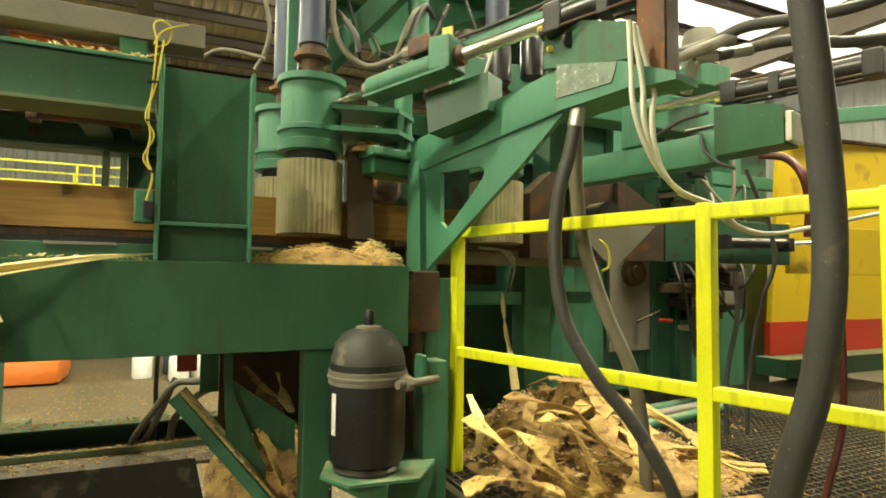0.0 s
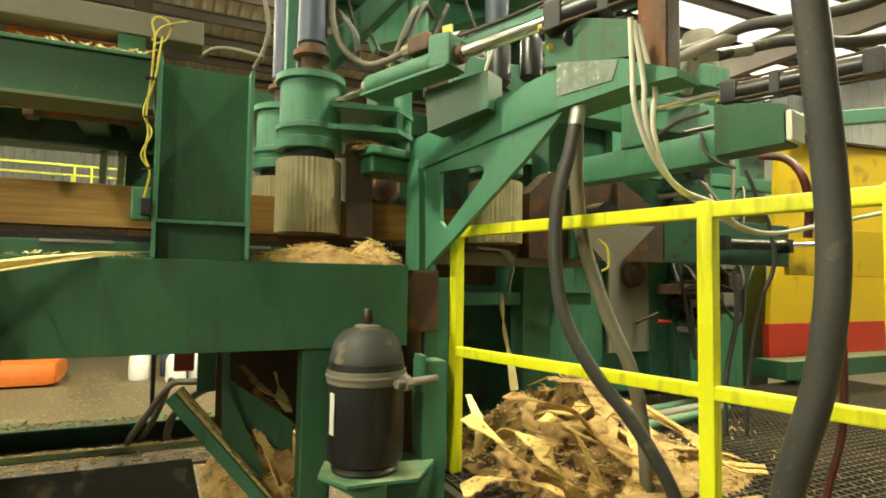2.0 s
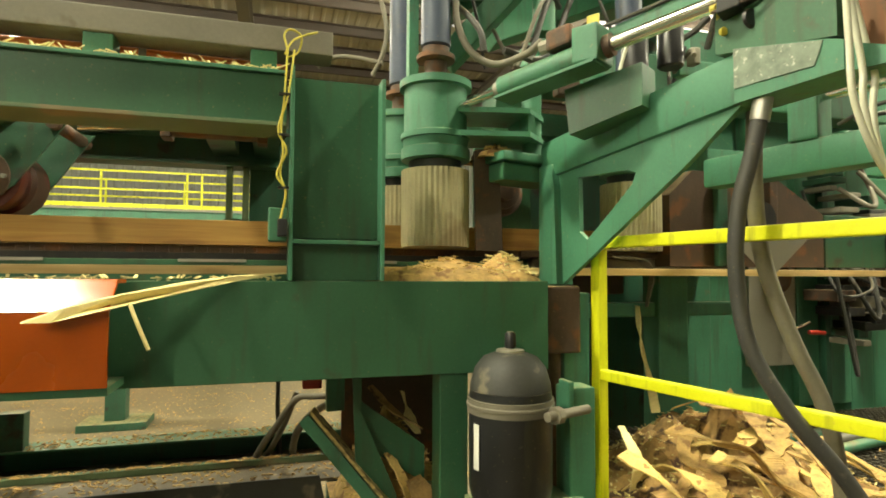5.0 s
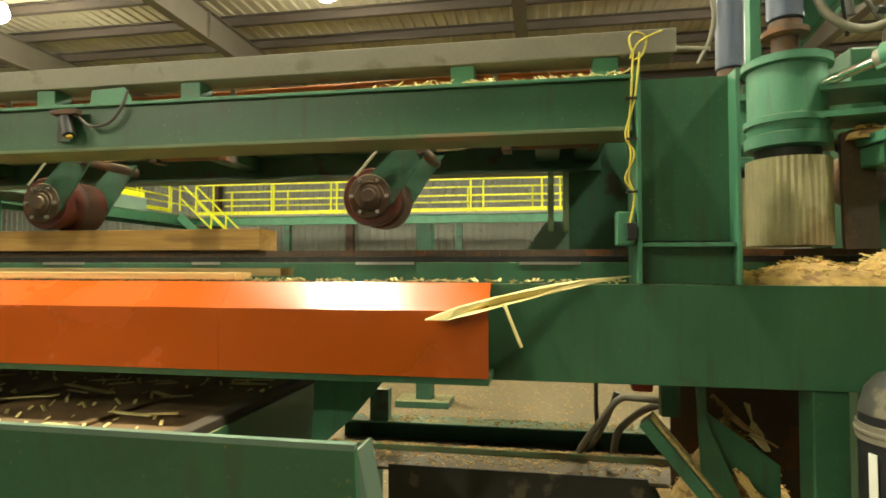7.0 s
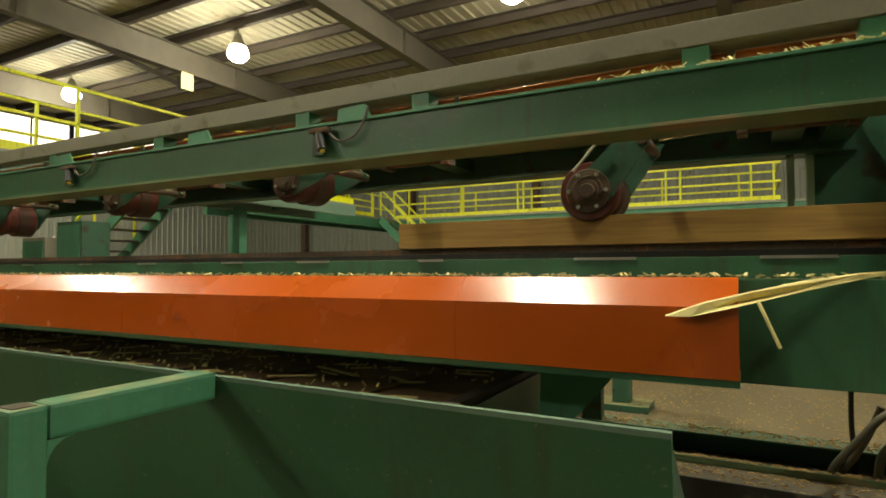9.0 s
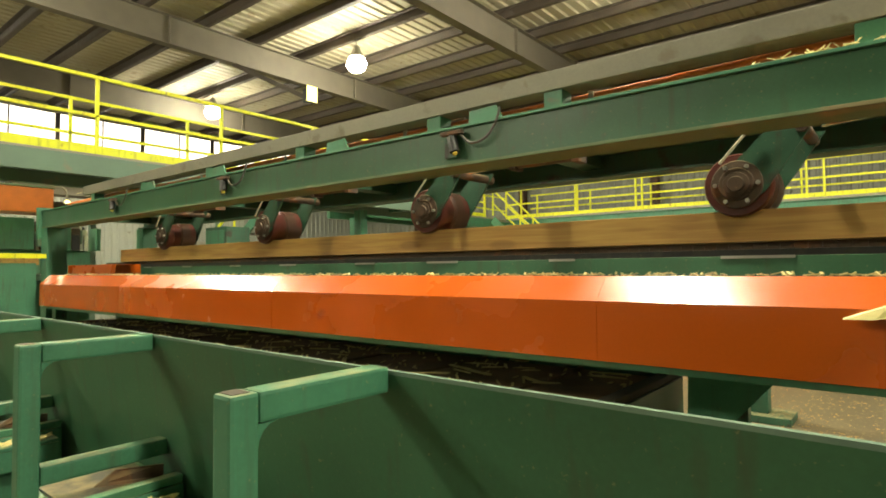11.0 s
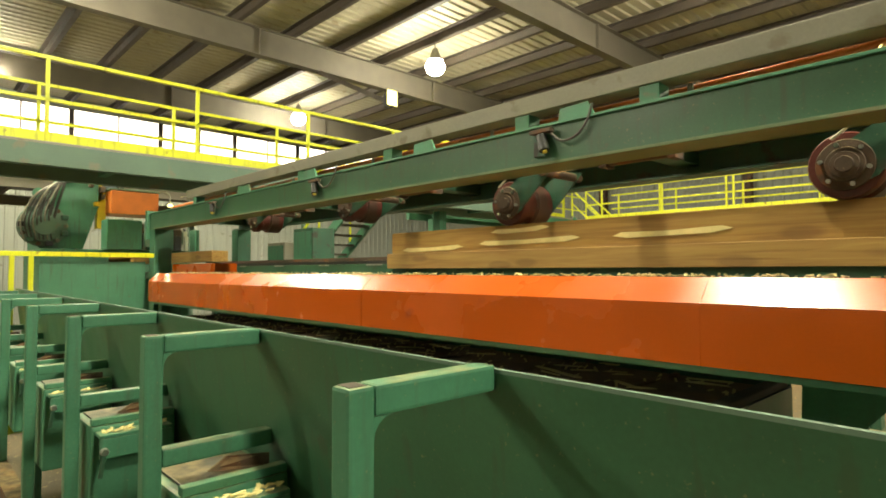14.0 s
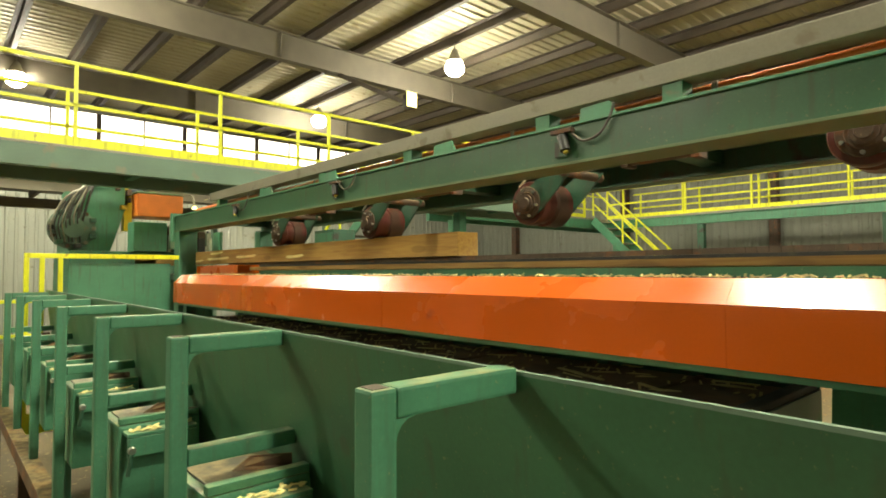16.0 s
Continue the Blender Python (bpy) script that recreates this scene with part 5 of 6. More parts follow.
def feed_roll(x, y, label):
    t = thing("feed_roll", (x, y, 2.63), label, "feed roll", "vertical feed rolls")
    bm = NB()
    n = 40
    prof = []
    for k in range(n * 2):
        a = math.pi * k / n
        r = 0.148 if k % 2 else 0.1445
        prof.append((r * math.cos(a), r * math.sin(a)))
    lo = [bm.verts.new((x + p[0], y + p[1], 2.632)) for p in prof]
    hi = [bm.verts.new((x + p[0], y + p[1], 2.962)) for p in prof]
    for k in range(len(prof)):
        j = (k + 1) % len(prof)
        bm.faces.new((lo[k], lo[j], hi[j], hi[k]))
    bm.faces.new(lo[::-1])
    bm.faces.new(hi)
    part("fluted_drum", bm, ROLLMETAL, t, "pale worn fluted drum")
    part("neck", lathe(NB(), (x, y, 2.963), [(0.11, 0.0), (0.115, 0.02), (0.115, 0.04)], 28), BLACK, t, "", True)
    part("bearing_housing", lathe(NB(), (x, y, 3.004), [(0.13, 0.0), (0.15, 0.004), (0.15, 0.05), (0.138, 0.055), (0.145, 0.09), (0.152, 0.092), (0.152, 0.115), (0.138, 0.12), (0.138, 0.31), (0.158, 0.315), (0.158, 0.345), (0.13, 0.352)], 36), TEAL, t, "", True)
    part("shaft", lathe(NB(), (x, y, 3.357), [(0.075, 0.0), (0.075, 0.02), (0.05, 0.025), (0.05, 0.09), (0.085, 0.095), (0.085, 0.115), (0.06, 0.12), (0.06, 0.15)], 24), RUST, t, "rusty drive coupling", True)
    part("motor", lathe(NB(), (x, y, 3.508), [(0.05, 0), (0.066, 0.01), (0.066, 0.7), (0.05, 0.71)], 24), BLUE, t, "blue-grey hydraulic motor", True)
    return t


FR = feed_roll(1.135, 3.37, "pale fluted vertical feed roll with green bearing housing")
copy_thing(FR, pose(1.10, 3.92, 2.63))
copy_thing(FR, pose(2.17, 3.45, 2.63))
arms = thing("roll_swing_yoke", (1.4, 3.4, 3.1), "green fork arms holding the feed roll", "machine arm")
for z in (3.10, 3.20):
    part("fork_bar", plate(NB(), [(1.20, 3.24, z), (1.50, 3.18, z), (1.62, 3.30, z), (1.62, 3.42, z), (1.25, 3.48, z)], (0, 0, 0.022)), TEAL, arms)
part("fork_web", box(NB(), 1.50, 1.53, 3.20, 3.42, 3.123, 3.199), TEAL, arms)
part("pin_post", rod(NB(), (1.575, 3.33, 3.0), (1.575, 3.33, 3.46), 0.045), TEAL, arms, "", True)
part("shelf", arm_box(-0.34, -0.10, -0.2, 0.16, 3.0, 3.04, 0, 0.008), TEAL, arms)
part("shelf_box", arm_box(-0.30, -0.13, -0.18, 0.14, 2.92, 2.999, 0, 0.01), GREEN, arms)
part("scraper_plate", plate(NB(), [(1.30, 3.30, 2.62), (1.44, 3.34, 2.62), (1.42, 3.34, 3.09), (1.29, 3.30, 3.05)], (0.004, 0.03, 0)), RUST, arms, "rusty scraper plate")

fr = thing("machine_frame", (2.6, 4.2, 0), "heavy green steel frame of the log canter", "machine frame")
part("diagonal_beam", bar(NB(), (1.242, 3.600, 3.536), (1.628, 3.450, 3.976), 0.11, 0.11, 0.008), TEAL, fr)
part("top_post", rod(NB(), (1.699, 3.450, 3.674), (1.692, 3.450, 4.144), 0.055), TEAL, fr, "", True)
part("tall_post", box(NB(), 1.03, 1.075, 3.44, 3.50, 3.357, 4.3, 0.004), TEAL, fr)
part("cross_beam", box(NB(), 0.9, 2.6, 4.28, 4.42, 3.40, 3.55, 0.008), GREEN, fr)
part("upper_beam", bar(NB(), (1.75, 3.75, 3.62), (4.7, 3.99, 3.70), 0.2, 0.26, 0.01), TEAL, fr)
part("upper_beam", bar(NB(), (2.3, 4.6, 3.95), (7.2, 4.9, 4.05), 0.2, 0.2, 0.01), TEAL, fr)
part("roof_beam", bar(NB(), (1.2, 4.3, 4.25), (3.2, 3.4, 4.25), 0.14, 0.16, 0.01), GREEN, fr)
for x, y in ((1.75, 4.05), (3.05, 4.15), (4.62, 4.3)):
    part("column", box(NB(), x - 0.11, x + 0.11, y - 0.11, y + 0.11, 0, 3.6, 0.01), TEAL if x > 3 else GREEN, fr)
part("side_panel", box(NB(), 3.2, 4.5, 4.18, 4.22, 1.6, 3.25, 0.006), TEAL, fr)
part("panel_rib", box(NB(), 3.95, 4.0, 4.12, 4.179, 1.6, 3.2, 0.004), TEAL, fr)
part("panel_rib", box(NB(), 4.2, 4.25, 4.12, 4.179, 1.6, 3.2, 0.004), DARKGREEN, fr)
part("hatch", box(NB(), 3.45, 3.85, 4.15, 4.179, 2.75, 3.12, 0.008), TEAL, fr)
part("hatch_latch", box(NB(), 3.52, 3.60, 4.135, 4.149, 2.86, 2.98, 0.004), GALV, fr)
part("bearing_plate", box(NB(), 3.55, 3.95, 4.13, 4.175, 1.9, 2.68, 0.006), GALV, fr, "dirty bare steel bearing plate")
b = part("bearing", lathe(NB(), (3.77, 4.06, 2.50), [(0.03, 0), (0.05, 0.0), (0.055, 0.02), (0.10, 0.025), (0.11, 0.069)], 24, "y"), RUST, fr, "rusty round bearing", True)
part("back_panel", box(NB(), 3.0, 6.1, 4.70, 4.74, 1.2, 4.45), DARKGREEN, fr)
for x in (3.4, 4.0, 4.7, 5.5):
    part("panel_post", box(NB(), x, x + 0.1, 4.6, 4.699, 1.2, 4.4, 0.006), TEAL, fr)
for z in (3.35, 3.95):
    part("panel_girt", box(NB(), 3.0, 6.1, 4.52, 4.599, z, z + 0.12, 0.006), TEAL, fr)
part("guard_header", bar(NB(), (5.7, 4.12, 3.93), (9.4, 4.12, 4.6), 0.12, 0.14, 0.008), TEAL, fr)
part("crown_beam", bar(NB(), (1.602, 4.000, 3.915), (3.015, 3.900, 4.529), 0.16, 0.22, 0.008), TEAL, fr)
part("crown_beam", bar(NB(), (1.336, 4.300, 4.128), (2.751, 4.300, 4.767), 0.16, 0.2, 0.008), GREEN, fr)
# plate added overhead to keep lamp light off the machine interior
part("crown_plate", box(NB(), 1.5, 3.3, 3.7, 4.7, 4.42, 4.46, 0.004), GREEN, fr)
part("inner_wall", box(NB(), 1.75, 3.2, 4.6, 4.64, 1.0, 3.6), DARKGREEN, fr)
part("inner_guide", box(NB(), 1.9, 2.05, 3.95, 4.1, 1.2, 2.6, 0.01), TEAL, fr)
part("inner_guide", box(NB(), 2.55, 2.75, 3.75, 3.9, 1.2, 2.55, 0.01), TEAL, fr)
part("cross_member", box(NB(), 1.75, 3.1, 3.78, 3.84, 2.28, 2.36, 0.01), TEAL, fr)
part("cross_member", box(NB(), 1.75, 3.1, 3.70, 3.76, 2.52, 2.60, 0.01), GALV, fr)
part("bed_plate", box(NB(), 1.6, 3.1, 3.5, 4.1, 2.602, 2.628), RUST, fr, "rusty bed plate")
part("saw_housing", plate(NB(), [(2.36, 3.40, 2.56), (2.36, 3.40, 2.92), (2.5, 3.40, 3.05), (3.0, 3.40, 3.05), (3.35, 3.40, 2.85), (3.35, 3.40, 2.56)], (0, 0.12, 0)), RUST, fr, "dark rusty saw housing")
part("housing_rib", box(NB(), 2.62, 2.68, 3.36, 3.399, 2.56, 3.04, 0.006), DARKGREEN, fr)
part("housing_rib", box(NB(), 2.95, 3.0, 3.36, 3.399, 2.56, 3.04, 0.006), RUST, fr)
part("housing_motor", rod(NB(), (2.80, 3.26, 2.80), (2.80, 3.399, 2.80), 0.085), BLACK, fr, "", True)
part("infeed_cover", box(NB(), 3.36, 4.55, 3.40, 3.44, 2.56, 2.85, 0.006), DARKGREEN, fr)
part("infeed_guard", box(NB(), 4.552, 8.5, 3.40, 3.44, 2.5, 2.86, 0.006), PYELLOW, fr, "yellow infeed guard")
part("feed_cylinder", rod(NB(), (3.80, 3.35, 2.690), (4.457, 3.35, 2.707), 0.034, 20), BLACK, fr, "black air cylinder", True)
part("feed_rod", rod(NB(), (4.457, 3.35, 2.707), (4.735, 3.35, 2.724), 0.018, 16), CHROME, fr, "", True)
for x in (3.80, 4.42):
    part("feed_cylinder_head", box(NB(), x, x + 0.045, 3.305, 3.398, 2.65, 2.745, 0.006), BLACK, fr)
part("saw_box", box(NB(), 2.0, 2.5, 4.0, 4.5, 2.40, 2.60, 0.02), RUST, fr)
part("chip_head", lathe(NB(), (1.624, 3.80, 2.955), [(0.03, -0.07), (0.05, -0.065), (0.055, -0.03), (0.09, -0.025), (0.095, 0.0), (0.12, 0.01), (0.13, 0.03), (0.13, 0.1), (0.05, 0.11)], 28, "y"), RUST, fr, "rusty round chipping head", True)
part("beam_end_block", box(NB(), 1.50, 1.66, 3.05, 3.25, 2.2, 2.47, 0.01), RUST, fr, "dark rusty end block")
part("pipe_post", rod(NB(), (1.56, 3.14, 1.0), (1.56, 3.14, 2.2), 0.05), RUST, fr, "", True)
part("support_column", box(NB(), 1.62, 1.74, 3.12, 3.24, 0.0, 2.44, 0.006), TEAL, fr)
part("pointed_chute", plate(NB(), [(2.485, 3.200, 2.741), (3.084, 3.200, 2.755), (2.772, 3.200, 2.496)], (0.02, 0.02, 0)), GALV, fr, "dirty pointed chute plate")
for n, (px_, z) in enumerate(((2.2, 3.28), (2.45, 3.30))):
    part("air_canister", lathe(NB(), (px_ - 0.10 - 0.05 * n, 3.30, z + 0.18 + 0.04 * n), [(0.05, 0), (0.062, 0.01), (0.062, 0.2), (0.045, 0.235), (0.03, 0.24)], 20), BLACK, fr, "black canister", True)
for x in (3.35, 3.6):
    part("stub_pipe", rod(NB(), (x + 2.0, 3.9, 2.62), (x + 2.5, 3.85, 2.62), 0.035), STEEL, fr, "", True)
part("cab_column", box(NB(), 4.95, 5.35, 4.4, 4.6, 0, 3.3, 0.01), TEAL, fr)
part("valve_bank", box(NB(), 4.55, 4.95, 4.05, 4.18, 2.2, 3.0, 0.02), BLACK, fr, "dark valve bank")
for i in range(5):
    part("valve_block", box(NB(), 4.58 + 0.07 * (i % 2), 4.72 + 0.07 * (i % 2), 3.97, 4.049, 2.25 + 0.15 * i, 2.36 + 0.15 * i, 0.01), RUST if i % 2 else GALV, fr)
part("red_handle", rod(NB(), (3.802, 3.900, 2.150), (3.930, 3.900, 2.143), 0.014), PRED, fr, "red valve handle", True)
part("handle_rod", rod(NB(), (3.603, 3.900, 2.142), (3.808, 3.900, 2.212), 0.01), RUST, fr, "", True)
mo = thing("gear_motor", (4.0, 3.6, 3.9), "dusty grey finned electric motor on the frame", "motor")
part("motor_body", lathe(NB(), (4.05, 3.72, 4.0), [(0.10, 0), (0.13, 0.01), (0.13, 0.22), (0.11, 0.28), (0.06, 0.30)], 24), GREYHOSE, mo, "", True)
part("motor_base", box(NB(), 3.9, 4.2, 3.58, 3.86, 3.83, 3.998, 0.01), TEAL, mo)
yg = thing("yellow_guard_wall", (6.5, 4.3, 1.7), "tall yellow machine guard with a red lower band", "guard panel")
part("yellow_panel", plate(NB(), [(5.45, 4.2, 2.08), (5.62, 4.2, 3.78), (9.5, 4.2, 3.95), (9.5, 4.2, 2.08)], (0, 0.05, 0)), PYELLOW, yg)
part("red_band", box(NB(), 5.42, 9.5, 4.19, 4.25, 1.78, 2.078, 0.004), PRED, yg)
part("green_sill", box(NB(), 5.3, 9.5, 3.95, 4.25, 1.62, 1.778, 0.006), GREEN, yg)
part("rusty_edge", bar(NB(), (5.62, 4.2, 3.80), (9.5, 4.2, 3.97), 0.06, 0.03), RUST, yg)
part("guard_leg", box(NB(), 5.5, 5.6, 4.0, 4.1, 0, 1.619), GREEN, yg)
part("guard_leg", box(NB(), 9.3, 9.4, 4.0, 4.1, 0, 1.619), GREEN, yg)

# hoses
hs = thing("large_black_hose", (1.8, 1.48, 2.5), "thick black dusty rubber hose hanging by the rail", "hose")
part("hose", hose(NB(), [(1.744, 1.465, 3.195), (1.764, 1.463, 3.065), (1.791, 1.461, 2.888), (1.820, 1.460, 2.676), (1.833, 1.462, 2.523), (1.833, 1.471, 2.369), (1.833, 1.502, 2.200), (1.824, 1.549, 2.034), (1.843, 1.605, 1.851)], 0.033, 16), RUBBER, hs, "", True)
part("paint_mark", rod(NB(), (1.8355, 1.583, 1.925), (1.838, 1.590, 1.902), 0.0342, 20), YCABLE, hs, "faded yellow paint mark", True)
hs = thing("black_hose", (1.9, 2.33, 2.4), "black hydraulic hose drooping over the rail", "hose", "drooping hoses")
part("hose", hose(NB(), [(1.842, 2.311, 3.021), (1.821, 2.328, 2.883), (1.790, 2.351, 2.725), (1.786, 2.364, 2.528), (1.809, 2.344, 2.313), (1.888, 2.285, 2.125), (2.001, 2.221, 1.959), (2.103, 2.174, 1.774), (2.168, 2.153, 1.605)], 0.024, 12), RUBBER, hs, "", True)
part("fitting", rod(NB(), (1.845, 2.309, 3.040), (1.836, 2.317, 2.971), 0.028), STEEL, hs, "", True)
hs = thing("black_hose", (2.0, 2.35, 2.4), "grey dusty hydraulic hose behind the rail", "hose", "drooping hoses")
part("hose", hose(NB(), [(1.913, 2.410, 3.034), (1.940, 2.445, 2.789), (2.008, 2.481, 2.560), (2.095, 2.456, 2.301), (2.186, 2.426, 2.086), (2.238, 2.417, 1.827), (2.256, 2.423, 1.568)], 0.026, 12), GREYHOSE, hs, "", True)
for i, (o, r_) in enumerate(((0, 0), (12, 4), (24, -3))):
    hs = thing("white_hose", (2.0, 2.1, 2.9), "milky white plastic air hose", "hose", "white air hoses")
    part("hose", hose(NB(), [(1.806, 2.030, 3.220), (1.816, 2.033, 3.084), (1.830, 2.035, 2.947), (1.907, 2.040, 2.808), (2.059, 2.074, 2.728), (2.282, 2.128, 2.700), (2.483, 2.204, 2.648), (2.693, 2.220, 2.628), (2.924, 2.167, 2.667), (3.225, 2.081, 2.735), (3.515, 1.999, 2.801)], 0.0085, 10), WHITEHOSE, hs, "", True)
    for c in hs.children:
        for v in c.data.vertices:
            f = max(0.0, 1 - abs(v.co.z - 0.12) / 0.35)
            v.co.x += 0.055 * i * f + 0.003 * i
            v.co.y += 0.012 * (i - 1)
for pts, r_, mat, lab in (
        ([(2.620, 2.591, 3.468), (2.758, 2.525, 3.521), (2.807, 2.391, 3.548), (2.890, 2.244, 3.536), (3.040, 2.065, 3.550), (3.243, 1.967, 3.643)], 0.025, RUBBER, "black hydraulic hose with steel fitting"),
        ([(2.783, 2.517, 3.458), (2.922, 2.452, 3.498), (2.988, 2.312, 3.491), (3.108, 2.150, 3.445), (3.364, 2.030, 3.483)], 0.025, RUBBER, "black hydraulic hose with steel fitting"),
        ([(1.214, 3.327, 3.768), (1.219, 3.332, 3.635), (1.271, 3.316, 3.503), (1.370, 3.274, 3.430), (1.473, 3.171, 3.447), (1.514, 3.096, 3.480)], 0.016, GREYHOSE, "grey looped hydraulic hose"),
        ([(1.150, 3.465, 3.789), (1.241, 3.373, 3.712), (1.312, 3.292, 3.583), (1.332, 3.288, 3.491)], 0.014, RUBBER, "black looped hose by the motors"),
        ([(0.961, 3.766, 3.882), (0.987, 3.762, 3.735), (0.970, 3.777, 3.617), (0.924, 3.804, 3.513)], 0.012, GREYHOSE, "grey hose by the motors"),
        ([(0.662, 3.920, 3.568), (0.741, 3.882, 3.614), (0.835, 3.839, 3.609), (0.971, 3.779, 3.572)], 0.012, GREYHOSE, "grey hose over the column"),
        ([(3.519, 2.859, 3.145), (3.553, 2.735, 3.109), (3.541, 2.637, 3.000), (3.578, 2.628, 2.853), (3.579, 2.638, 2.676)], 0.022, REDRUST, "reddish brown hose at the guard"),
        ([(2.908, 2.084, 2.312), (2.922, 2.088, 2.117), (2.926, 2.100, 1.879), (2.884, 2.131, 1.662), (2.859, 2.151, 1.510)], 0.014, REDRUST, "reddish brown hose hanging to the grating"),
        ([(3.411, 2.945, 2.498), (3.433, 2.949, 2.247), (3.398, 2.979, 1.994), (3.389, 2.992, 1.837), (3.40, 3.0, 1.59)], 0.014, RUBBER, "thin black hose on the valves"),
        ([(3.450, 2.895, 3.065), (3.528, 2.870, 2.877), (3.580, 2.853, 2.752), (3.610, 2.852, 2.532), (3.546, 2.894, 2.311), (3.50, 2.93, 1.95), (3.50, 2.95, 1.59)], 0.012, RUBBER, "thin black hose on the valves"),
        ([(0.816, 4.055, 1.870), (0.678, 4.119, 1.865), (0.589, 4.160, 1.846), (0.489, 4.214, 1.698), (0.396, 4.265, 1.545), (0.380, 4.278, 1.438), (0.470, 4.240, 1.393), (0.595, 4.182, 1.395)], 0.018, GREYHOSE, "grey dusty hose under the beam"),
        ([(0.594, 4.267, 1.864), (0.541, 4.300, 1.706), (0.466, 4.343, 1.548), (0.406, 4.376, 1.453), (0.376, 4.397, 1.327)], 0.016, GREYHOSE, "grey dusty hose under the beam"),
        ([(0.824, 4.164, 1.836), (0.711, 4.219, 1.772), (0.601, 4.276, 1.644), (0.577, 4.296, 1.487), (0.585, 4.296, 1.408)], 0.020, GREYHOSE, "grey dusty hose under the beam"),
        ([(0.499, 4.411, 2.040), (0.496, 4.428, 1.748), (0.508, 4.434, 1.553), (0.512, 4.450, 1.229)], 0.013, RUBBER, "black hose under the beam"),
        ([(2.032, 3.178, 3.677), (1.985, 3.208, 3.533), (1.962, 3.225, 3.419), (1.935, 3.201, 3.279)], 0.008, WHITEHOSE, "thin pale air hose on the arm"),
        ([(2.585, 3.093, 2.649), (2.627, 3.077, 2.605), (2.638, 3.077, 2.516), (2.607, 3.092, 2.487)], 0.007, YCABLE, "thin yellow cable on the machine"),
        ([(3.717, 2.655, 3.218), (3.470, 2.871, 3.333), (3.271, 2.964, 3.299), (3.128, 3.031, 3.266)], 0.012, RUBBER, "black cable over the arm"),
):
    hs = thing("hydraulic_hose", pts[0], lab, "hose", "machine hoses")
    part("hose", hose(NB(), pts, r_, 10), mat, hs, "", True)
for a, b in (((2.609, 2.598, 3.443), (2.807, 2.447, 3.527)), ((2.707, 2.575, 3.452), (2.922, 2.452, 3.490))):
    f = thing("hose_fitting", a, "brassy steel hose fitting", "fitting", "hose fittings")
    part("nut", rod(NB(), a, b, 0.027, 12), STEEL, f, "", True)
    part("elbow", rod(NB(), a, (Vector(a) + Vector((0.05, 0.1, -0.12))).to_tuple(), 0.028, 12), STEEL, f, "", True)

vb = thing("valve_bank", (4.3, 4.0, 2.3), "cluster of dark hydraulic valves with hoses and cables", "valves")
for i in range(26):
    z = 2.05 + 0.055 * i * 0.9
    x = 4.02 + random.uniform(-0.04, 0.3)
    h_ = random.uniform(0.03, 0.09)
    part("valve_block", box(NB(), x, x + random.uniform(0.06, 0.2), 3.92 - random.uniform(0, 0.08), 4.11, z, z + h_, 0.008), random.choice([BLACK, RUST, GALV, DARKGREEN, BLACK]), vb)
for i in range(9):
    x0_, z0_ = 4.05 + random.uniform(0, 0.3), 2.3 + random.uniform(0, 1.0)
    x1_ = x0_ + random.uniform(-0.5, 0.7)
    part("valve_hose", hose(NB(), [(x0_, 3.9, z0_), ((x0_ + x1_) / 2, 3.75, z0_ - random.uniform(0.1, 0.45)), (x1_, 3.85, z0_ + random.uniform(-0.3, 0.5)), (x1_ + 0.1, 4.1, z0_ + random.uniform(0.0, 0.6))], random.uniform(0.008, 0.018), 8), random.choice([RUBBER, RUBBER, BLACK, GREYHOSE]), vb, "", True)
tc = thing("arm_hose_bundle", (1.5, 3.4, 3.4), "tangled dark hoses and small fittings on the machine top", "hoses")
for i in range(16):
    a_ = Vector((random.uniform(1.35, 2.5), random.uniform(3.2, 4.0), random.uniform(3.35, 3.75)))
    b_ = a_ + Vector((random.uniform(-0.3, 0.5), random.uniform(-0.3, 0.3), random.uniform(-0.1, 0.5)))
    m_ = (a_ + b_) / 2 + Vector((0, -0.05, random.uniform(-0.2, 0.15)))
    part("bundle_hose", hose(NB(), [a_, m_, b_], random.uniform(0.007, 0.017), 8), random.choice([RUBBER, RUBBER, GREYHOSE, BLACK]), tc, "", True)
for i in range(12):
    p_ = Vector((random.uniform(1.4, 2.5), random.uniform(3.25, 3.7), random.uniform(3.3, 3.6)))
    part("fitting_block", box(NB(), p_.x, p_.x + random.uniform(0.04, 0.12), p_.y, p_.y + 0.06, p_.z, p_.z + random.uniform(0.04, 0.1), 0.008), random.choice([BLACK, RUST, TEAL, GREEN, GALV]), tc)

# ---- bark, strips and chips ----


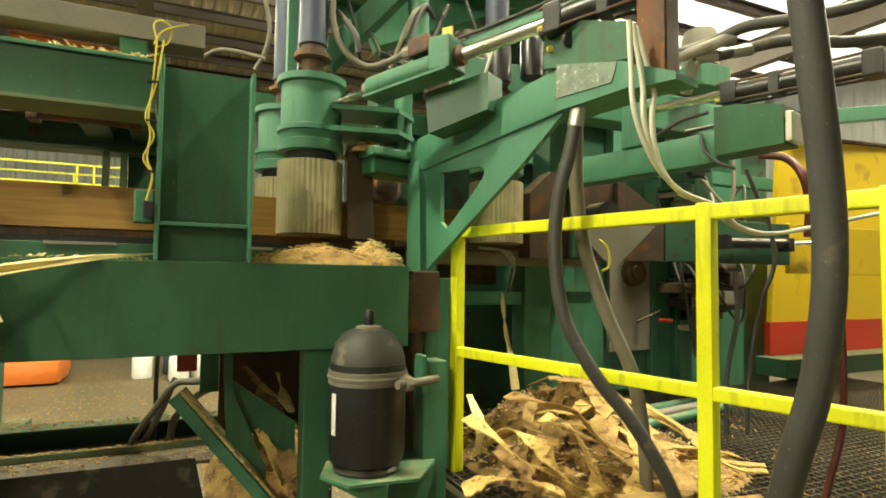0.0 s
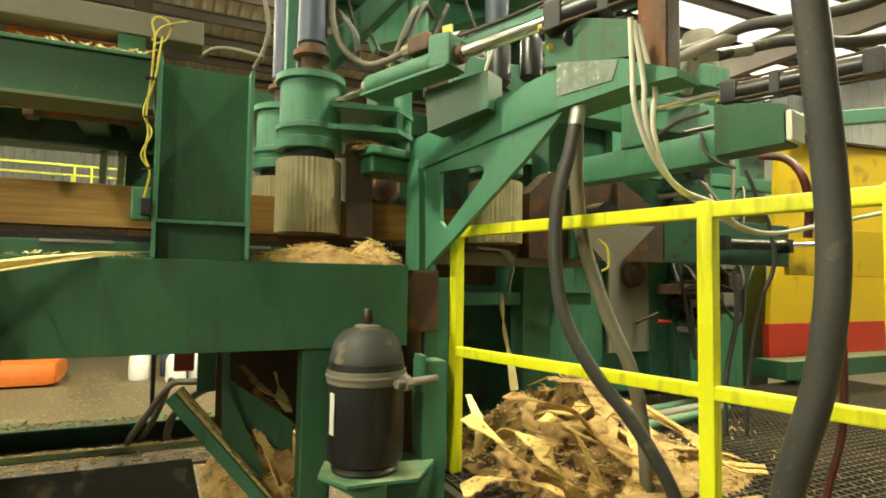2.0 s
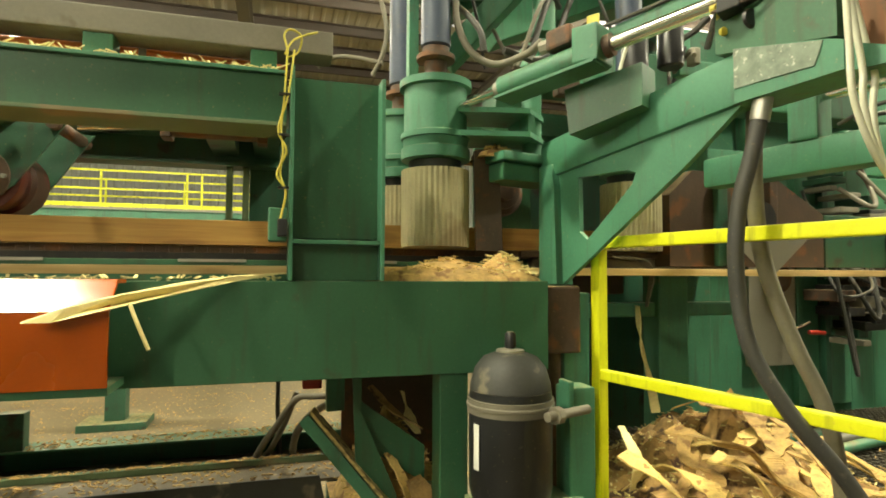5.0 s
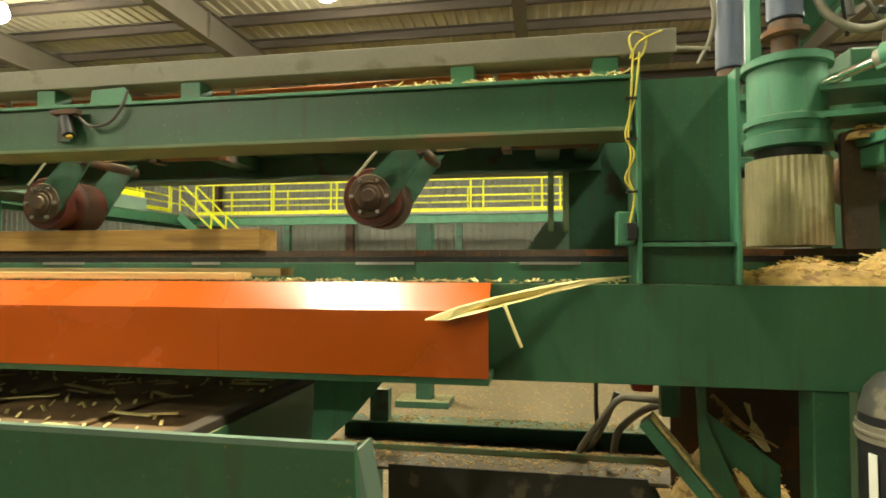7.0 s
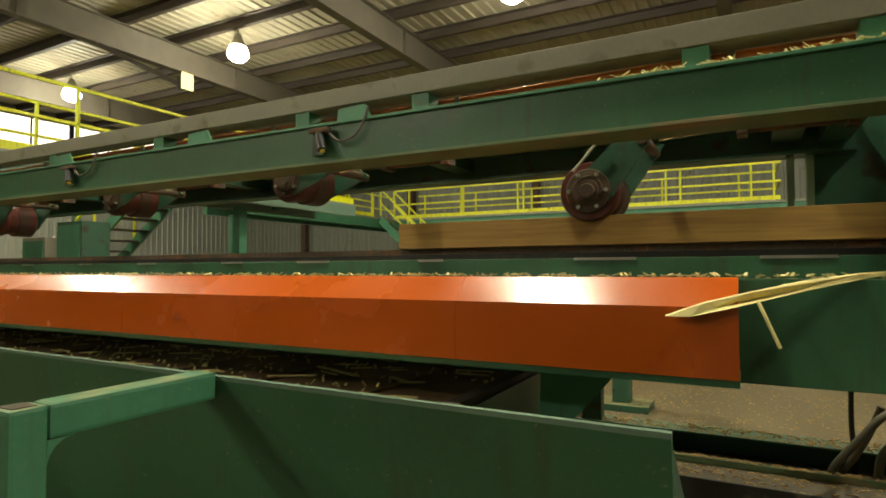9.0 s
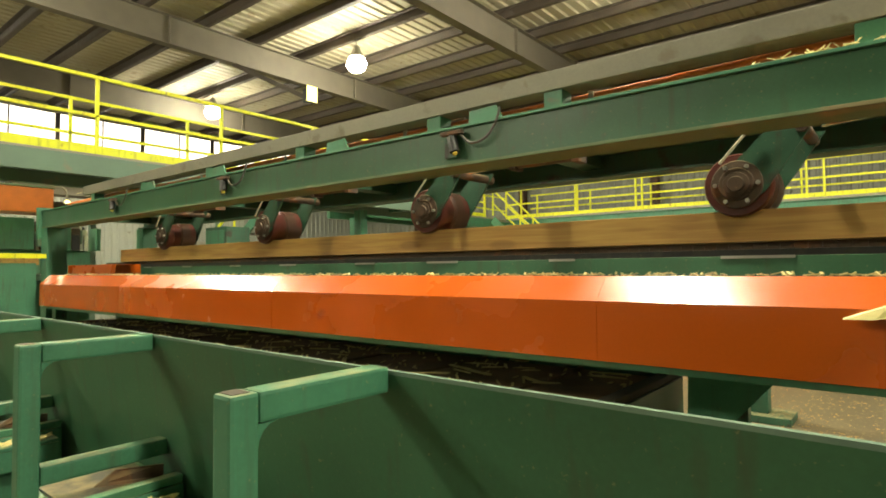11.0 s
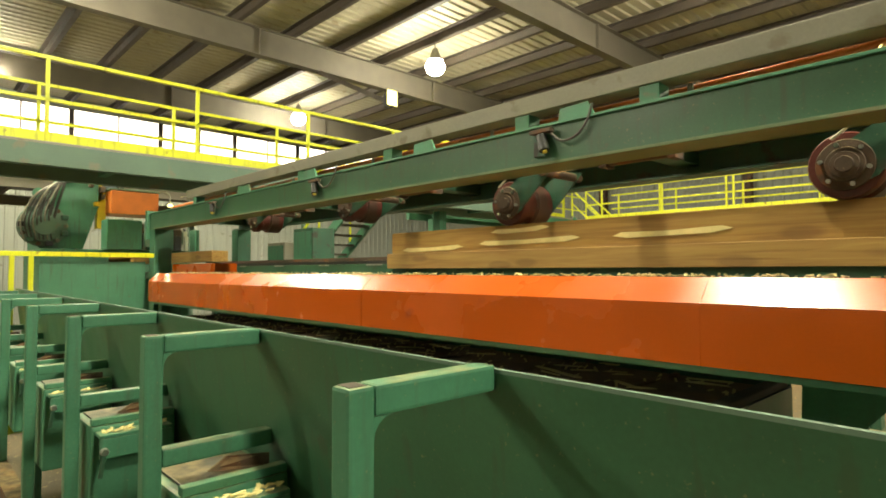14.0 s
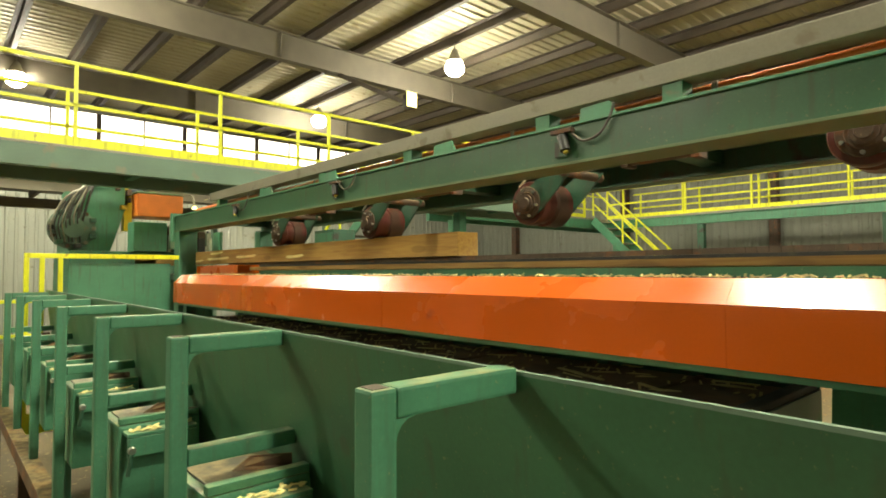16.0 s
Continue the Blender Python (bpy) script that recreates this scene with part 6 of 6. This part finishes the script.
def heap(name, cx, cy, rx, ry, z, h, mat, label, seed, n=46, rough=1.6, scatter=380, size=1.0):
    bm = NB()
    grid = []
    for i in range(n + 1):
        row = []
        for j in range(n + 1):
            u, v = 2 * i / n - 1, 2 * j / n - 1
            d = math.sqrt(u * u + v * v)
            p = Vector((cx + rx * u, cy + ry * v, z))
            q = p * 3.1 + Vector((seed, seed * 2.3, 0))
            hh = max(0.0, 1 - d) ** 0.8 * (0.65 + 0.8 * noise.noise(q)) + rough * 0.10 * max(0.0, 1 - d * 0.9) * (noise.noise(q * 5.0) + 0.6 * noise.noise(q * 13.0))
            row.append(bm.verts.new((p.x, p.y, z + h * hh - (0.02 if d > 0.97 else 0))))
        grid.append(row)
    for i in range(n):
        for j in range(n):
            bm.faces.new((grid[i][j], grid[i + 1][j], grid[i + 1][j + 1], grid[i][j + 1]))
    sc = NB()
    for m in range(scatter):
        i, j = random.randrange(3, n - 3), random.randrange(3, n - 3)
        p = grid[i][j].co
        if p.z < z + 0.012:
            continue
        a, s = random.uniform(0, 6.28), random.uniform(0.015, 0.09) * size
        tilt = random.uniform(-0.4, 0.5)
        q = p + Vector((s * math.cos(a), s * math.sin(a), 0.4 * s * tilt))
        bar(sc, p + Vector((0, 0, 0.006)), q + Vector((0, 0, 0.008)), random.uniform(0.005, 0.02) * size, 0.004, 0)
    if scatter:
        solo(name + "_slivers", sc, random.choice([PEEL, STRIP]), "pale slivers on the wood waste heap", "wood slivers", kind="stuff")
    return solo(name, bm, mat, label, "wood waste", kind="stuff", smooth=True)


heap("bark_heap", 2.42, 3.10, 0.62, 0.72, WALK - 0.01, 0.42, BARK, "heap of stringy brown bark on the walkway", 1.7, 70, 2.2, 1500, 0.36)
heap("chip_heap", 2.62, 2.80, 0.50, 0.42, WALK - 0.01, 0.17, CHIPS, "spill of pale wood chips on the grating", 4.1, 60, 2.2, 900, 0.4)
heap("beam_chips", 1.17, 3.26, 0.36, 0.26, 2.488, 0.15, CHIPS, "brown sawdust and chips piled on the conveyor beam", 2.2, 40, 0.8, 320, 0.32)
heap("beam_chips", 1.40, 3.22, 0.14, 0.2, 2.488, 0.12, CHIPS, "pale chips piled against the machine", 6.2, 30, 0.8, 220, 0.4)
heap("chute_bark", 0.99, 3.62, 0.26, 0.30, 1.50, 0.42, CHIPS, "bark and strips caught in the chute", 3.3, 36, 2.0, 500, 0.4)


heap("shelf_chips", 1.40, 3.36, 0.10, 0.12, 3.041, 0.05, CHIPS, "pale chips on the green shelf", 5.2, 24, 0.8, 160, 0.3)


def strip(pts, w, mat, label, roll=0.0, wob=0.35):
    line_ = smooth_line(pts, 7)
    bm = NB()
    prev = None
    for i, p in enumerate(line_):
        d = (line_[min(i + 1, len(line_) - 1)] - line_[max(i - 1, 0)]).normalized()
        side = d.cross(Vector((0, 0, 1)))
        side = side.normalized() if side.length > 1e-3 else Vector((1, 0, 0))
        up = side.cross(d)
        a = roll + wob * math.sin(i * 0.35 + len(pts))
        s = side * math.cos(a) + up * math.sin(a)
        ww = w * (0.8 + 0.35 * noise.noise(p * 9) + 0.35 * noise.noise(p * 45))
        ring = [bm.verts.new(p + s * ww / 2), bm.verts.new(p - s * ww / 2), bm.verts.new(p - s * ww / 2 + up * 0.006), bm.verts.new(p + s * ww / 2 + up * 0.006)]
        if prev:
            for k in range(4):
                bm.faces.new((prev[k], prev[(k + 1) % 4], ring[(k + 1) % 4], ring[k]))
        else:
            bm.faces.new(ring[::-1])
        prev = ring
    bm.faces.new(prev)
    return solo("bark_strip", bm, mat, label, "bark strip", "bark strips")


for pts, w, mat in (
        ([(1.856, 3.026, 1.660), (1.881, 2.803, 1.800), (1.836, 2.528, 1.820), (1.917, 2.483, 1.700), (2.017, 2.495, 1.620)], 0.10, STRIP),
        ([(1.902, 2.607, 1.900), (1.949, 2.491, 1.880), (2.008, 2.450, 1.760), (2.069, 2.476, 1.640), (2.024, 2.519, 1.600)], 0.09, STRIP),
        ([(1.626, 2.718, 1.900), (1.672, 2.600, 1.860), (1.749, 2.489, 1.780), (1.936, 2.507, 1.700)], 0.06, STRIP),
        ([(1.796, 2.687, 1.980), (1.834, 2.507, 1.980), (2.056, 2.596, 1.900), (2.189, 2.619, 1.780), (2.353, 2.570, 1.660)], 0.08, CHIPS),
        ([(1.594, 2.675, 1.640), (1.695, 2.638, 1.680), (1.817, 2.555, 1.680), (1.948, 2.524, 1.620)], 0.09, STRIP),
        ([(1.972, 2.611, 1.860), (2.309, 2.709, 1.720), (2.413, 2.568, 1.630), (2.572, 2.523, 1.600)], 0.09, CHIPS),
        ([(1.696, 2.832, 1.960), (1.691, 2.724, 1.860), (1.716, 2.793, 1.740)], 0.035, PEEL),
        ([(2.270, 3.550, 2.356), (2.290, 3.550, 2.163), (2.305, 3.500, 1.978), (2.301, 3.450, 1.830)], 0.05, PEEL),
        ([(2.041, 3.400, 2.600), (2.187, 3.400, 2.589), (2.252, 3.400, 2.514), (2.224, 3.400, 2.360)], 0.06, GALV),
        ([(1.774, 2.733, 1.750), (1.797, 2.602, 1.720), (1.781, 2.537, 1.660)], 0.07, BARK),
        ([(2.256, 2.700, 1.800), (2.380, 2.665, 1.700), (2.776, 2.793, 1.620), (2.872, 2.730, 1.600)], 0.06, STRIP),
        ([(0.876, 3.500, 2.022), (0.971, 3.450, 1.922), (1.091, 3.400, 1.847)], 0.05, BARK),
        ([(1.043, 3.600, 1.972), (1.072, 3.600, 1.861), (1.106, 3.550, 1.788)], 0.07, PEEL),
        ([(0.933, 3.400, 1.760), (0.989, 3.350, 1.669), (1.033, 3.300, 1.533)], 0.05, STRIP),
        ([(1.038, 3.350, 1.664), (1.080, 3.300, 1.575), (1.095, 3.300, 1.452)], 0.10, BARK),
):
    strip(pts, w, mat, "long torn strip of bark draped over the heap")


def ribbon(x0, y0, ang, length, w, mat, lift):
    """A broad torn ribbon of bark lying over the heap."""
    pts = []
    for k in range(6):
        d = length * k / 5
        a = ang + 0.9 * noise.noise(Vector((x0 * 7 + k * 0.5, y0 * 5, 3.0)))
        x, y = x0 + d * math.cos(a), y0 + d * math.sin(a)
        u = math.sqrt(((x - 2.42) / 0.62) ** 2 + ((y - 3.10) / 0.72) ** 2)
        pts.append(Vector((x, y, WALK + 0.02 + lift + 0.36 * max(0.0, 1 - u) ** 0.8)))
    strip(pts, w, mat, "broad torn ribbon of stringy bark on the heap", random.uniform(-0.12, 0.12), 0.06)


random.seed(77)
for i in range(17):
    th = random.uniform(0, 6.28)
    rr_ = random.uniform(0.05, 0.8)
    ribbon(2.42 + 0.5 * rr_ * math.cos(th), 2.95 + 0.6 * rr_ * math.sin(th), random.uniform(-2.5, -0.2), random.uniform(0.35, 0.75),
           random.uniform(0.05, 0.10), random.choice([STRIP, CHIPS, CHIPS]), random.uniform(0.0, 0.06))
sp = thing("pale_splinter", (0.2, 2.9, 2.5), "long pale wood splinter hanging over the guard", "splinter")
bm = NB()
top = [(-0.177, 2.750, 2.379), (-0.073, 2.760, 2.419), (0.050, 2.800, 2.451), (0.193, 2.900, 2.483), (0.347, 3.000, 2.505), (0.509, 3.100, 2.516)]
low = [(-0.107, 2.750, 2.380), (-0.001, 2.760, 2.406), (0.077, 2.800, 2.426), (0.202, 2.900, 2.457), (0.357, 3.000, 2.491)]
plate(bm, top + low[::-1], (0.0, 0.007, 0.004))
part("splinter_body", bm, PEEL, sp)
part("thread", hose(NB(), [(0.073, 2.800, 2.428), (0.091, 2.790, 2.384), (0.109, 2.790, 2.339), (0.127, 2.790, 2.295)], 0.006, 6), PEEL, sp)
bm = NB()
for i in range(700):
    x, y = random.uniform(-6.9, 0.5), 2.99 + abs(random.gauss(0, 0.16))
    if y > 3.46:
        continue
    a, s = random.uniform(0, 3.14), random.uniform(0.012, 0.05)
    z = 2.4985 if y < 3.14 else 2.489
    bar(bm, (x, y, z), (x + s * math.cos(a), y + 0.4 * s * math.sin(a), z + random.uniform(0, 0.012)), 0.010, 0.004, 0)
for i in range(500):
    x = random.uniform(-6.9, 0.5)
    y, z = random.choice(((3.05, 3.219), (3.08, 3.219), (3.1, 3.351)))
    a, s = random.uniform(0, 3.14), random.uniform(0.008, 0.03)
    bar(bm, (x, y, z), (x + s * math.cos(a), y + 0.3 * s * math.sin(a), z + random.uniform(0, 0.006)), 0.006, 0.003, 0)
for i in range(260):
    x, y = random.uniform(-0.45, 0.5), random.uniform(2.99, 3.13)
    a, s = random.uniform(0, 3.14), random.uniform(0.012, 0.05)
    bar(bm, (x, y, 3.217), (x + s * math.cos(a), y + 0.5 * s * math.sin(a), 3.219 + random.uniform(0, 0.022)), 0.009, 0.003, 0)
solo("line_chips", bm, PEEL, "pale shavings scattered along the conveyor line", "wood chips", kind="stuff")
bm = NB()
for i in range(1300):
    x, y = random.uniform(-7, 3), random.uniform(4.8, 18)
    a, s = random.uniform(0, 3.14), random.uniform(0.02, 0.06)
    bar(bm, (x, y, 0.004), (x + s * math.cos(a), y + s * math.sin(a), 0.008), 0.02, 0.005, 0)
for i in range(900):
    x, (y, z) = random.uniform(-1.05, 1.0), random.choice(((random.uniform(4.385, 4.55), 1.613), (random.uniform(3.98, 4.23), 1.486), (random.uniform(4.24, 4.28), 1.521)))
    a, s = random.uniform(0, 3.14), random.uniform(0.008, 0.035)
    bar(bm, (x, y, z), (x + s * math.cos(a), y + 0.4 * s * math.sin(a), z + random.uniform(0.001, 0.008)), 0.012, 0.003, 0)
for i in range(420):
    x, y = random.uniform(1.7, 3.8), random.uniform(1.4, 3.6)
    a, s = random.uniform(0, 3.14), random.uniform(0.008, 0.035)
    bar(bm, (x, y, WALK + 0.002), (x + s * math.cos(a), y + s * math.sin(a), WALK + random.uniform(0.002, 0.012)), 0.006, 0.003, 0)
for i in range(3800):
    x, y = random.uniform(-5.5, 3.0), random.uniform(4.9, 14.0)
    if noise.noise(Vector((x * 0.9, y * 0.6, 4.0))) + random.uniform(-0.35, 0.35) < -0.05:
        continue
    flake(bm, (x, y, 0.004), random.uniform(0, 6.28), random.uniform(0.015, 0.05), random.uniform(0.01, 0.025), 0.006)
solo("floor_chips", bm, CHIPS, "pale wood chips scattered over the mill floor", "wood chips", kind="stuff")
for i in range(3):
    c = thing("conduit_pipe", (3.2, 3.3, 1.62), "pale green conduit pipe lying by the walkway", "pipe", "conduit pipes")
    part("pipe", rod(NB(), (2.7 + 0.09 * i, 3.42 - 0.11 * i, 1.62), (3.9, 3.62 - 0.11 * i, 1.62), 0.03), GALV if i == 1 else TEAL, c, "", True)

# ---- under the beam ----
low = thing("lower_channel_frame", (0.0, 4.5, 1.3), "dark green lower channel frame strewn with chips", "machine frame")
part("channel", box(NB(), -1.06, 1.0, 4.5, 4.515, 1.40, 1.60, 0.003), DARKGREEN, low)
part("channel_lip", box(NB(), -1.06, 1.0, 4.38, 4.56, 1.6005, 1.612, 0.002), TEAL, low)
part("tray", box(NB(), -1.06, 1.2, 3.965, 4.49, 1.47, 1.485), CONCRETE, low, "dark tray littered with chips")
part("tray_rail", box(NB(), -1.06, 1.1, 4.24, 4.28, 1.486, 1.52, 0.004), DUSTGREEN, low)
part("front_plate", plate(NB(), [(-0.62, 3.95, 1.505), (0.70, 3.95, 1.505), (0.85, 3.95, 0.8), (-0.62, 3.95, 0.8)], (0, 0.012, 0)), DUSTYBLACK, low, "dark scuffed steel plate")
part("stub_box", box(NB(), -0.862, -0.745, 4.40, 4.48, 1.601, 1.80, 0.004), DARKGREEN, low)
for x in (-0.9, 0.85):
    part("leg", box(NB(), x - 0.06, x + 0.06, 4.517, 4.62, 0, 1.59), DARKGREEN, low)
chute = thing("chip_chute", (0.9, 3.4, 1.5), "green steel chip chute under the conveyor beam", "chute")
part("chute_rail", bar(NB(), (0.60, 3.42, 1.93), (1.30, 3.26, 1.08), 0.10, 0.05), TEAL, chute)
part("chip_layer", bar(NB(), (0.625, 3.414, 1.955), (1.30, 3.26, 1.135), 0.085, 0.014), SAWDUST, chute, "chips lying on the rail")
part("chute_side", plate(NB(), [(0.78, 3.35, 2.14), (0.80, 3.35, 1.70), (0.97, 3.35, 1.52), (0.97, 3.35, 1.60), (0.82, 3.35, 1.95), (0.82, 3.35, 2.14)], (0, 0.012, 0)), GREEN, chute)
part("chute_plate", plate(NB(), [(0.80, 3.40, 2.0), (1.10, 3.40, 1.78), (1.10, 3.40, 1.62), (0.86, 3.40, 1.78)], (0, 0.012, 0)), GREEN, chute)
part("chute_back", box(NB(), 0.80, 1.4, 3.9, 3.92, 1.2, 2.15), RUST, chute, "dark rusty chute back")
part("hanger", box(NB(), 0.70, 0.78, 3.6, 3.66, 1.9, 2.4, 0.004), TEAL, chute)
part("red_box", box(NB(), 0.60, 0.69, 3.72, 3.80, 1.98, 2.08, 0.01), PRED, chute, "small red box")
part("chute_leg", box(NB(), 1.08, 1.14, 3.36, 3.42, 0, 1.62), GREEN, chute)
pad = thing("support_post", (-2.0, 11.6, 0), "green steel post on a bolted base plate", "post")
part("base_plate", box(NB(), -2.5, -1.5, 11.3, 12.0, 0.001, 0.12, 0.01), DARKGREEN, pad)
part("post_body", box(NB(), -2.15, -1.85, 11.5, 11.8, 0.121, 3.4, 0.01), DARKGREEN, pad)
ob_ = thing("orange_hood", (-3.042, 15.612, 0.020), "bright orange rounded cover standing on the floor", "cover")
p_ = (-3.042, 15.612, 0.020)
part("cover_body", box(NB(), p_[0] - 1.8, p_[0] + 1.35, p_[1], p_[1] + 1.5, 0.02, 0.55, 0.2), ORANGE, ob_, "", True)
for i in range(12):
    x, y = random.uniform(-0.5, 1.6), random.uniform(15.5, 19.5)
    s = thing("floor_clutter", (x, y, 0), random.choice(["blue plastic drum on the floor", "pale sack of waste on the floor", "grey metal can on the floor"]), "clutter", "floor clutter")
    part("clutter_body", lathe(NB(), (x, y, 0), [(0.2, 0.0), (0.22, 0.05), (0.22, 0.5), (0.16, 0.62), (0.08, 0.66)], 14), random.choice([BLUE, WHITE, GALV, WHITE]), s, "", True)


# ---- motion ----
def motions():
    def slide(ob, rows):
        o = ORG[ob]
        walk(ob, [(t, pose(x, o.y + dy, o.z + dz, tip, pitch[0] if pitch else 0, 0)) for t, x, dy, dz, tip, *pitch in rows])

    slide(LONG, [(0, 7.9, 0, 0, 0), (3.2, 1.7, 0, 0, 0), (5.3, -8.0, 0, 0, 0), (6.0, -11.0, 0, 0, 0), (16, -11.5, 0, 0, 0)])
    slide(CANT_A, [(0, 18.0, 0, 0, 0), (6.7, -0.4, 0, 0, 0), (7.0, -1.137, 0, 0, 0), (7.5, -2.383, 0, 0, 0), (8.0, -3.6, 0, 0, 0), (10.5, -9.5, 0, 0, 0), (11, -10, 0, 0, 0), (16, -10.2, 0, 0, 0)])
    slide(CANT_B, [(0, 26.0, 0, 0, 0), (8.3, 7.46, 0, 0, 0), (9.0, 5.69, 0, 0, 0), (10.0, 3.12, 0, 0, 0), (12.3, -2.585, 0, 0, 0), (12.9, -4.0, 0, 0, 0), (14.5, -7.9, 0, 0, 0), (16, -8.6, 0, 0, 0)])
    slide(CANT_C, [(0, 38.0, 0, 0, 0), (13.1, 4.64, 0, 0, 0), (13.5, 3.61, 0, 0, 0), (14.1, 1.97, 0, 0, 0), (14.7, 0.3, 0, 0, 0), (15.2, -0.98, 0, 0, 0), (15.7, -2.2, 0, 0, 0), (16, -3.0, 0, 0, 0)])
    slide(SIDE_C, [(0, 38.0, 0, 0.14, 0), (13.1, 4.64, 0, 0.14, 0), (13.5, 3.61, 0, 0.14, 0), (13.8, 2.8, 0, 0.0, 0), (14.1, 1.97, 0, 0, 0), (14.55, 0.75, 0, 0, 0), (14.75, 0.3, -0.08, 0.03, 60), (14.92, 0.0, -0.12, 0.02, 88), (15.15, -0.12, -0.12, 0.02, 88), (16, -0.13, -0.12, 0.02, 88)])
    slide(BOARD_A, [(0, -0.93, -0.07, 0, 0), (8.0, -0.93, -0.07, 0, 0), (8.1, -0.93, -0.14, 0.0, 8), (8.2, -0.88, -0.28, -0.045, 42, 0.4), (8.3, -0.83, -0.45, -0.24, 62, 1.6), (8.4, -0.88, -0.66, -0.42, 35, 1.6), (8.5, -0.95, -0.75, -0.5, 6, 0), (16, -3.5, -0.75, -0.5, 6)])
    slide(BOARD_B, [(0, 18.1, 0.14, 0, 0), (6.5, 0.15, 0.14, 0, 0), (6.7, -0.35, 0.14, 0, 0), (6.85, -0.72, 0.12, 0, 0), (7.0, -0.88, 0.06, 0, 0), (7.3, -0.88, 0, 0, 0), (8.1, -0.9, 0, 0, 0), (8.3, -0.95, -0.20, 0.0, 0), (8.4, -0.94, -0.22, 0.0, 4), (8.5, -0.92, -0.34, -0.02, 26), (8.6, -0.9, -0.49, -0.10, 50, 0.8), (8.7, -0.92, -0.63, -0.30, 60, 2.4), (8.8, -0.94, -0.82, -0.43, 35, 1.6), (8.9, -0.95, -0.92, -0.51, 3), (16, -3.6, -0.92, -0.51, 3)])
    up = 34
    table = [
        [(0, 0), (7.15, 0), (7.35, 12), (7.65, up), (8.4, up), (8.62, 0), (11.6, 0), (11.95, up), (12.72, up), (12.92, 16), (13.05, 12), (15.25, 12), (15.55, 18), (15.9, 32), (16, up)],
        [(0, 0), (7.6, 0), (8.0, 22), (8.5, up), (9.15, up), (9.4, 0), (12.4, 10), (12.75, 28), (13.4, 28), (13.65, 11), (15.8, 11), (16, 12)],
        [(0, 0), (8.2, 0), (8.6, up), (9.7, up), (9.95, 0), (12.95, 0), (13.3, up), (14.0, up), (14.2, 11), (16, 11)],
        [(0, 0), (8.8, 0), (9.2, up), (10.3, up), (10.55, 0), (13.5, 0), (13.9, up), (14.6, up), (14.8, 11), (16, 11)],
    ]
    for ob, rows in zip(ROLLERS, table):
        o = ORG[ob]
        walk(ob, [(t, pose(o.x, o.y, o.z, 0, a, 0)) for t, a in rows])


motions()
